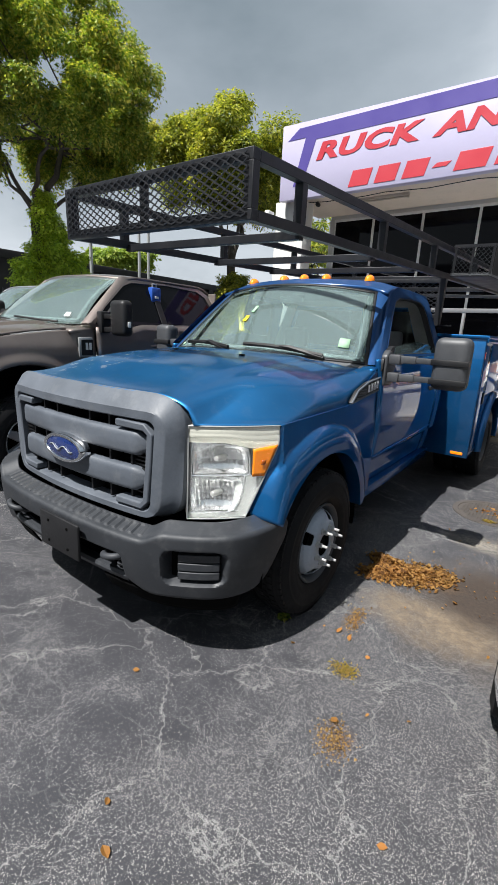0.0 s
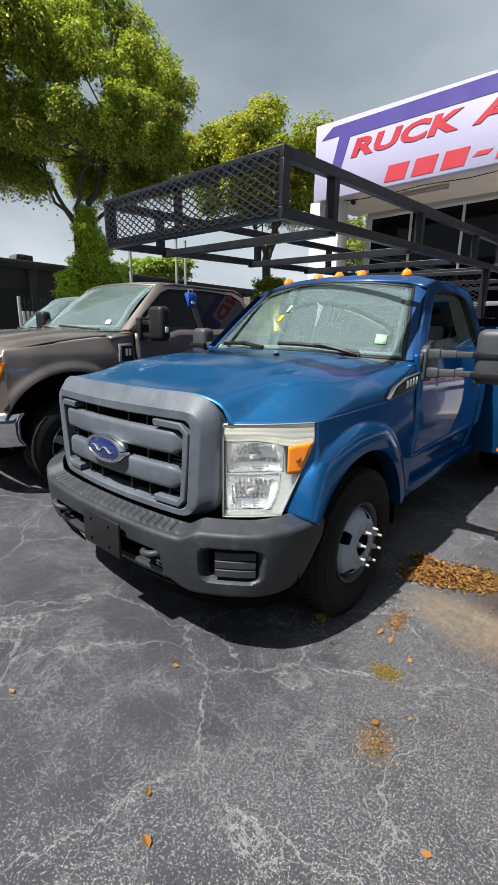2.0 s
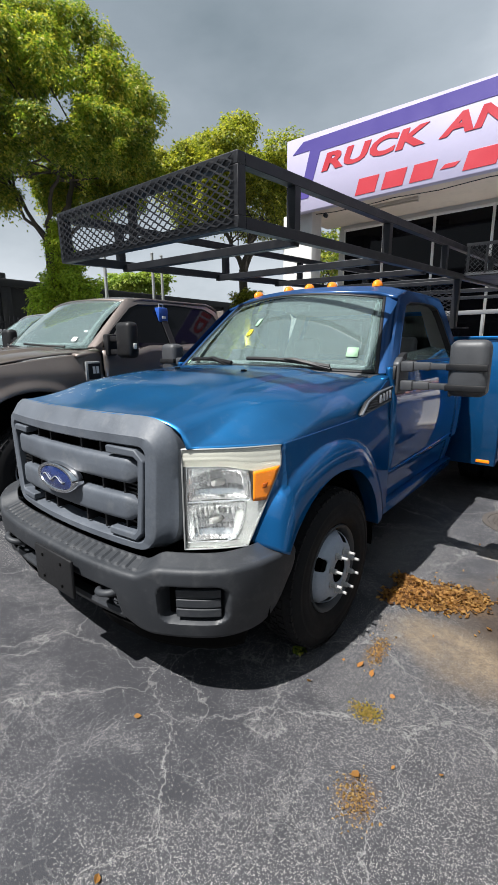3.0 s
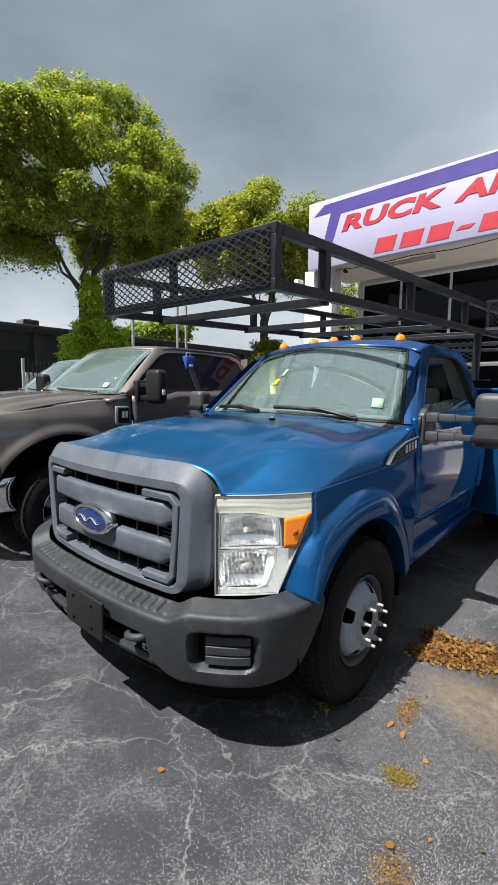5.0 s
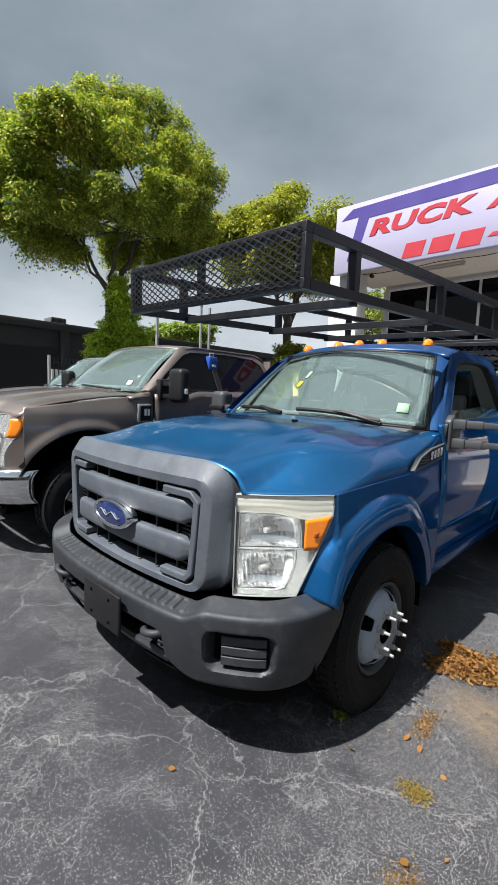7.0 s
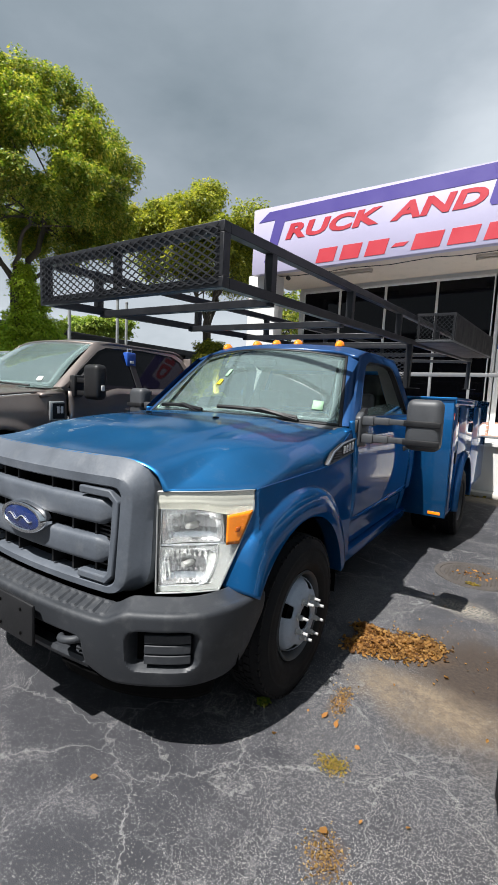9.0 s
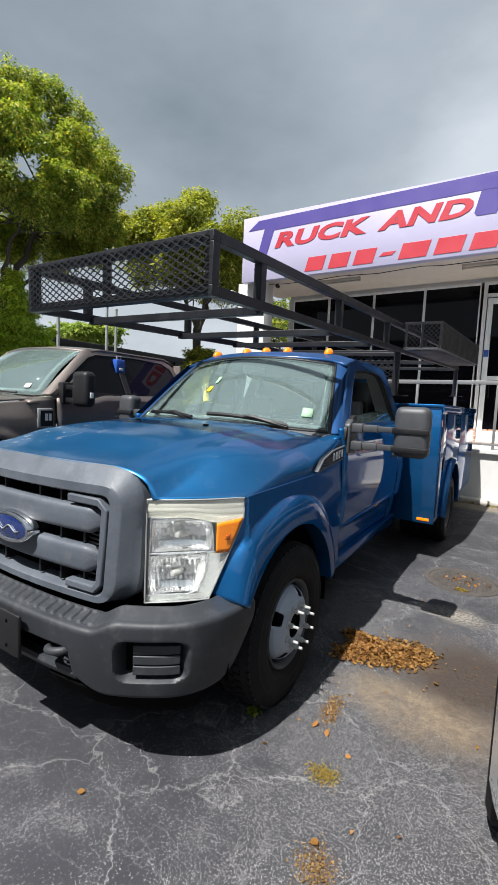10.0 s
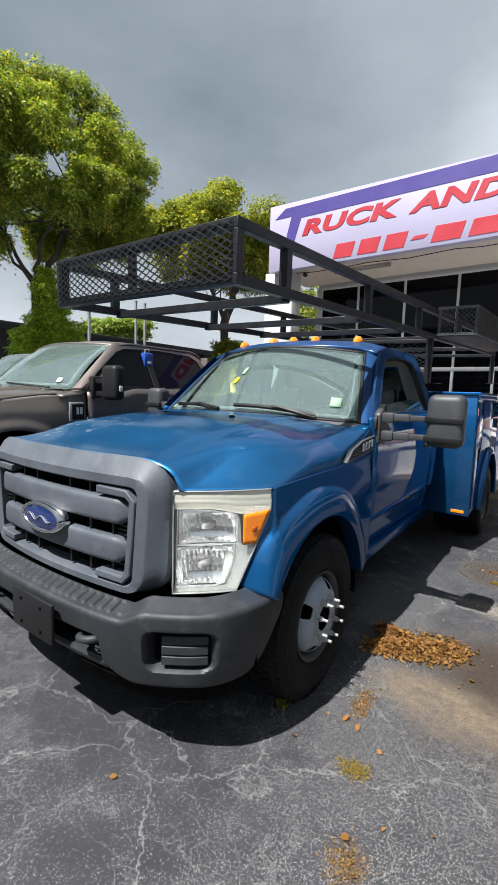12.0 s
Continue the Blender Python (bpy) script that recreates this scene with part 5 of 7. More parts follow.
def door_side(s):
    d = part("door", grid(lambda u, v: Vector((s * side_x(lerp(0.52, 1.42, v)), lerp(1.750, 3.235 + 0.02 * v, u), lerp(0.52, 1.42, v))), 20, 44), M["blue"], truck, solid=0.03, smooth=30)
    handle = bmesh.new()
    add_box(handle, s * 0.975, s * 1.0, 2.98, 3.16, 1.125, 1.165, 0.008)
    part("door_handle", handle, M["black"], d, "black door handle")
    part("key_lock", lathe([(0.012, 0), (0.012, s * 0.006), (0, s * 0.007)], (s * 0.981, 3.19, 1.11), "x", 12), M["steel"], d)
    part("cab_corner", grid(lambda u, v: Vector((s * side_x(lerp(0.50, 1.42, v)), lerp(3.245, 3.42, u), lerp(0.50, 1.42, v))), 4, 30), M["blue"], truck, solid=0.03, smooth=30)
    part("rocker", prism([(0.80, 0.40), (0.925, 0.42), (0.945, 0.515), (0.80, 0.52)] if s > 0 else [(-0.80, 0.40), (-0.925, 0.42), (-0.945, 0.515), (-0.80, 0.52)], "y", 1.60, 3.42, 0.008), M["blue"], truck)
    # window frame
    out = [(1.74, 1.42), (1.75, 1.43), (1.93, 1.60), (2.12, 1.78), (2.25, 1.885), (2.40, 1.930), (2.75, 1.945), (3.05, 1.94), (3.22, 1.915), (3.31, 1.84), (3.36, 1.65), (3.42, 1.42), (2.9, 1.42), (2.3, 1.42)]
    inn = [(1.93, 1.445), (1.955, 1.50), (2.07, 1.61), (2.20, 1.73), (2.32, 1.815), (2.44, 1.848), (2.75, 1.86), (2.98, 1.855), (3.07, 1.83), (3.12, 1.76), (3.17, 1.60), (3.215, 1.445), (2.85, 1.445), (2.3, 1.445)]
    def lift(p, k=0.0):
        return Vector((s * (side_x(p[1]) - k), p[0], p[1]))
    seal = [lerp(Vector(i), Vector(o), 0.12) for i, o in zip(inn, out)]
    part("window_surround", rings([[lift(p, 0.012) for p in out], [lift(p) for p in [lerp(Vector(i), Vector(o), 0.9) for i, o in zip(inn, out)]], [lift(p) for p in seal], [lift(p, 0.035) for p in seal]]), M["blue_low_glare"], truck, smooth=40)
    part("window_seal", rings([[lift(p, 0.004) for p in seal], [lift(p, 0.004) for p in inn], [lift(p, 0.05) for p in inn]]), M["black"], truck, smooth=30)
    g = bmesh.new()
    low = [(1.96, 1.42), (3.21, 1.42), (3.20, 1.50), (2.75, 1.535), (2.25, 1.50), (1.99, 1.47)]
    g.faces.new([g.verts.new(lift(p, 0.03)) for p in low])
    part("lowered_glass", g, M["windscreen"], d, "greenish window glass, wound down", solid=0.004, smooth=0)
    part("mirror_sail", prism([(1.77, 1.34), (1.92, 1.34), (1.99, 1.49), (1.975, 1.505), (1.93, 1.495), (1.79, 1.42)], "x", s * 0.935, s * 0.972, 0.006), M["black"], d)
    part("door_crease", tube([(s * 0.968, 1.76, 0.752), (s * 0.976, 2.0, 0.758), (s * 0.976, 2.9, 0.775), (s * 0.968, 3.22, 0.78)], 0.009, 8), M["blue"], d)
    # towing mirror
    m = part("mirror_base", prism([(1.795, 1.245), (1.95, 1.24), (1.99, 1.37), (1.94, 1.45), (1.86, 1.48), (1.805, 1.44)], "x", s * 0.940, s * 0.988, 0.014, 3), M["mirror_grey"], d, "dark grey mirror base plate")
    for z in (1.422, 1.305):
        part("mirror_knuckle", box(s * 0.985, s * 1.065, 1.822, 1.908, z - 0.034, z + 0.030, 0.012), M["mirror_grey"], m)
    far = 0.0 if s > 0 else -0.20
    for z in (1.422, 1.305):
        ar = bmesh.new()
        add_box(ar, s * 1.02, s * 1.16, 1.835, 1.895, z - 0.024, z + 0.024, 0.007)
        add_box(ar, s * 1.15, s * (1.30 + far), 1.842, 1.888, z - 0.018, z + 0.018, 0.005)
        part("mirror_arm", ar, M["mirror_grey"], m)
    hd = bmesh.new()
    add_box(hd, s * (1.265 + far), s * (1.475 + far * 1.15), 1.80, 1.94, 1.255, 1.575, 0.045, seg=4)
    hh = part("mirror_head", hd, M["mirror_grey"], m, "black towing mirror shell")
    for z in (1.422, 1.305):
        part("mirror_band", box(s * (1.26 + far), s * (1.478 + far * 1.15), 1.792, 1.83, z - 0.019, z + 0.019, 0.006), M["black"], m)
    part("mirror_glass", box(s * (1.29 + far), s * (1.45 + far * 1.15), 1.941, 1.945, 1.29, 1.55), M["chrome"], m, smooth=0)
    # fender emblem: dark vent with plain strokes
    e = bmesh.new()
    add_prism(e, [(1.30, 1.178), (1.70, 1.225), (1.715, 1.305), (1.52, 1.285), (1.38, 1.245)], "x", s * 0.958, s * 0.984, 0.006)
    em = part("fender_vent", e, M["black"], truck, "dark fender vent emblem")
    fr = bmesh.new()
    add_tube(fr, [(s * 0.986, a, b) for a, b in ((1.30, 1.178), (1.70, 1.225), (1.715, 1.305), (1.52, 1.285), (1.38, 1.245), (1.30, 1.178))], 0.006, 6)
    part("vent_frame", fr, M["grey_plastic"], em)
    for i in range(4):
        y = 1.52 + i * 0.046
        part("emblem_bar", box(s * 0.984, s * 0.990, y, y + 0.032, 1.222 + i * 0.005, 1.272 + i * 0.006, 0.002), M["chrome"], em, "plain bright bar", smooth=0)
    for i in range(4):
        part("vent_slat", box(s * 0.984, s * 0.988, 1.36 + i * 0.02, 1.50, 1.196 + i * 0.015, 1.200 + i * 0.015), M["grey_plastic"], em, smooth=0)


mirror_x(door_side)

# pillars, windscreen, roof, back of the cab
def ws_base(u):
    x = lerp(-0.885, 0.885, u)
    return Vector((x, 1.50 + 0.24 * (x / 0.885) ** 2, 1.405 - 0.03 * (x / 0.885) ** 2))


def ws_top(u):
    x = lerp(-0.695, 0.695, u)
    return Vector((x, 2.115 + 0.15 * (x / 0.695) ** 2, 1.945 - 0.060 * (x / 0.695) ** 2))


def ws(u, v, pad=0.0):
    p = ws_base(u).lerp(ws_top(u), v)
    return p + Vector((0, -0.025 - pad, 0.03 + pad)) * math.sin(v * math.pi) * 0.22


screen = part("windscreen", grid(lambda u, v: ws(lerp(0.015, 0.985, u), lerp(0.02, 0.97, v)), 24, 14), M["windscreen"], truck, "sky-reflecting greenish windscreen", solid=0.006)
screen.visible_shadow = False
bor = bmesh.new()
for a, b in ((0.0, 0.012), (0.988, 1.0)):
    add_grid(bor, lambda u, v: ws(lerp(a, b, u), v, 0.003) + Vector((0, -0.006, 0.002)), 2, 14)
for a, b in ((0.0, 0.03), (0.965, 1.0)):
    add_grid(bor, lambda u, v: ws(u, lerp(a, b, v), 0.003) + Vector((0, -0.006, 0.002)), 24, 2)
part("windscreen_seal", bor, M["black"], truck, solid=0.004)


def pillar(s):
    u = 0.0 if s < 0 else 1.0
    rr = []
    for k in range(11):
        t = k / 10
        p = ws(u, t)
        o = Vector((s * side_x(max(1.42, p.z)), p.y + 0.10 + 0.03 * t, p.z))
        mid = (p + o) / 2 + Vector((s * 0.022, -0.018, 0.004))
        rr.append([p + Vector((-s * 0.02, 0.0, 0.0)), p + Vector((s * 0.008, -0.008, 0.003)), mid, o, o + Vector((-s * 0.05, 0.02, 0)), p + Vector((-s * 0.03, 0.05, -0.01))])
    part("pillar", rings(rr, True, True, True), M["blue_low_glare"], truck, smooth=55)
    cow = bmesh.new()
    add_grid(cow, lambda a, b: Vector((s * lerp(0.80, 0.950, a), lerp(1.68, 1.82, b), 1.352 + 0.035 * b - 0.02 * a ** 3 * b)), 6, 6)
    part("cowl_corner", cow, M["blue"], truck, solid=0.02)


mirror_x(pillar)


def roof(u, v):
    x = lerp(-0.785, 0.785, u)
    yf = ws_top(min(1, max(0, (x / 0.695 + 1) / 2))).y - 0.012
    y = lerp(yf, 3.37, v)
    crown = 2.000 - 0.036 * (x / 0.785) ** 2 - 0.030 * max(0, abs(x) - 0.64) / 0.145
    front = 0.055 * (1 - smooth01((y - yf) / 0.22)) ** 1.4
    back = 0.06 * (1 - smooth01((3.37 - y) / 0.2))
    return Vector((x, y, crown - front - back))


part("roof", grid(roof, 36, 26), M["blue_low_glare"], truck, solid=0.03, smooth=60)
cb = bmesh.new()
add_grid(cb, lambda u, v: Vector((lerp(-1, 1, u) * lerp(side_x(lerp(0.5, 1.93, v)) - 0.03, 0.72, 0 if v < 0.65 else (v - 0.65) / 0.35), lerp(3.40, 3.36, v), lerp(0.5, 1.93, v))), 24, 24, drop=lambda u, v: abs(u - 0.5) < 0.40 and 0.66 < v < 0.93)
part("cab_back", cb, M["blue"], truck, solid=0.03, smooth=60)
lin = bmesh.new()
add_grid(lin, lambda u, v: Vector((lerp(-0.90, 0.90, u) * (1 if v < 0.65 else lerp(1, 0.78, (v - 0.65) / 0.35)), lerp(3.335, 3.30, v), lerp(0.56, 1.90, v))), 24, 24, drop=lambda u, v: abs(u - 0.5) < 0.40 and 0.64 < v < 0.95)
part("cab_lining", lin, M["light_interior"], truck)
part("rear_window", box(-0.74, 0.74, 3.372, 3.378, 1.42, 1.85), M["rear_glass"], truck, smooth=0).visible_shadow = False
part("window_divider", box(-0.015, 0.015, 3.36, 3.385, 1.42, 1.85), M["black"], truck, smooth=0)
for i, x in enumerate((-0.56, -0.205, 0.0, 0.205, 0.56)):
    y = 2.36 + 0.05 * (x / 0.56) ** 2
    z = 1.990 - 0.014 * (x / 0.56) ** 2
    lampb = part("clearance_lamp", lathe([(0.040, 0.0), (0.038, 0.018), (0.030, 0.038), (0.016, 0.05), (0.0, 0.053)], (x, y, z), "z", 18), M["amber"], truck, "amber roof clearance lamp")
    lampb.data.transform(Matrix.Translation((x, y, 0)) @ Matrix.Diagonal((0.95, 1.5, 1, 1)) @ Matrix.Translation((-x, -y, 0)))
    part("lamp_base", lathe([(0.046, -0.02), (0.046, 0.004), (0.040, 0.006)], (x, y, z), "z", 18), M["black"], lampb)

# wipers, cowl, washer jets
def cowl_point(u, v):
    x = lerp(-0.89, 0.89, u)
    back = ws_base(u)
    y = lerp(1.40 + 0.15 * (x / 0.9) ** 2, back.y + 0.03, v)
    z = lerp(bonnet_top(x, 1.60) - 0.012, back.z + 0.004, v) - 0.008 * math.sin(v * math.pi)
    return Vector((x, y, z))


part("cowl_panel", grid(cowl_point, 40, 6), M["cowl"], truck, "faded grey cowl panel", solid=0.01)


def wiper(x0, x1, name="wiper"):
    bm = bmesh.new()
    pts = []
    for k in range(9):
        t = k / 8
        x = lerp(x0, x1, t)
        u = (x / 0.885 + 1) / 2
        p = ws(min(1, max(0, u)), lerp(0.02, 0.075, t) + 0.02 * math.sin(t * math.pi)) + Vector((0, -0.03, 0.018))
        pts.append(p)
    add_tube(bm, pts, 0.012, 6, flat=1.3)
    w = part(name, bm, M["black"], truck)
    ar = bmesh.new()
    add_tube(ar, [Vector((x0, 1.50 + 0.22 * (x0 / 0.885) ** 2, 1.405)), pts[3] + Vector((0, -0.015, 0.012)), pts[4] + Vector((0, -0.002, 0.008))], [0.018, 0.015, 0.010], 6)
    part("wiper_arm", ar, M["black"], w)


wiper(0.62, 0.02)
wiper(-0.10, -0.66)
for x in (-0.28, 0.30):
    part("washer_jet", box(x - 0.014, x + 0.014, 1.12, 1.15, bonnet_top(x, 1.13) - 0.004, bonnet_top(x, 1.13) + 0.010, 0.004), M["black"], truck)
stk = bmesh.new()
add_grid(stk, lambda u, v: ws(lerp(0.888, 0.928, u), lerp(0.165, 0.275, v), 0.003) + Vector((0, -0.008, 0.003)), 2, 2)
part("windscreen_sticker", stk, M["sticker"], screen, "pale green square sticker", solid=0.001)
stk = bmesh.new()
add_grid(stk, lambda u, v: ws(lerp(0.04, 0.06, u), lerp(0.06, 0.10, v), 0.003) + Vector((0, -0.008, 0.003)), 2, 2)
part("windscreen_sticker", stk, M["sticker"], screen, "small pale sticker", solid=0.001)

for u0, v0, w, h, mat, label in ((0.392, 0.40, 0.024, 0.08, "yellow", "small yellow tag on the windscreen"), (0.405, 0.53, 0.020, 0.10, "sticker", "small pale tag")):
    stk = bmesh.new()
    add_grid(stk, lambda u, v: ws(lerp(u0, u0 + w, u), lerp(v0, v0 + h, v), 0.003) + Vector((0, -0.008, 0.003)), 2, 2)
    part("windscreen_tag", stk, M[mat], screen, label, solid=0.001)

# inside of the cab
dash = bmesh.new()
add_prism(dash, [(1.62, 1.22), (1.62, 1.37), (1.95, 1.385), (2.12, 1.34), (2.14, 1.05), (1.9, 0.95)], "x", -0.88, 0.88, 0.02)
part("dashboard", dash, M["interior"], truck)
part("cab_floor", box(-0.88, 0.88, 1.75, 3.38, 0.50, 0.56), M["interior"], truck, smooth=0)
part("headliner", grid(lambda u, v: roof(lerp(0.02, 0.98, u), lerp(0.02, 0.985, v)) - Vector((0, 0, 0.04)), 12, 8), M["light_interior"], truck)
part("bench_seat", prism([(2.45, 0.75), (3.05, 0.72), (3.25, 1.35), (3.14, 1.38), (2.95, 0.98), (2.45, 0.98)], "x", -0.80, 0.80, 0.04), M["interior"], truck)
for x in (-0.5, 0.5):
    hr = bmesh.new()
    add_box(hr, x - 0.14, x + 0.14, 3.10, 3.20, 1.42, 1.62, 0.04, seg=3)
    part("headrest", hr, M["interior"], truck)
sw = bmesh.new()
tilt = Matrix.Translation((0.42, 2.30, 1.26)) @ Matrix.Rotation(radians(-62), 4, "X")
add_tube(sw, [tilt @ Vector((0.19 * math.cos(a), 0.19 * math.sin(a), 0)) for a in [2 * math.pi * k / 24 for k in range(25)]], 0.015, 8, cap=False)
for a in (0.2, 2.94, 4.71):
    add_tube(sw, [tilt @ Vector((0, 0, -0.01)), tilt @ Vector((0.18 * math.cos(a), 0.18 * math.sin(a), 0))], 0.014, 6)
add_tube(sw, [tilt @ Vector((0, 0, 0.0)), (0.42, 2.0, 1.1)], 0.035, 8)
part("steering_wheel", sw, M["black"], truck)
part("inside_mirror", box(-0.11, 0.11, 2.16, 2.19, 1.80, 1.86, 0.012), M["interior"], truck)
belt = tube([(-0.60, 2.30, 1.78), (-0.57, 2.24, 1.66), (-0.52, 2.20, 1.55)], 0.026, 6, flat=0.4)
part("hanging_strap", belt, M["yellow"], truck, "yellow strap hanging in the cab")


# wheels
def wheel(at, s, name, width=0.235, dual=False):
    x, y, z = at
    R = z
    hw = width / 2
    prof = [(0.225, -hw * 0.72), (0.27, -hw * 0.95), (0.335, -hw * 1.0), (0.375, -hw * 0.90), (R - 0.006, -hw * 0.74), (R, -hw * 0.60), (R, hw * 0.60), (R - 0.006, hw * 0.74), (R - 0.03, hw * 0.90), (0.362, hw * 0.955), (0.358, hw * 0.985), (0.350, hw * 0.99), (0.346, hw * 0.975), (0.335, hw * 1.0), (0.300, hw * 0.995), (0.290, hw * 0.975), (0.284, hw * 0.985), (0.27, hw * 0.95), (0.245, hw * 0.86), (0.240, hw * 0.80), (0.225, hw * 0.72)]
    t = bmesh.new()
    add_lathe(t, [(r, s * h) for r, h in prof], (x, y, z), "x", 72)
    w = part(name, t, M["rubber"], truck, smooth=45)
    # tread blocks
    tr = bmesh.new()
    for k in range(60):
        a = 2 * math.pi * k / 60
        for j, (h0, h1) in enumerate(((-0.80, -0.50), (-0.42, -0.14), (-0.08, 0.10), (0.16, 0.44), (0.52, 0.82))):
            off = (0.5 if j % 2 else 0) * 2 * math.pi / 60
            rot = Matrix.Translation((x, y, z)) @ Matrix.Rotation(a + off, 4, "X")
            drop = 0.010 if j in (0, 4) else 0.0
            add_box(tr, s * hw * h0, s * hw * h1, -0.0165, 0.0165, R - 0.006 - drop, R + 0.005 - drop * 0.8, turn=rot)
    part("tread", tr, M["rubber"], w, smooth=0)
    rim = [(0.225, hw * 0.74), (0.232, hw * 0.80), (0.228, hw * 0.86), (0.215, hw * 0.80), (0.205, hw * 0.55), (0.195, hw * 0.2), (0.195, -hw * 0.6)]
    rr = bmesh.new()
    add_lathe(rr, [(r, s * h) for r, h in rim], (x, y, z), "x", 64)
    part("rim", rr, M["rim_shade"], w, smooth=50)
    # domed disc with hand holes
    dz = [(0.200, -hw * 0.05), (0.197, hw * 0.34), (0.190, hw * 0.62), (0.176, hw * 0.82), (0.156, hw * 0.97), (0.134, hw * 1.06), (0.114, hw * 1.09), (0.096, hw * 1.10), (0.080, hw * 1.10), (0.066, hw * 1.09)]
    if dual:
        dz = [(r, h - hw * 1.55 * (1 - (r / 0.197) ** 3)) for r, h in dz]
    n, steps = 160, 5
    fine = []
    for (r0, h0), (r1, h1) in zip(dz, dz[1:]):
        fine += [(lerp(r0, r1, k / steps), lerp(h0, h1, k / steps)) for k in range(steps)]
    fine.append(dz[-1])
    bm = bmesh.new()
    vs = [[bm.verts.new((x + s * h, y + r * math.cos(2 * math.pi * k / n + 0.3), z + r * math.sin(2 * math.pi * k / n + 0.3))) for k in range(n)] for r, h in fine]
    for i in range(len(fine) - 1):
        rm = (fine[i][0] + fine[i + 1][0]) / 2
        for k in range(n):
            a = ((k + 0.5) / n * 2 * math.pi) % (math.pi / 2) - math.pi / 4
            if ((rm - 0.168) / 0.024) ** 4 + (a * rm / 0.034) ** 4 < 1:
                continue
            bm.faces.new((vs[i][k], vs[i][(k + 1) % n], vs[i + 1][(k + 1) % n], vs[i + 1][k]))
    part("wheel_disc", bm, M["wheel" if not dual else "rim_shade"], w, solid=0.006, smooth=50)
    hub_h = hw * (1.10 if not dual else -0.4)
    part("hub_bore", lathe([(0.068, s * (hub_h - 0.004)), (0.066, s * (hub_h - 0.03)), (0.04, s * (hub_h - 0.035)), (0.035, s * (hub_h - 0.012)), (0.0, s * (hub_h - 0.01))], (x, y, z), "x", 32), M["void"], w)
    for k in range(8):
        a = 2 * math.pi * (k + 0.5) / 8
        yy, zz = y + 0.100 * math.cos(a), z + 0.100 * math.sin(a)
        c = part("lug_nut", lathe([(0.019, s * (hub_h - 0.003)), (0.019, s * (hub_h + 0.006)), (0.0135, s * (hub_h + 0.008)), (0.0135, s * (hub_h + 0.030)), (0.008, s * (hub_h + 0.033)), (0.0075, s * (hub_h + (0.062 if not dual else 0.05))), (0.0, s * (hub_h + (0.064 if not dual else 0.052)))], (x, yy, zz), "x", 8), M["steel"], w, smooth=25)
    part("wheel_back", lathe([(0.19, -s * hw * 0.5), (0.0, -s * hw * 0.5)], (x, y, z), "x", 32), M["void"], w)
    return w


for s in (1, -1):
    wheel((s * 0.908, AX + 0.003, 0.414), s, "front_wheel")
    wheel((s * 1.17, 4.72, 0.405), s, "rear_wheel", dual=True)
    wheel((s * 0.90, 4.72, 0.405), s, "rear_wheel", dual=True)
part("front_axle", tube([(-0.80, AX, 0.40), (0.80, AX, 0.40)], 0.06, 10), M["void"], truck)
part("rear_axle", tube([(-1.0, 4.72, 0.40), (1.0, 4.72, 0.40)], 0.07, 10), M["void"], truck)
part("engine_block", box(-0.40, 0.40, 0.30, 1.60, 0.42, 1.10, 0.05), M["void"], truck)
for s in (1, -1):
    part("chassis_rail", box(s * 0.40, s * 0.48, 0.3, 7.0, 0.50, 0.68), M["void"], truck, smooth=0)

# ---- service body ----
BX, BY0, BY1, BZ = 1.262, 3.735, 7.15, 1.615
body = part("service_body", box(-0.80, 0.80, BY0, BY1, 0.70, 0.78), M["blue"], truck, "blue utility body with side lockers", smooth=0)


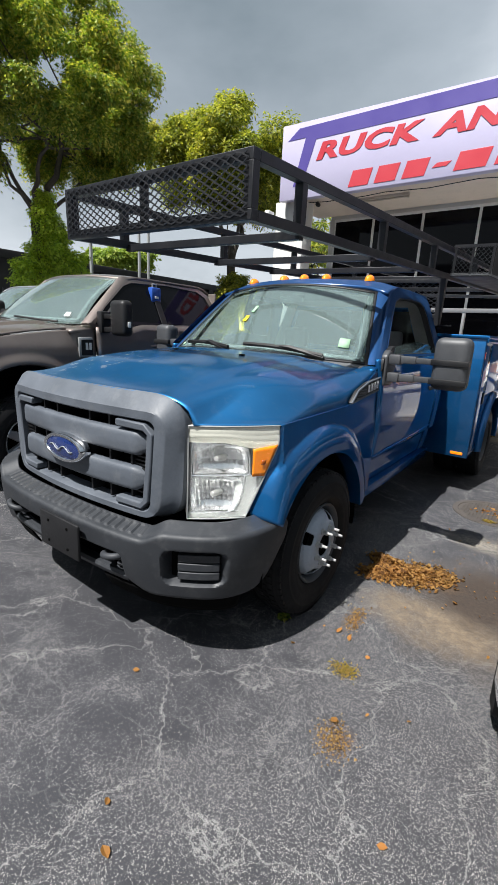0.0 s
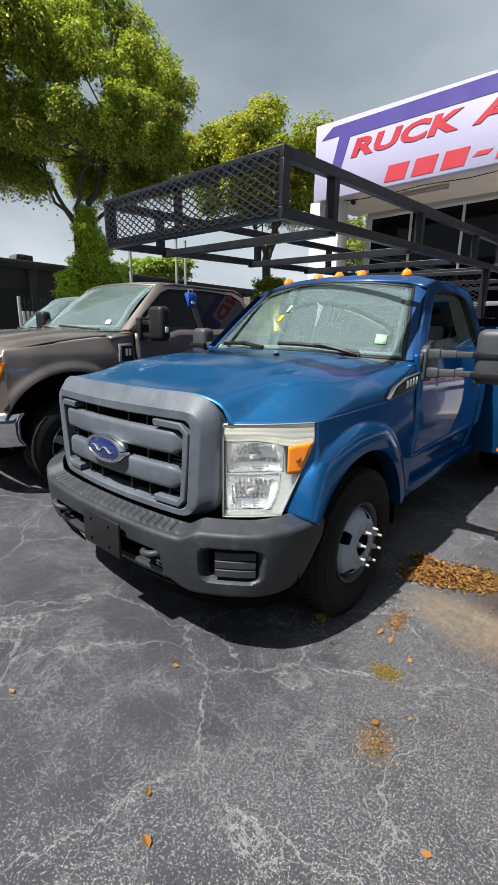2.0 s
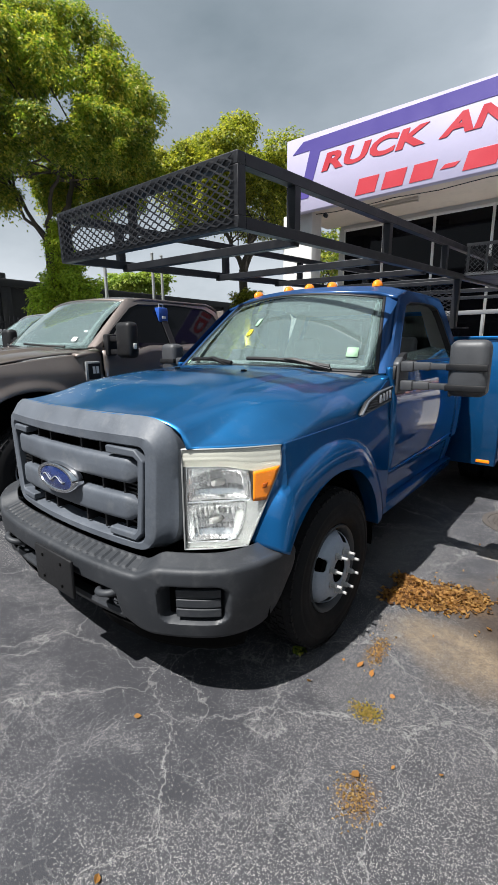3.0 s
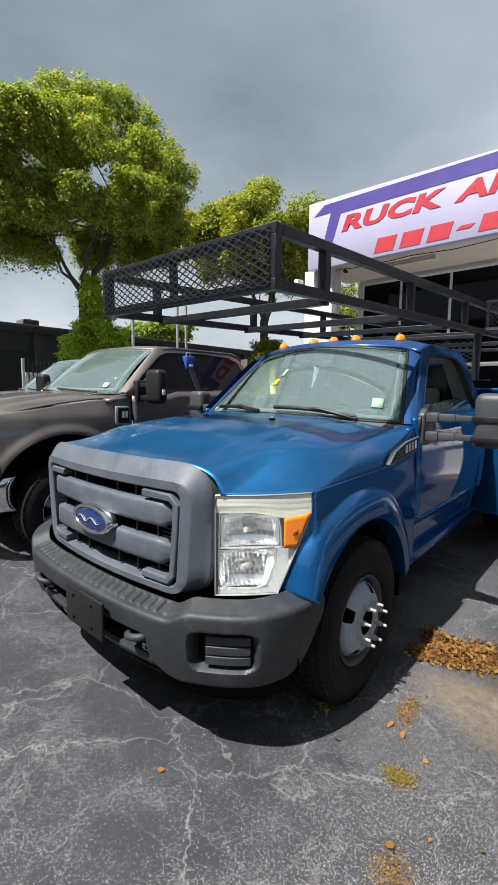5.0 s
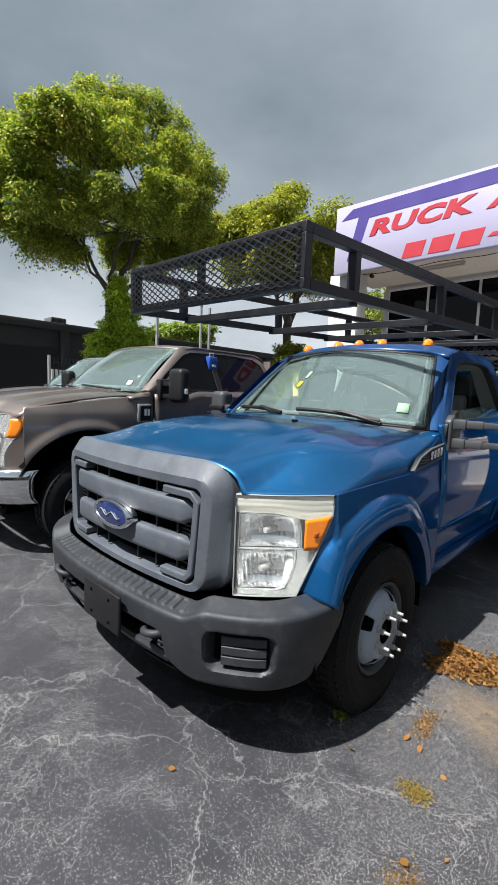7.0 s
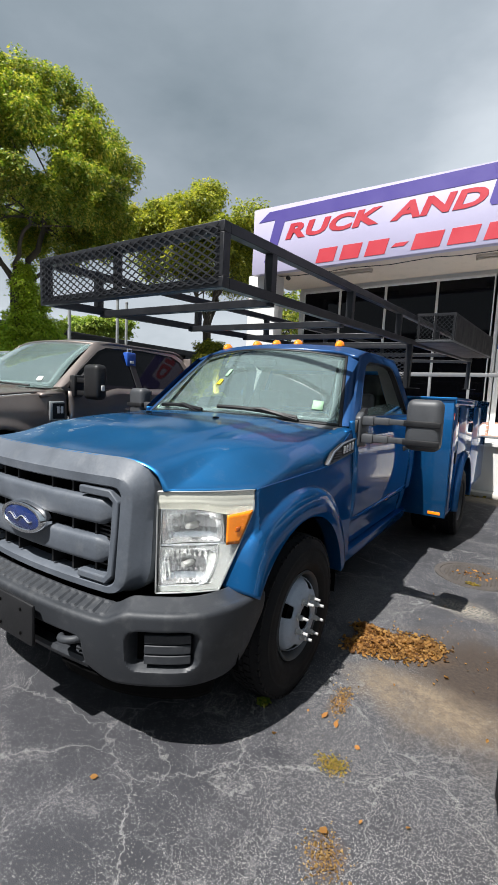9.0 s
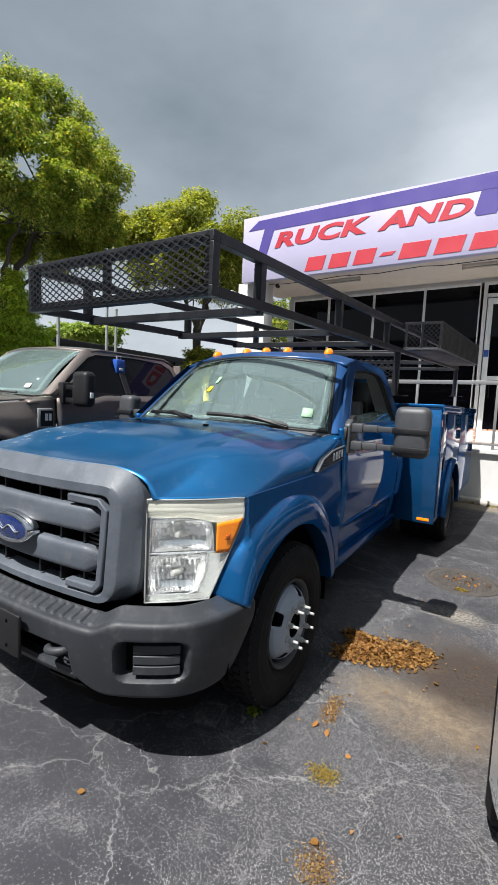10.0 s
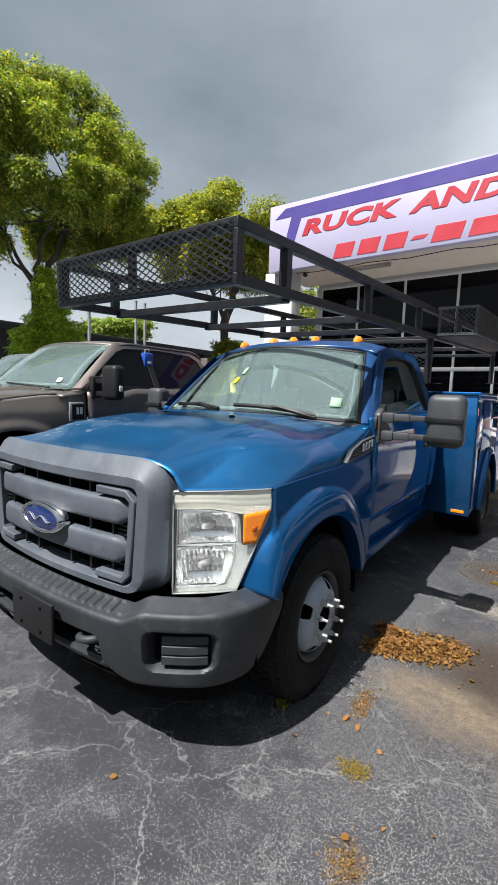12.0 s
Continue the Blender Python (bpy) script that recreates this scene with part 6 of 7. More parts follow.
def locker(s):
    WC, WR = 4.72, 0.53

    def f(u, v):
        y = lerp(BY0, BY1, u)
        z = lerp(0.40, BZ - 0.02, v)
        return Vector((s * BX, y, z))

    def cut(u, v):
        y, z = lerp(BY0, BY1, u), lerp(0.40, BZ - 0.02, v)
        return math.hypot(y - WC, z - 0.42) < WR
    bm = bmesh.new()
    rows = add_grid(bm, f, 110, 44, drop=cut)
    for r in rows:
        for v in r:
            d = math.hypot(v.co.y - WC, v.co.z - 0.42)
            if abs(d - WR) < 0.024 and d > 0:
                k = WR / d
                v.co.y, v.co.z = WC + (v.co.y - WC) * k, 0.42 + (v.co.z - 0.42) * k
    lk = part("locker_side", bm, M["blue"], truck, smooth=25, solid=0.02, offset=1.0 if s < 0 else -1.0)
    part("locker_front", box(s * 0.80, s * (BX - 0.004), BY0 - 0.004, BY0 + 0.016, 0.40, BZ - 0.02, 0.004), M["blue"], lk)
    part("locker_inner", box(s * 0.78, s * 0.80, BY0, BY1, 0.70, BZ - 0.02), M["blue"], lk, smooth=0)
    part("locker_rear", box(s * 0.80, s * (BX - 0.004), BY1 - 0.016, BY1 + 0.004, 0.40, BZ - 0.02, 0.004), M["blue"], lk)
    lid = bmesh.new()
    add_box(lid, s * 0.78, s * (BX + 0.022), BY0 - 0.022, BY1 + 0.02, BZ - 0.022, BZ + 0.010, 0.008)
    add_box(lid, s * (BX + 0.004), s * (BX + 0.020), BY0 - 0.02, BY1 + 0.02, BZ - 0.062, BZ - 0.020, 0.004)
    part("locker_lid", lid, M["blue"], lk)
    # doors standing 6 mm proud, with latches
    for a, b, z0, z1 in ((BY0 + 0.05, 4.10, 0.46, BZ - 0.085), (4.14, 5.32, 1.02, BZ - 0.085), (5.36, BY1 - 0.05, 0.46, BZ - 0.085)):
        dr = part("locker_door", box(s * BX, s * (BX + 0.007), a, b, z0, z1, 0.005), M["blue"], lk)
        part("latch", box(s * (BX + 0.005), s * (BX + 0.018), b - 0.10, b - 0.05, (z0 + z1) / 2 - 0.06, (z0 + z1) / 2 + 0.06, 0.006), M["black"], dr)
    # arch flare
    fl = bmesh.new()
    rr = []
    for k in range(31):
        a = lerp(radians(-2), radians(182), k / 30)
        c, sn = math.cos(a), math.sin(a)
        rr.append([Vector((s * X, WC + r * c, 0.42 + r * sn)) for X, r in ((BX + 0.002, WR + 0.07), (BX + 0.05, WR + 0.045), (BX + 0.062, WR + 0.02), (BX + 0.055, WR - 0.005), (BX - 0.05, WR - 0.01))])
    add_rings(fl, rr, False)
    part("arch_flare", fl, M["blue"], lk, solid=0.004)
    part("arch_liner", grid(lambda u, v: Vector((s * lerp(0.72, BX - 0.01, v), WC + (WR - 0.005) * math.cos(lerp(0, math.pi, u)), 0.42 + (WR - 0.005) * math.sin(lerp(0, math.pi, u)))), 24, 2), M["void"], lk)
    part("side_marker", box(s * 1.10, s * 1.22, BY0 - 0.012, BY0 - 0.004, 0.425, 0.455, 0.003), M["amber"], lk, "orange marker lamp")
    part("reflector_red", box(s * (BX + 0.002), s * (BX + 0.006), BY0 + 0.022, BY0 + 0.042, 1.40, 1.47), M["red"], lk, smooth=0)
    part("reflector_white", box(s * (BX + 0.002), s * (BX + 0.006), BY0 + 0.044, BY0 + 0.064, 1.40, 1.47), M["white"], lk, smooth=0)


mirror_x(locker)
part("bulkhead", box(-0.80, 0.80, BY0 - 0.002, BY0 + 0.02, 0.70, 1.30, 0.004), M["blue"], body)
part("tailgate", box(-0.80, 0.80, BY1 - 0.03, BY1, 0.70, 1.30, 0.01), M["blue"], body)
part("rear_bumper", box(-1.15, 1.15, BY1 + 0.02, BY1 + 0.22, 0.48, 0.62, 0.02), M["bumper"], body)

# ---- ladder rack over the cab ----
rack = thing("ladder_rack", (0, 0.63, 0), "black welded steel rack with an expanded-mesh front, mounted over the truck", "rack")
RW, RT, RB, RY0, RY1 = 0.72, 2.278, 2.045, 0.63, 6.9


def bar(name, a, b, r=0.024, parent=rack, mat="rack"):
    return part(name, tube([a, b], r, square=True), M[mat], parent, bevel=0.003, smooth=30)


def expanded(name, origin, right, up, w, h, dw, dh, parent, r=0.0032, mat="rack"):
    """Expanded metal: zigzag strands that meet in diamonds."""
    bm = bmesh.new()
    o, rt, upv = Vector(origin), Vector(right).normalized(), Vector(up).normalized()
    nrm = rt.cross(upv)
    rows = int(h / dh)
    cols = int(w / dw * 2)
    step = w / cols
    for j in range(rows + 1):
        pts = []
        for i in range(cols + 1):
            z = j * h / rows + (dh * 0.5 if (i + j) % 2 else -dh * 0.5) * 0.92
            z = min(max(z, 0), h)
            pts.append(o + rt * (i * step) + upv * z + nrm * (0.004 if (i + j) % 2 else -0.004))
        vs = []
        for p in pts:
            vs.append([p + upv * r * 1.5 + nrm * r * 0.6, p - upv * r * 1.5 + nrm * r * 0.6, p - upv * r * 1.5 - nrm * r * 0.6, p + upv * r * 1.5 - nrm * r * 0.6])
        add_rings(bm, vs, True, True, True)
    return part(name, bm, M[mat], parent, smooth=0)


for z in (RT, RB):
    bar("front_rail", (-RW - 0.024, RY0, z), (RW + 0.024, RY0, z))
    for s in (1, -1):
        bar("side_rail", (s * RW, RY0 + 0.025, z), (s * RW, RY1, z))
for s in (1, -1):
    for y in (RY0, 1.02, 2.05, 3.15, 4.6, 6.85):
        bar("post", (s * RW, y, RB + 0.024), (s * RW, y, RT - 0.024))
    for y in (3.55, 6.80):
        bar("leg", (s * RW, y, 1.60), (s * RW, y, RB - 0.024), 0.028)
        part("foot", box(s * RW - 0.05, s * RW + 0.12, y - 0.06, y + 0.06, 1.592, 1.602), M["rack"], rack, smooth=0)
for y in (1.05, 1.95, 2.75, 3.6, 5.2, 6.8):
    bar("cross_beam", (-RW, y, RB - 0.02), (RW, y, RB - 0.02), 0.022)
bar("front_stud", (-RW + 0.02, RY0, RB), (-RW + 0.02, RY0, RT))
bar("front_stud", (-0.02, RY0 + 0.01, RB + 0.024), (-0.02, RY0 + 0.01, RT - 0.024), 0.018)
expanded("front_mesh", (-RW, RY0 - 0.030, RB - 0.005), (1, 0, 0), (0, 0, 1), 2 * RW, RT - RB + 0.015, 0.064, 0.0168, rack, 0.0025)
# mesh guard behind the cab
for z in (1.68, 2.0):
    bar("guard_rail", (-RW, 3.55, z), (RW, 3.55, z), 0.018)
expanded("guard_mesh", (-RW, 3.575, 1.68), (1, 0, 0), (0, 0, 1), 2 * RW, 0.32, 0.064, 0.018, rack, 0.0025)

# side basket
basket = part("basket_frame", tube([(RW + 0.03, 3.62, RT + 0.03), (1.09, 3.62, RT + 0.03), (1.09, 6.1, RT + 0.03), (RW + 0.03, 6.1, RT + 0.03)], 0.012, square=True), M["rack"], rack, "dark mesh side basket")
part("basket_frame_low", tube([(RW + 0.03, 3.62, RB + 0.02), (1.09, 3.62, RB + 0.02), (1.09, 6.1, RB + 0.02), (RW + 0.03, 6.1, RB + 0.02)], 0.012, square=True), M["grey_metal"], basket)
for x, y in ((RW + 0.05, 3.62), (0.92, 3.62), (1.09, 3.62), (1.09, 4.4), (1.09, 6.1)):
    part("basket_post", tube([(x, y, RB + 0.02), (x, y, RT + 0.03)], 0.009, square=True), M["rack"], basket)
expanded("basket_mesh", (RW + 0.03, 3.605, RB + 0.02), (1, 0, 0), (0, 0, 1), 1.09 - RW - 0.03, RT - RB + 0.01, 0.042, 0.022, basket, 0.0017, "rack")
part("basket_side", box(1.100, 1.107, 3.63, 6.1, RB + 0.02, RT + 0.02), M["black"], basket, "dark sheet side", smooth=0)
part("basket_floor", box(RW + 0.03, 1.09, 3.62, 6.1, RB, RB + 0.006), M["black"], basket, smooth=0)
rack.matrix_basis = Matrix.Translation((0.0, 0.63, 0)) @ Matrix.Rotation(radians(-2.4), 4, "Z") @ Matrix.Translation((0, 0, 2.0)) @ Matrix.Rotation(radians(2.0), 4, "X") @ Matrix.Translation((0.72, 0, 0.1)) @ Matrix.Rotation(radians(1.5), 4, "Y") @ Matrix.Translation((-0.72, 0, -2.1))

# ---- neighbouring vehicles ----
def big_pickup(cx, y0, paint_mat, label, name="pickup_truck", chrome=True, group="", mirrors=True):
    """A tall crew-cab pickup, nose toward -y; y0 shifts it along its length."""
    t = thing(name, (cx, y0 + 2.6, 0), label, "truck", group)
    X = lambda x: cx + x
    Y = lambda y: y0 + y
    HWID = 1.015
    WY, WZ, WR = 0.96, 0.50, 0.655

    def hood(u, v):
        s = u * 2 - 1
        x = 0.93 * s
        y = lerp(0.20 + 0.16 * s * s, 1.42 + 0.22 * s * s, v)
        z = 1.375 + 0.165 * (1 - (1 - v) ** 1.8) - 0.035 * abs(s) ** 3 + 0.02 * smooth01((0.62 - abs(s)) / 0.06) - 0.06 * (1 - smooth01(v * 7)) ** 2
        return Vector((X(x), Y(y), z))
    part("bonnet", grid(hood, 48, 24), paint_mat, t, solid=0.015, smooth=45)

    def cab_x(z):
        return HWID - 0.01 - max(0, z - 1.56) * 0.42

    for s in (1, -1):
        def fx(y, z):
            x = HWID - 0.02 + 0.02 * smooth01((1.38 - z) / 0.2)
            x -= 0.075 * smooth01((z - 1.30) / 0.2) * (1 - smooth01((y - 1.25) / 0.40))
            if y < 0.75:
                x -= 0.075 * (1 - smooth01((y - 0.34) / 0.40))
            return x

        def wing(u, v):
            th = lerp(radians(157), radians(-2), u)
            d = Vector((math.cos(th), math.sin(th)))
            lim = []
            if d.x < -1e-6:
                lim.append((0.40 - WY) / d.x)
            if d.x > 1e-6:
                lim.append((1.70 - WY) / d.x)
            if d.y > 1e-6:
                lim.append((1.36 + 0.1185 * (WY - 0.40) - WZ) / (d.y - 0.1185 * d.x))
            ro = min(lim)
            r = lerp(WR, max(ro, WR + 0.01), max(0, (v - 0.06) / 0.94))
            y, z = WY + r * d.x, WZ + r * d.y
            k = 1 - smooth01((r - WR - 0.02) / 0.09)
            x = fx(y, z) + 0.03 * k
            if v < 0.06:
                x -= 0.09 * (1 - v / 0.06)
            return Vector((X(s * x), Y(y), z))
        part("front_wing", grid(wing, 64, 22), paint_mat, t, solid=0.004, smooth=35)
        part("wheel_well", grid(lambda u, v: Vector((X(s * lerp(0.45, 0.98, v)), Y(WY + 0.675 * math.cos(lerp(-0.1, 2.62, u))), WZ + 0.675 * math.sin(lerp(-0.1, 2.62, u)))), 24, 2), M["void"], t)
        part("well_wall", box(X(s * 0.43), X(s * 0.45), Y(0.4), Y(1.6), 0.3, 1.1), M["void"], t, smooth=0)
        # doors
        for a, b in ((1.71, 2.68), (2.69, 3.62)):
            d = part("door", grid(lambda u, v: Vector((X(s * (HWID + 0.004 - 0.02 * smooth01((lerp(0.55, 1.565, v) - 1.35) / 0.2) - 0.025 * smooth01((0.8 - lerp(0.55, 1.565, v)) / 0.2))), Y(lerp(a, b, u)), lerp(0.55, 1.565, v) + (0.05 * smooth01((2.35 - lerp(a, b, u)) / 0.25) * -1 * v if a < 2 else 0))), 16, 14), paint_mat, t, solid=0.02, smooth=40)
            part("door_handle", box(X(s * (HWID + 0.005)), X(s * (HWID + 0.03)), Y(b - 0.26), Y(b - 0.08), 1.30, 1.34, 0.008), paint_mat, d)
        part("bed_side", box(X(s * 0.97), X(s * (HWID + 0.004)), Y(3.64), Y(5.9), 0.62, 1.50, 0.02), paint_mat, t)
        part("rocker", box(X(s * 0.85), X(s * (HWID - 0.02)), Y(1.56), Y(3.64), 0.42, 0.56, 0.015), M["black"], t)
        # side glass and its frame
        out = [(1.62, 1.55), (1.72, 1.60), (1.95, 1.80), (2.20, 2.00), (2.36, 2.07), (2.9, 2.10), (3.45, 2.08), (3.62, 2.00), (3.72, 1.80), (3.78, 1.56), (3.0, 1.555), (2.3, 1.55)]
        inn = [(1.71, 1.50), (1.76, 1.60), (1.935, 1.77), (2.16, 1.95), (2.33, 2.01), (2.9, 2.03), (3.40, 2.01), (3.53, 1.95), (3.61, 1.80), (3.65, 1.585), (3.0, 1.585), (2.3, 1.545)]
        lf = lambda p, k=0.0: Vector((X(s * (cab_x(p[1]) - k)), Y(p[0]), p[1]))
        part("window_surround", rings([[lf(p, 0.03) for p in out], [lf(lerp(Vector(i), Vector(o), 0.92)) for i, o in zip(inn, out)], [lf(lerp(Vector(i), Vector(o), 0.2)) for i, o in zip(inn, out)]]), paint_mat, t, smooth=45)
        part("mirror_sail", prism([(Y(1.765), 1.50), (Y(1.97), 1.51), (Y(1.97), 1.70), (Y(1.93), 1.73), (Y(1.81), 1.60)], "x", X(s * (HWID - 0.055)), X(s * (HWID - 0.012)), 0.006), M["black"], t)
        part("window_seal", rings([[lf(lerp(Vector(i), Vector(o), 0.2), 0.001) for i, o in zip(inn, out)], [lf(p, 0.012) for p in inn]]), M["black"], t, smooth=30)
        gl = bmesh.new()
        gl.faces.new([gl.verts.new(lf(p, 0.013)) for p in inn])
        part("side_window", gl, M["dark_glass"], t, "dark tinted side glass", solid=0.004, smooth=0)
        part("window_post", rings([[lf(p, 0.006) for p in ((2.64, 1.57), (2.73, 1.57), (2.69, 2.02), (2.60, 2.02))], [lf(p, -0.002) for p in ((2.645, 1.575), (2.725, 1.575), (2.685, 2.015), (2.605, 2.015))]], True, False, True), M["black"], t, smooth=0)
        # towing mirror
        if mirrors:
            m = part("mirror_base", box(X(s * (HWID - 0.04)), X(s * (HWID + 0.05)), Y(1.74), Y(1.86), 1.46, 1.68, 0.02), M["black"], t, "black towing mirror")
            for z in (1.50, 1.63):
                part("mirror_arm", box(X(s * (HWID + 0.03)), X(s * (HWID + 0.20)), Y(1.77), Y(1.83), z - 0.025, z + 0.025, 0.008), M["black"], m)
            hd = bmesh.new()
            add_box(hd, X(s * (HWID + 0.17)), X(s * (HWID + 0.40)), Y(1.74), Y(1.88), 1.44, 1.79, 0.05, seg=4)
            part("mirror_head", hd, M["black"] if chrome else paint_mat, m)
            part("mirror_lamp", box(X(s * (HWID + 0.402)), X(s * (HWID + 0.412)), Y(1.79), Y(1.83), 1.53, 1.585, 0.006), M["white"], m)
        part("cowl_corner", grid(lambda u, v: Vector((X(s * lerp(0.83, cab_x(1.5) - 0.03 * v, u)), Y(lerp(1.42, 1.80, v)), 1.50 + 0.045 * v - 0.03 * u * u)), 6, 6), paint_mat, t, solid=0.03)
        # headlamp
        def hl(u, v, k=0.0):
            z = lerp(0.80, 1.30, v)
            w = lerp(0.66, 0.80, smooth01(v * 1.4))
            x = lerp(0.58, lerp(0.80, 0.945, smooth01((z - 0.92) / 0.30)), u)
            y = 0.225 + 0.20 * max(0, (x - 0.62) / 0.34) ** 1.6 + k - 0.02 * math.sin(u * math.pi)
            return Vector((X(s * x), Y(y), z))
        h = part("headlamp", grid(lambda u, v: hl(u, v, 0.05), 10, 12), M["reflector"], t, "tall headlamp with chrome inside", solid=0.01)
        for z0, z1 in ((0.02, 0.34), (0.36, 0.66)):
            part("lamp_bowl", grid(lambda u, v: hl(lerp(0.06, 0.62, u), lerp(z0, z1, v), 0.03 + 0.04 * math.sin(u * math.pi) * math.sin(v * math.pi)), 8, 8), M["chrome"], h)
        part("amber_marker", grid(lambda u, v: hl(lerp(0.74, 0.97, u), lerp(0.58, 0.92, v), 0.010), 4, 6), M["amber"], h, "amber side marker", solid=0.01)
        part("lens", grid(lambda u, v: hl(u, v), 10, 12), M["lens"], h, solid=0.003).visible_shadow = False
        def fill(u, v):
            a = hl(1.0, v * 0.9)
            return Vector((lerp(a.x, X(s * 0.928), u), lerp(a.y, Y(0.41), u), a.z))
        part("wing_nose", grid(fill, 3, 10), paint_mat, t)
        # wheel
        wx, R, hw = s * 0.93, 0.435, 0.135
        tyre = part("wheel", lathe([(0.25, s * -hw * 0.7), (0.30, s * -hw), (0.37, s * -hw), (R - 0.004, s * -hw * 0.78), (R, s * -hw * 0.6), (R, s * hw * 0.6), (R - 0.004, s * hw * 0.78), (0.37, s * hw), (0.30, s * hw), (0.25, s * hw * 0.7)], (X(wx), Y(WY), R), "x", 60), M["rubber"], t)
        tr = bmesh.new()
        for k in range(46):
            for j, (h0, h1) in enumerate(((-0.85, -0.5), (-0.4, -0.05), (0.05, 0.4), (0.5, 0.85))):
                rot = Matrix.Translation((X(wx), Y(WY), R)) @ Matrix.Rotation(2 * math.pi * (k + 0.5 * (j % 2)) / 46, 4, "X")
                dd = 0.012 if j in (0, 3) else 0
                add_box(tr, hw * h0, hw * h1, -0.02, 0.02, R - 0.02, R + 0.008 - dd, turn=rot)
        part("tread", tr, M["rubber"], tyre, smooth=0)
        part("rim", lathe([(0.25, s * hw * 0.7), (0.262, s * hw * 0.84), (0.255, s * hw * 0.90), (0.24, s * hw * 0.8), (0.232, s * hw * 0.1)], (X(wx), Y(WY), R), "x", 48), M["chrome"], tyre)
        sp = bmesh.new()
        for k in range(7):
            rot = Matrix.Translation((X(wx), Y(WY), R)) @ Matrix.Rotation(2 * math.pi * k / 7 + 0.2, 4, "X")
            add_prism_pts = [(-0.052, 0.05), (0.052, 0.05), (0.034, 0.242), (-0.034, 0.242)]
            lo = [sp.verts.new(rot @ Vector((s * hw * 0.45, a, b))) for a, b in add_prism_pts]
            hi = [sp.verts.new(rot @ Vector((s * hw * (0.82 if b > 0.1 else 0.7), a * 0.8, b))) for a, b in add_prism_pts]
            sp.faces.new(hi)
            for i in range(4):
                sp.faces.new((lo[i], lo[(i + 1) % 4], hi[(i + 1) % 4], hi[i]))
        part("spokes", sp, M["silver_paint"], tyre, bevel=0.006, smooth=30)
        part("hub_cap", lathe([(0.085, s * hw * 0.6), (0.08, s * hw * 0.86), (0.05, s * hw * 0.95), (0, s * hw * 0.96)], (X(wx), Y(WY), R), "x", 24), M["chrome"], tyre)
        part("wheel_back", lathe([(0.24, s * -hw * 0.2), (0.0, s * -hw * 0.2)], (X(wx), Y(WY), R), "x", 24), M["void"], tyre)
        part("rear_wheel", lathe([(0.0, s * hw * 0.5), (0.25, s * hw * 0.6), (0.30, s * hw), (0.37, s * hw), (R, s * hw * 0.6), (R, s * -hw * 0.6), (0.37, s * -hw), (0.0, s * -hw)], (X(wx), Y(5.0), R), "x", 40), M["rubber"], t)
        # fender vent emblem as plain shapes
        e = part("fender_vent", box(X(s * (HWID - 0.02)), X(s * (HWID + 0.012)), Y(1.50), Y(1.66), 1.22, 1.41, 0.008), M["galv"], t, "chrome fender vent")
        part("vent_field", box(X(s * (HWID + 0.0125)), X(s * (HWID + 0.016)), Y(1.525), Y(1.655), 1.235, 1.39), M["black"], e, smooth=0)
        for i in range(2):
            part("emblem_bar", box(X(s * (HWID + 0.0165)), X(s * (HWID + 0.02)), Y(1.57 + 0.04 * i), Y(1.597 + 0.04 * i), 1.29, 1.36), M["white"], e, "plain bright bar", smooth=0)
        # pillar
        rr = []
        for k in range(9):
            v = k / 8
            p = Vector((X(s * lerp(0.925, 0.755, v)), Y(lerp(1.60, 2.22, v)), lerp(1.535, 2.07, v)))
            o = lf((lerp(1.66, 2.34, v), lerp(1.555, 2.075, v)))
            rr.append([p + Vector((-s * 0.03, 0.02, 0)), p + Vector((0, -0.01, 0.01)), (p + o) / 2 + Vector((s * 0.02, -0.02, 0.01)), o, o + Vector((-s * 0.05, 0.03, 0))])
        part("pillar", rings(rr, True, True, True), paint_mat, t, smooth=50)
    # windscreen
    sc = part("windscreen", grid(lambda u, v: Vector((X(lerp(lerp(-0.91, 0.91, u), lerp(-0.74, 0.74, u), v)), Y(lerp(1.36 + 0.25 * (2 * u - 1) ** 2, 2.08 + 0.15 * (2 * u - 1) ** 2, v)) - 0.03 * math.sin(v * math.pi), lerp(1.54, 2.09 - 0.02 * (2 * u - 1) ** 2, v) + 0.03 * math.sin(v * math.pi))), 20, 10), M["windscreen"], t, "greenish windscreen", solid=0.006)
    sc.visible_shadow = False
    def decal(a, b):
        u, v = lerp(0.885, 0.915, a), lerp(0.10, 0.17, b)
        return Vector((X(lerp(lerp(-0.91, 0.91, u), lerp(-0.74, 0.74, u), v)), Y(lerp(1.36 + 0.25 * (2 * u - 1) ** 2, 2.08 + 0.15 * (2 * u - 1) ** 2, v)) - 0.03 * math.sin(v * math.pi) - 0.009, lerp(1.54, 2.09 - 0.02 * (2 * u - 1) ** 2, v) + 0.03 * math.sin(v * math.pi) + 0.008))
    part("sticker", grid(decal, 2, 2), M["white"], sc, "small white sticker", solid=0.001, smooth=0)
    part("cowl", grid(lambda u, v: Vector((X(lerp(-0.9, 0.9, u)), Y(lerp(1.30, 1.42, v) + 0.23 * (2 * u - 1) ** 2), 1.51 + 0.02 * v - 0.02 * (2 * u - 1) ** 2)), 16, 2), M["black"], t)
    for x0, x1 in ((0.70, 0.05), (0.0, -0.65)):
        part("wiper", tube([(X(lerp(x0, x1, k / 6)), Y(1.36 + 0.25 * (lerp(x0, x1, k / 6) / 0.91) ** 2 + 0.04 * k / 6 - 0.03), 1.555 + 0.035 * k / 6) for k in range(7)], 0.012, 6), M["black"], t)
    part("dashboard", box(X(-0.88), X(0.88), Y(1.62), Y(2.1), 1.25, 1.50, 0.05), M["interior"], t)
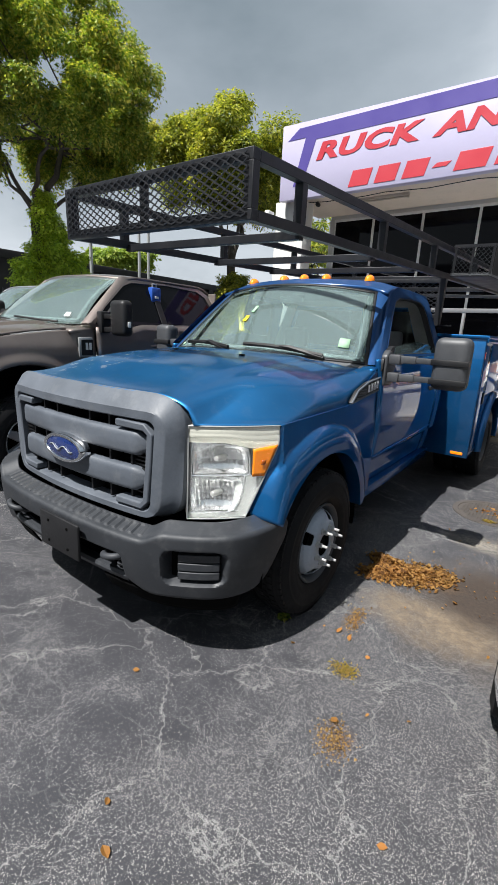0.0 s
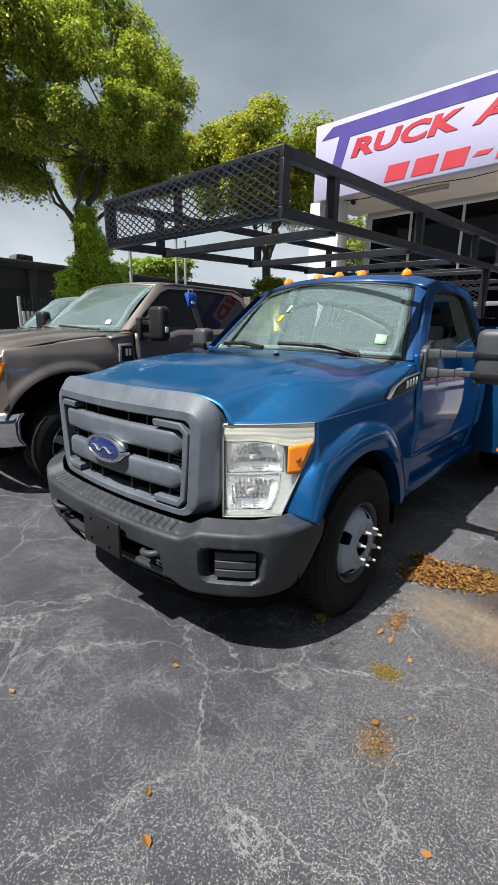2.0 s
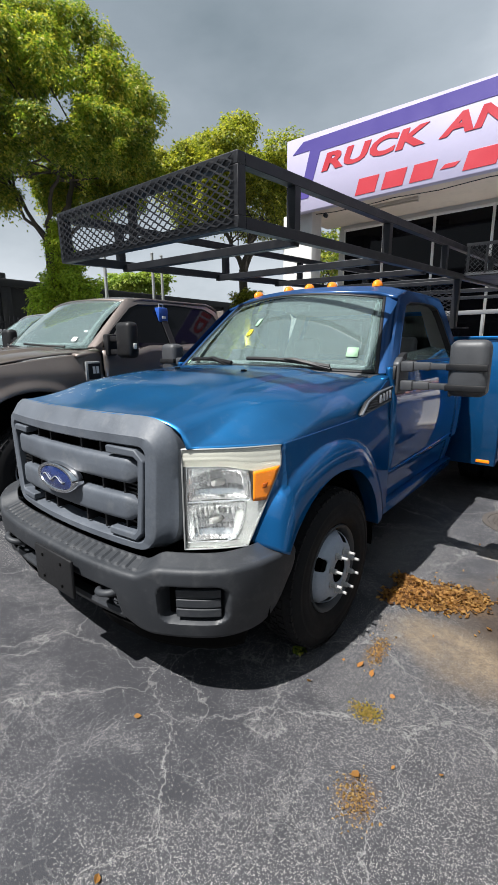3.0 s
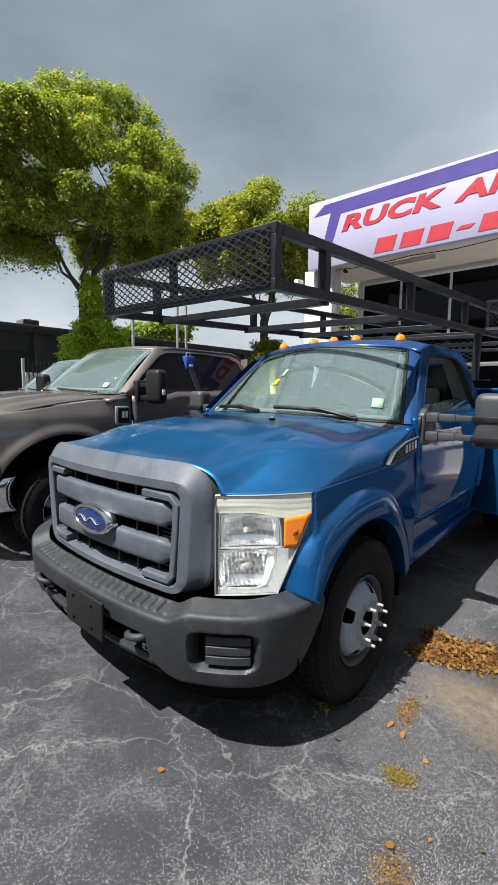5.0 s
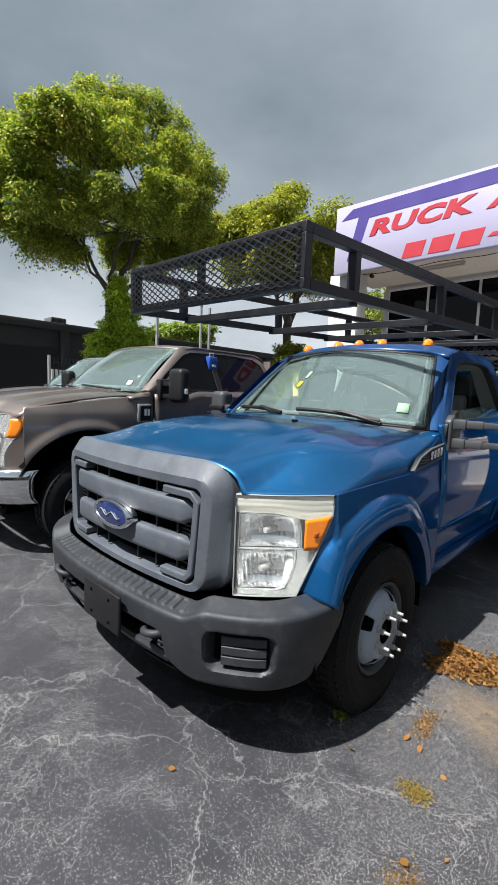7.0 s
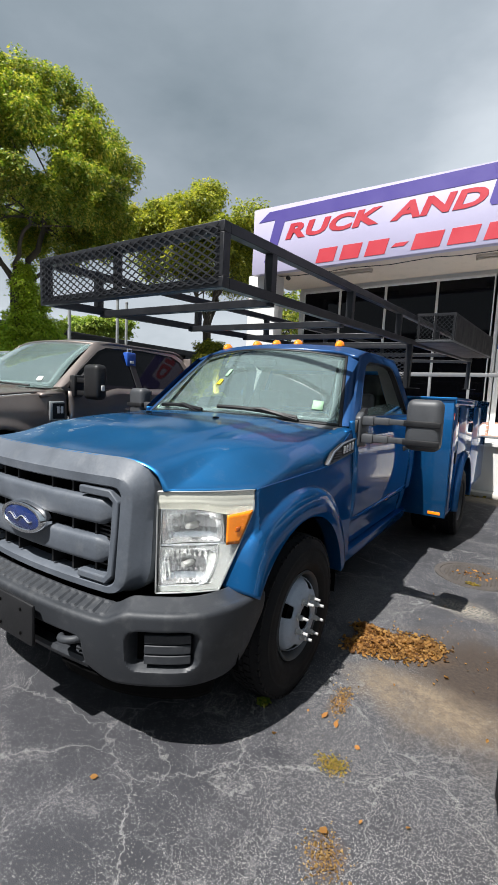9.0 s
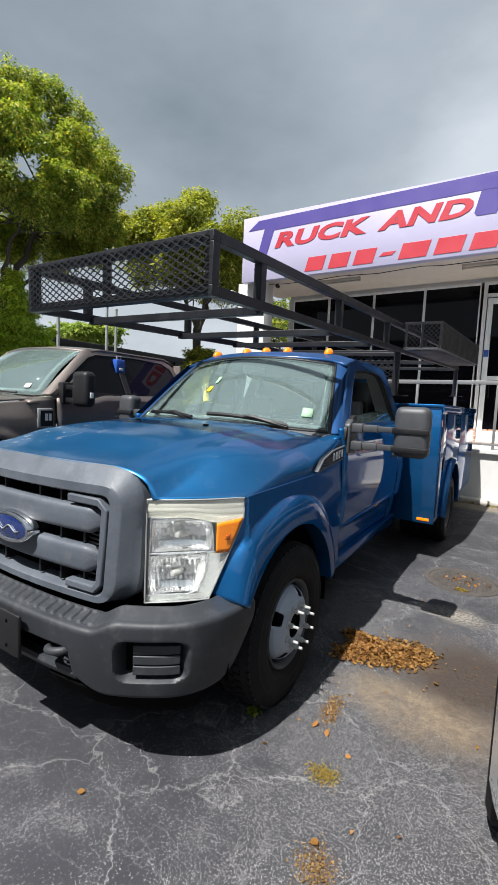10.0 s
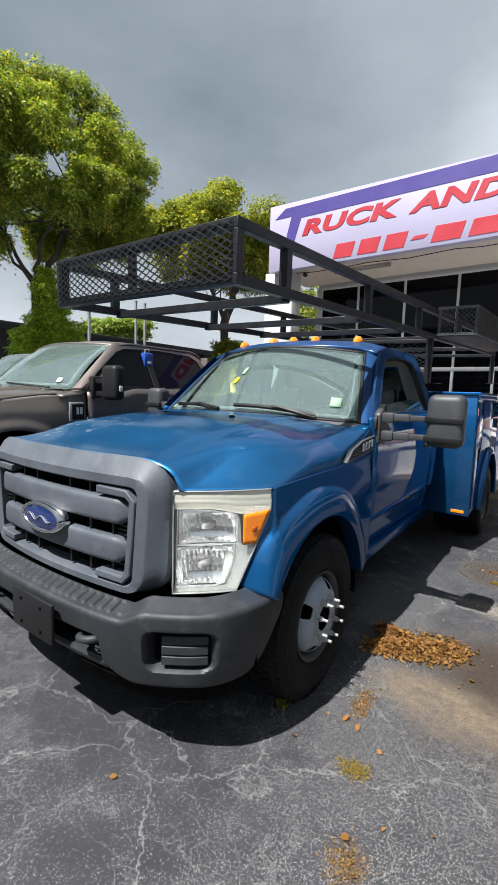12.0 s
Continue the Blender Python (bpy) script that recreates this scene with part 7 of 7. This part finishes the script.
    for x in (-0.42, 0.42):
        part("seat", prism([(Y(2.55), 0.9), (Y(2.95), 0.9), (Y(3.08), 1.80), (Y(2.96), 1.84), (Y(2.85), 1.2), (Y(2.55), 1.1)], "x", X(x - 0.25), X(x + 0.25), 0.04), M["interior"], t)
    part("roof", grid(lambda u, v: Vector((X(lerp(-0.80, 0.80, u)), Y(lerp(2.06 + 0.15 * (2 * u - 1) ** 2, 3.66, v)), 2.135 - 0.04 * (2 * u - 1) ** 2 - 0.04 * (1 - smooth01(v * 6)) - 0.06 * smooth01((v - 0.88) / 0.12))), 24, 14), paint_mat, t, solid=0.03, smooth=60)
    part("cab_back", box(X(-0.92), X(0.92), Y(3.66), Y(3.70), 0.6, 2.02, 0.01), paint_mat, t)
    part("bed", box(X(-0.96), X(0.96), Y(3.72), Y(5.9), 0.62, 0.72), M["black"], t, smooth=0)
    part("tailgate", box(X(-0.96), X(0.96), Y(5.9), Y(5.96), 0.62, 1.50, 0.015), paint_mat, t)
    # grille and bumper
    gr = part("grille", box(X(-0.57), X(0.57), Y(0.14), Y(0.30), 0.86, 1.30, 0.03), M["black"], t)
    for z in (0.93, 1.08, 1.22):
        part("grille_bar", box(X(-0.56), X(0.56), Y(0.09), Y(0.16), z - 0.045, z + 0.045, 0.02), M["chrome"], gr)

    def bump(u, v):
        s = u * 2 - 1
        x = 1.0 * math.copysign(abs(s) ** 0.85, s)
        y = 0.05 + 0.36 * abs(x) ** 5 + 0.05 * x * x
        z = lerp(0.81, 0.50, v)
        y += 0.05 * (1 - math.sin(v * math.pi)) ** 2
        return Vector((X(x), Y(y), z))
    part("front_bumper", grid(bump, 60, 20), M["chrome"] if chrome else paint_mat, t, solid=0.02, smooth=40)
    part("bumper_core", box(X(-0.9), X(0.9), Y(0.42), Y(0.52), 0.45, 0.84), M["void"], t, smooth=0)
    part("under_body", box(X(-0.42), X(0.42), Y(0.4), Y(5.6), 0.42, 0.95), M["void"], t, smooth=0)
    part("axle", tube([(X(-0.85), Y(WY), 0.42), (X(0.85), Y(WY), 0.42)], 0.06, 8), M["void"], t)
    part("axle", tube([(X(-0.85), Y(5.0), 0.42), (X(0.85), Y(5.0), 0.42)], 0.06, 8), M["void"], t)
    return t


brown = big_pickup(-3.065, 0.02, M["brown"], "metallic brown crew-cab pickup with chrome bumper and tinted windows")
lockbox = thing("key_lockbox", (-2.25, 2.66, 1.93), "blue key lockbox hung on the truck window", "lockbox")
part("case", box(-2.27, -2.18, 2.60, 2.74, 1.83, 2.00, 0.016), M["tag_blue"], lockbox)
part("shackle", tube([(-2.225, 2.64, 1.99), (-2.225, 2.64, 2.04), (-2.225, 2.70, 2.04), (-2.225, 2.70, 1.99)], 0.008, 6), M["steel"], lockbox)
part("button", box(-2.18, -2.172, 2.64, 2.70, 1.87, 1.90, 0.003), M["white"], lockbox)
big_pickup(-5.75, 0.80, M["silver_paint"], "silver crew-cab pickup parked beyond the brown one", mirrors=False)


def sedan(cx, cy, label, stretch=1.0):
    """A plain car, nose toward -y, with cut wheel arches; stretch draws out its rear half."""
    t = thing("car", (cx, cy, 0), label, "car")
    arch = lambda c: [(c + 0.345 * math.cos(math.pi * k / 10), 0.26 + 0.32 * math.sin(math.pi * k / 10)) for k in range(11)]
    low = [(2.15 * stretch, 0.26)] + arch(1.38 * stretch) + arch(-1.38) + [(-2.1, 0.24)]
    prof = low + [(-2.25, 0.42), (-2.22, 0.70), (-2.0, 0.84), (-1.0, 0.98), (1.75 * stretch, 1.04), (2.22 * stretch, 0.96), (2.25 * stretch, 0.45)]
    bd = prism([(cy + a, b) for a, b in prof], "x", cx - 0.90, cx + 0.90)
    for v in bd.verts:
        if abs(v.co.y - cy) > 1.78:
            v.co.x = cx + (v.co.x - cx) * 0.85
    part("body", bd, M["white_paint"], t, bevel=0.05, smooth=50)
    part("cabin", prism([(cy - 1.05, 0.96), (cy - 0.30, 1.42), (cy + 0.95 * stretch, 1.45), (cy + 1.75 * stretch, 1.03)], "x", cx - 0.72, cx + 0.72), M["white_paint"], t, bevel=0.06, smooth=50)
    part("windscreen", prism([(cy - 1.02, 0.99), (cy - 0.36, 1.39), (cy - 0.30, 1.36), (cy - 0.95, 0.97)], "x", cx - 0.64, cx + 0.64), M["dark_glass"], t, smooth=0)
    for s in (1, -1):
        part("side_window", prism([(cy - 0.75, 1.02), (cy - 0.25, 1.36), (cy + 0.85 * stretch, 1.38), (cy + 1.3 * stretch, 1.06)], "x", cx + s * 0.715, cx + s * 0.727), M["dark_glass"], t, smooth=0)
        part("headlamp", box(cx + s * 0.45, cx + s * 0.74, cy - 2.262, cy - 2.1, 0.58, 0.70, 0.03), M["lamp_white"], t)
        part("wheel_well", box(cx + s * 0.45, cx + s * 0.47, cy - 1.8, cy + 1.8 * stretch, 0.25, 0.7), M["void"], t, smooth=0)
        for y in (-1.38, 1.38 * stretch):
            w = part("wheel", lathe([(0.20, s * 0.09), (0.26, s * 0.105), (0.31, s * 0.085), (0.32, 0), (0.31, -s * 0.085), (0.2, -s * 0.09)], (cx + s * 0.80, cy + y, 0.32), "x", 40), M["rubber"], t)
            part("rim", lathe([(0.205, s * 0.095), (0.19, s * 0.06), (0.05, s * 0.08), (0.0, s * 0.08)], (cx + s * 0.80, cy + y, 0.32), "x", 32), M["silver_paint"], w)
    part("bumper_grille", box(cx - 0.5, cx + 0.5, cy - 2.262, cy - 2.2, 0.32, 0.46, 0.02), M["black"], t)
    return t


sedan(-11.2, 4.9, "small white car far across the yard")
sedan(2.858, 2.30, "long white car parked close by with black tyres", 1.6)
# ---- manhole, leaves, litter ----
mh = thing("manhole_cover", (1.60, 3.40, 0), "round cast-iron manhole cover set in the asphalt", "manhole cover")
part("rim", lathe([(0.33, 0.0), (0.328, 0.008), (0.285, 0.008), (0.283, 0.0)], (1.60, 3.40, 0.0), "z", 56), M["cast_iron"], mh)
part("lid", lathe([(0.280, 0.0), (0.279, 0.006), (0.0, 0.006)], (1.60, 3.40, 0.0), "z", 56), M["cast_iron"], mh)
st = bmesh.new()
for i in range(-10, 11):
    for j in range(-10, 11):
        x, y = i * 0.026, j * 0.026
        if math.hypot(x, y) < 0.255:
            add_box(st, 1.60 + x - 0.008, 1.60 + x + 0.008, 3.40 + y - 0.008, 3.40 + y + 0.008, 0.005, 0.010)
part("studs", st, M["cast_iron"], mh, smooth=0)


def add_leaf(vs, fs, x, y, z, size, rng, curl=0.5):
    a = rng.random() * 2 * math.pi
    tip, roll = rng.normal() * curl, rng.normal() * curl
    rot = Matrix.Translation((x, y, z)) @ Euler((roll, tip, a)).to_matrix().to_4x4()
    k = len(vs)
    w = size * (0.26 + 0.1 * rng.random())
    c = size * 0.16 * rng.random()
    for p in ((-0.5 * size, 0, 0), (-0.15 * size, w, c), (0.2 * size, w * 0.9, c), (0.55 * size, 0, c * 0.5), (0.2 * size, -w * 0.9, c), (-0.15 * size, -w, c), (0, 0, -c * 0.2)):
        vs.append(tuple(rot @ Vector(p)))
    for i in range(6):
        fs.append((k + i, k + (i + 1) % 6, k + 6))


def litter(name, label, n, place, size, mat, seed, category="leaves"):
    rng = np.random.default_rng(seed)
    vs, fs = [], []
    for _ in range(n):
        x, y, h = place(rng)
        add_leaf(vs, fs, x, y, h, size * (0.6 + 0.8 * rng.random()), rng)
    me = bpy.data.meshes.new(name)
    me.from_pydata(vs, [], fs)
    me.materials.append(mat)
    return tagged(new(name, me), label, category, kind="stuff")


def pile_place(rng):
    t = rng.random()
    cx, cy = lerp(1.12, 1.51, t), lerp(1.60, 1.86, t)
    r = lerp(0.040, 0.068, smooth01(t * 2)) * (1 + 0.25 * math.sin(t * 17))
    if rng.random() < 0.22:
        cx, cy, r = lerp(1.07, 1.26, t), lerp(1.845, 1.79, t), 0.035
    dx, dy = np.clip(rng.normal(size=2), -2.3, 2.3) * r
    q = math.hypot(dx, dy) / r
    return cx + dx, cy + dy, 0.010 + max(0, 0.030 * (1.4 - q)) * rng.random()


litter("leaf_pile", "heap of dry orange-brown leaves on the asphalt", 4000, pile_place, 0.025, M["leaf_dry"], 3)


def patch(cx, cy, rx, ry, ang=0.0, h=0.012):
    def f(rng):
        d = rng.normal(size=2) * 0.5
        x, y = d[0] * rx, d[1] * ry
        return cx + x * math.cos(ang) - y * math.sin(ang), cy + x * math.sin(ang) + y * math.cos(ang), 0.003 + h * rng.random()
    return f


litter("dry_debris", "crumbled tan leaf debris in a crack", 300, patch(1.24, 1.06, 0.05, 0.14, 0.1, 0.004), 0.010, M["crumb"], 4)
litter("dry_debris", "crumbled tan leaf debris in a crack", 330, patch(1.49, 0.275, 0.07, 0.09, 0.4, 0.004), 0.009, M["crumb"], 5)
litter("moss_tuft", "low yellow-green moss growing in a crack", 460, patch(1.365, 0.655, 0.06, 0.05, 0.0, 0.006), 0.009, M["moss"], 6, "moss")
litter("moss_tuft", "low yellow-green moss at the tyre", 160, patch(0.93, 0.80, 0.025, 0.03), 0.022, M["leaf_a"], 7, "moss")
litter("moss_tuft", "weeds growing at the manhole", 160, patch(1.62, 3.16, 0.06, 0.03), 0.022, M["moss"], 8, "moss")
litter("leaf_litter", "few leaf bits lying on the manhole", 60, patch(1.62, 3.40, 0.16, 0.16), 0.030, M["leaf_dry"], 9)
litter("leaf_litter", "leaf crumbs scattered over the stained ground", 50, patch(1.62, 2.0, 0.45, 0.75), 0.016, M["leaf_dry"], 10)
litter("leaf_litter", "weeds along the porch foot", 70, patch(1.6, 7.33, 1.2, 0.06), 0.05, M["moss"], 12, "weeds")

rng = np.random.default_rng(44)
for (x, y, size) in ((0.608, 0.023, 0.045), (0.995, -0.418, 0.045), (1.113, -0.512, 0.06), (1.774, 0.027, 0.05), (1.22, 0.90, 0.06), (1.29, 0.875, 0.05), (1.14, 0.88, 0.03), (1.66, 1.60, 0.07), (1.45, 0.36, 0.06), (1.42, 0.80, 0.04), (1.70, 0.55, 0.035), (1.55, 0.47, 0.03), (1.08, 0.65, 0.05), (1.30, -0.70, 0.05), (1.62, -0.35, 0.05), (0.2, -0.55, 0.04), (1.9, 1.2, 0.03)):
    vs, fs = [], []
    add_leaf(vs, fs, x, y, 0.010, size * 0.7, rng, 0.45)
    me = bpy.data.meshes.new("fallen_leaf")
    me.from_pydata(vs, [], fs)
    me.materials.append(M["leaf_dry"])
    tagged(new("fallen_leaf", me), "single dry orange-brown leaf on the asphalt", "leaf", "fallen leaves")
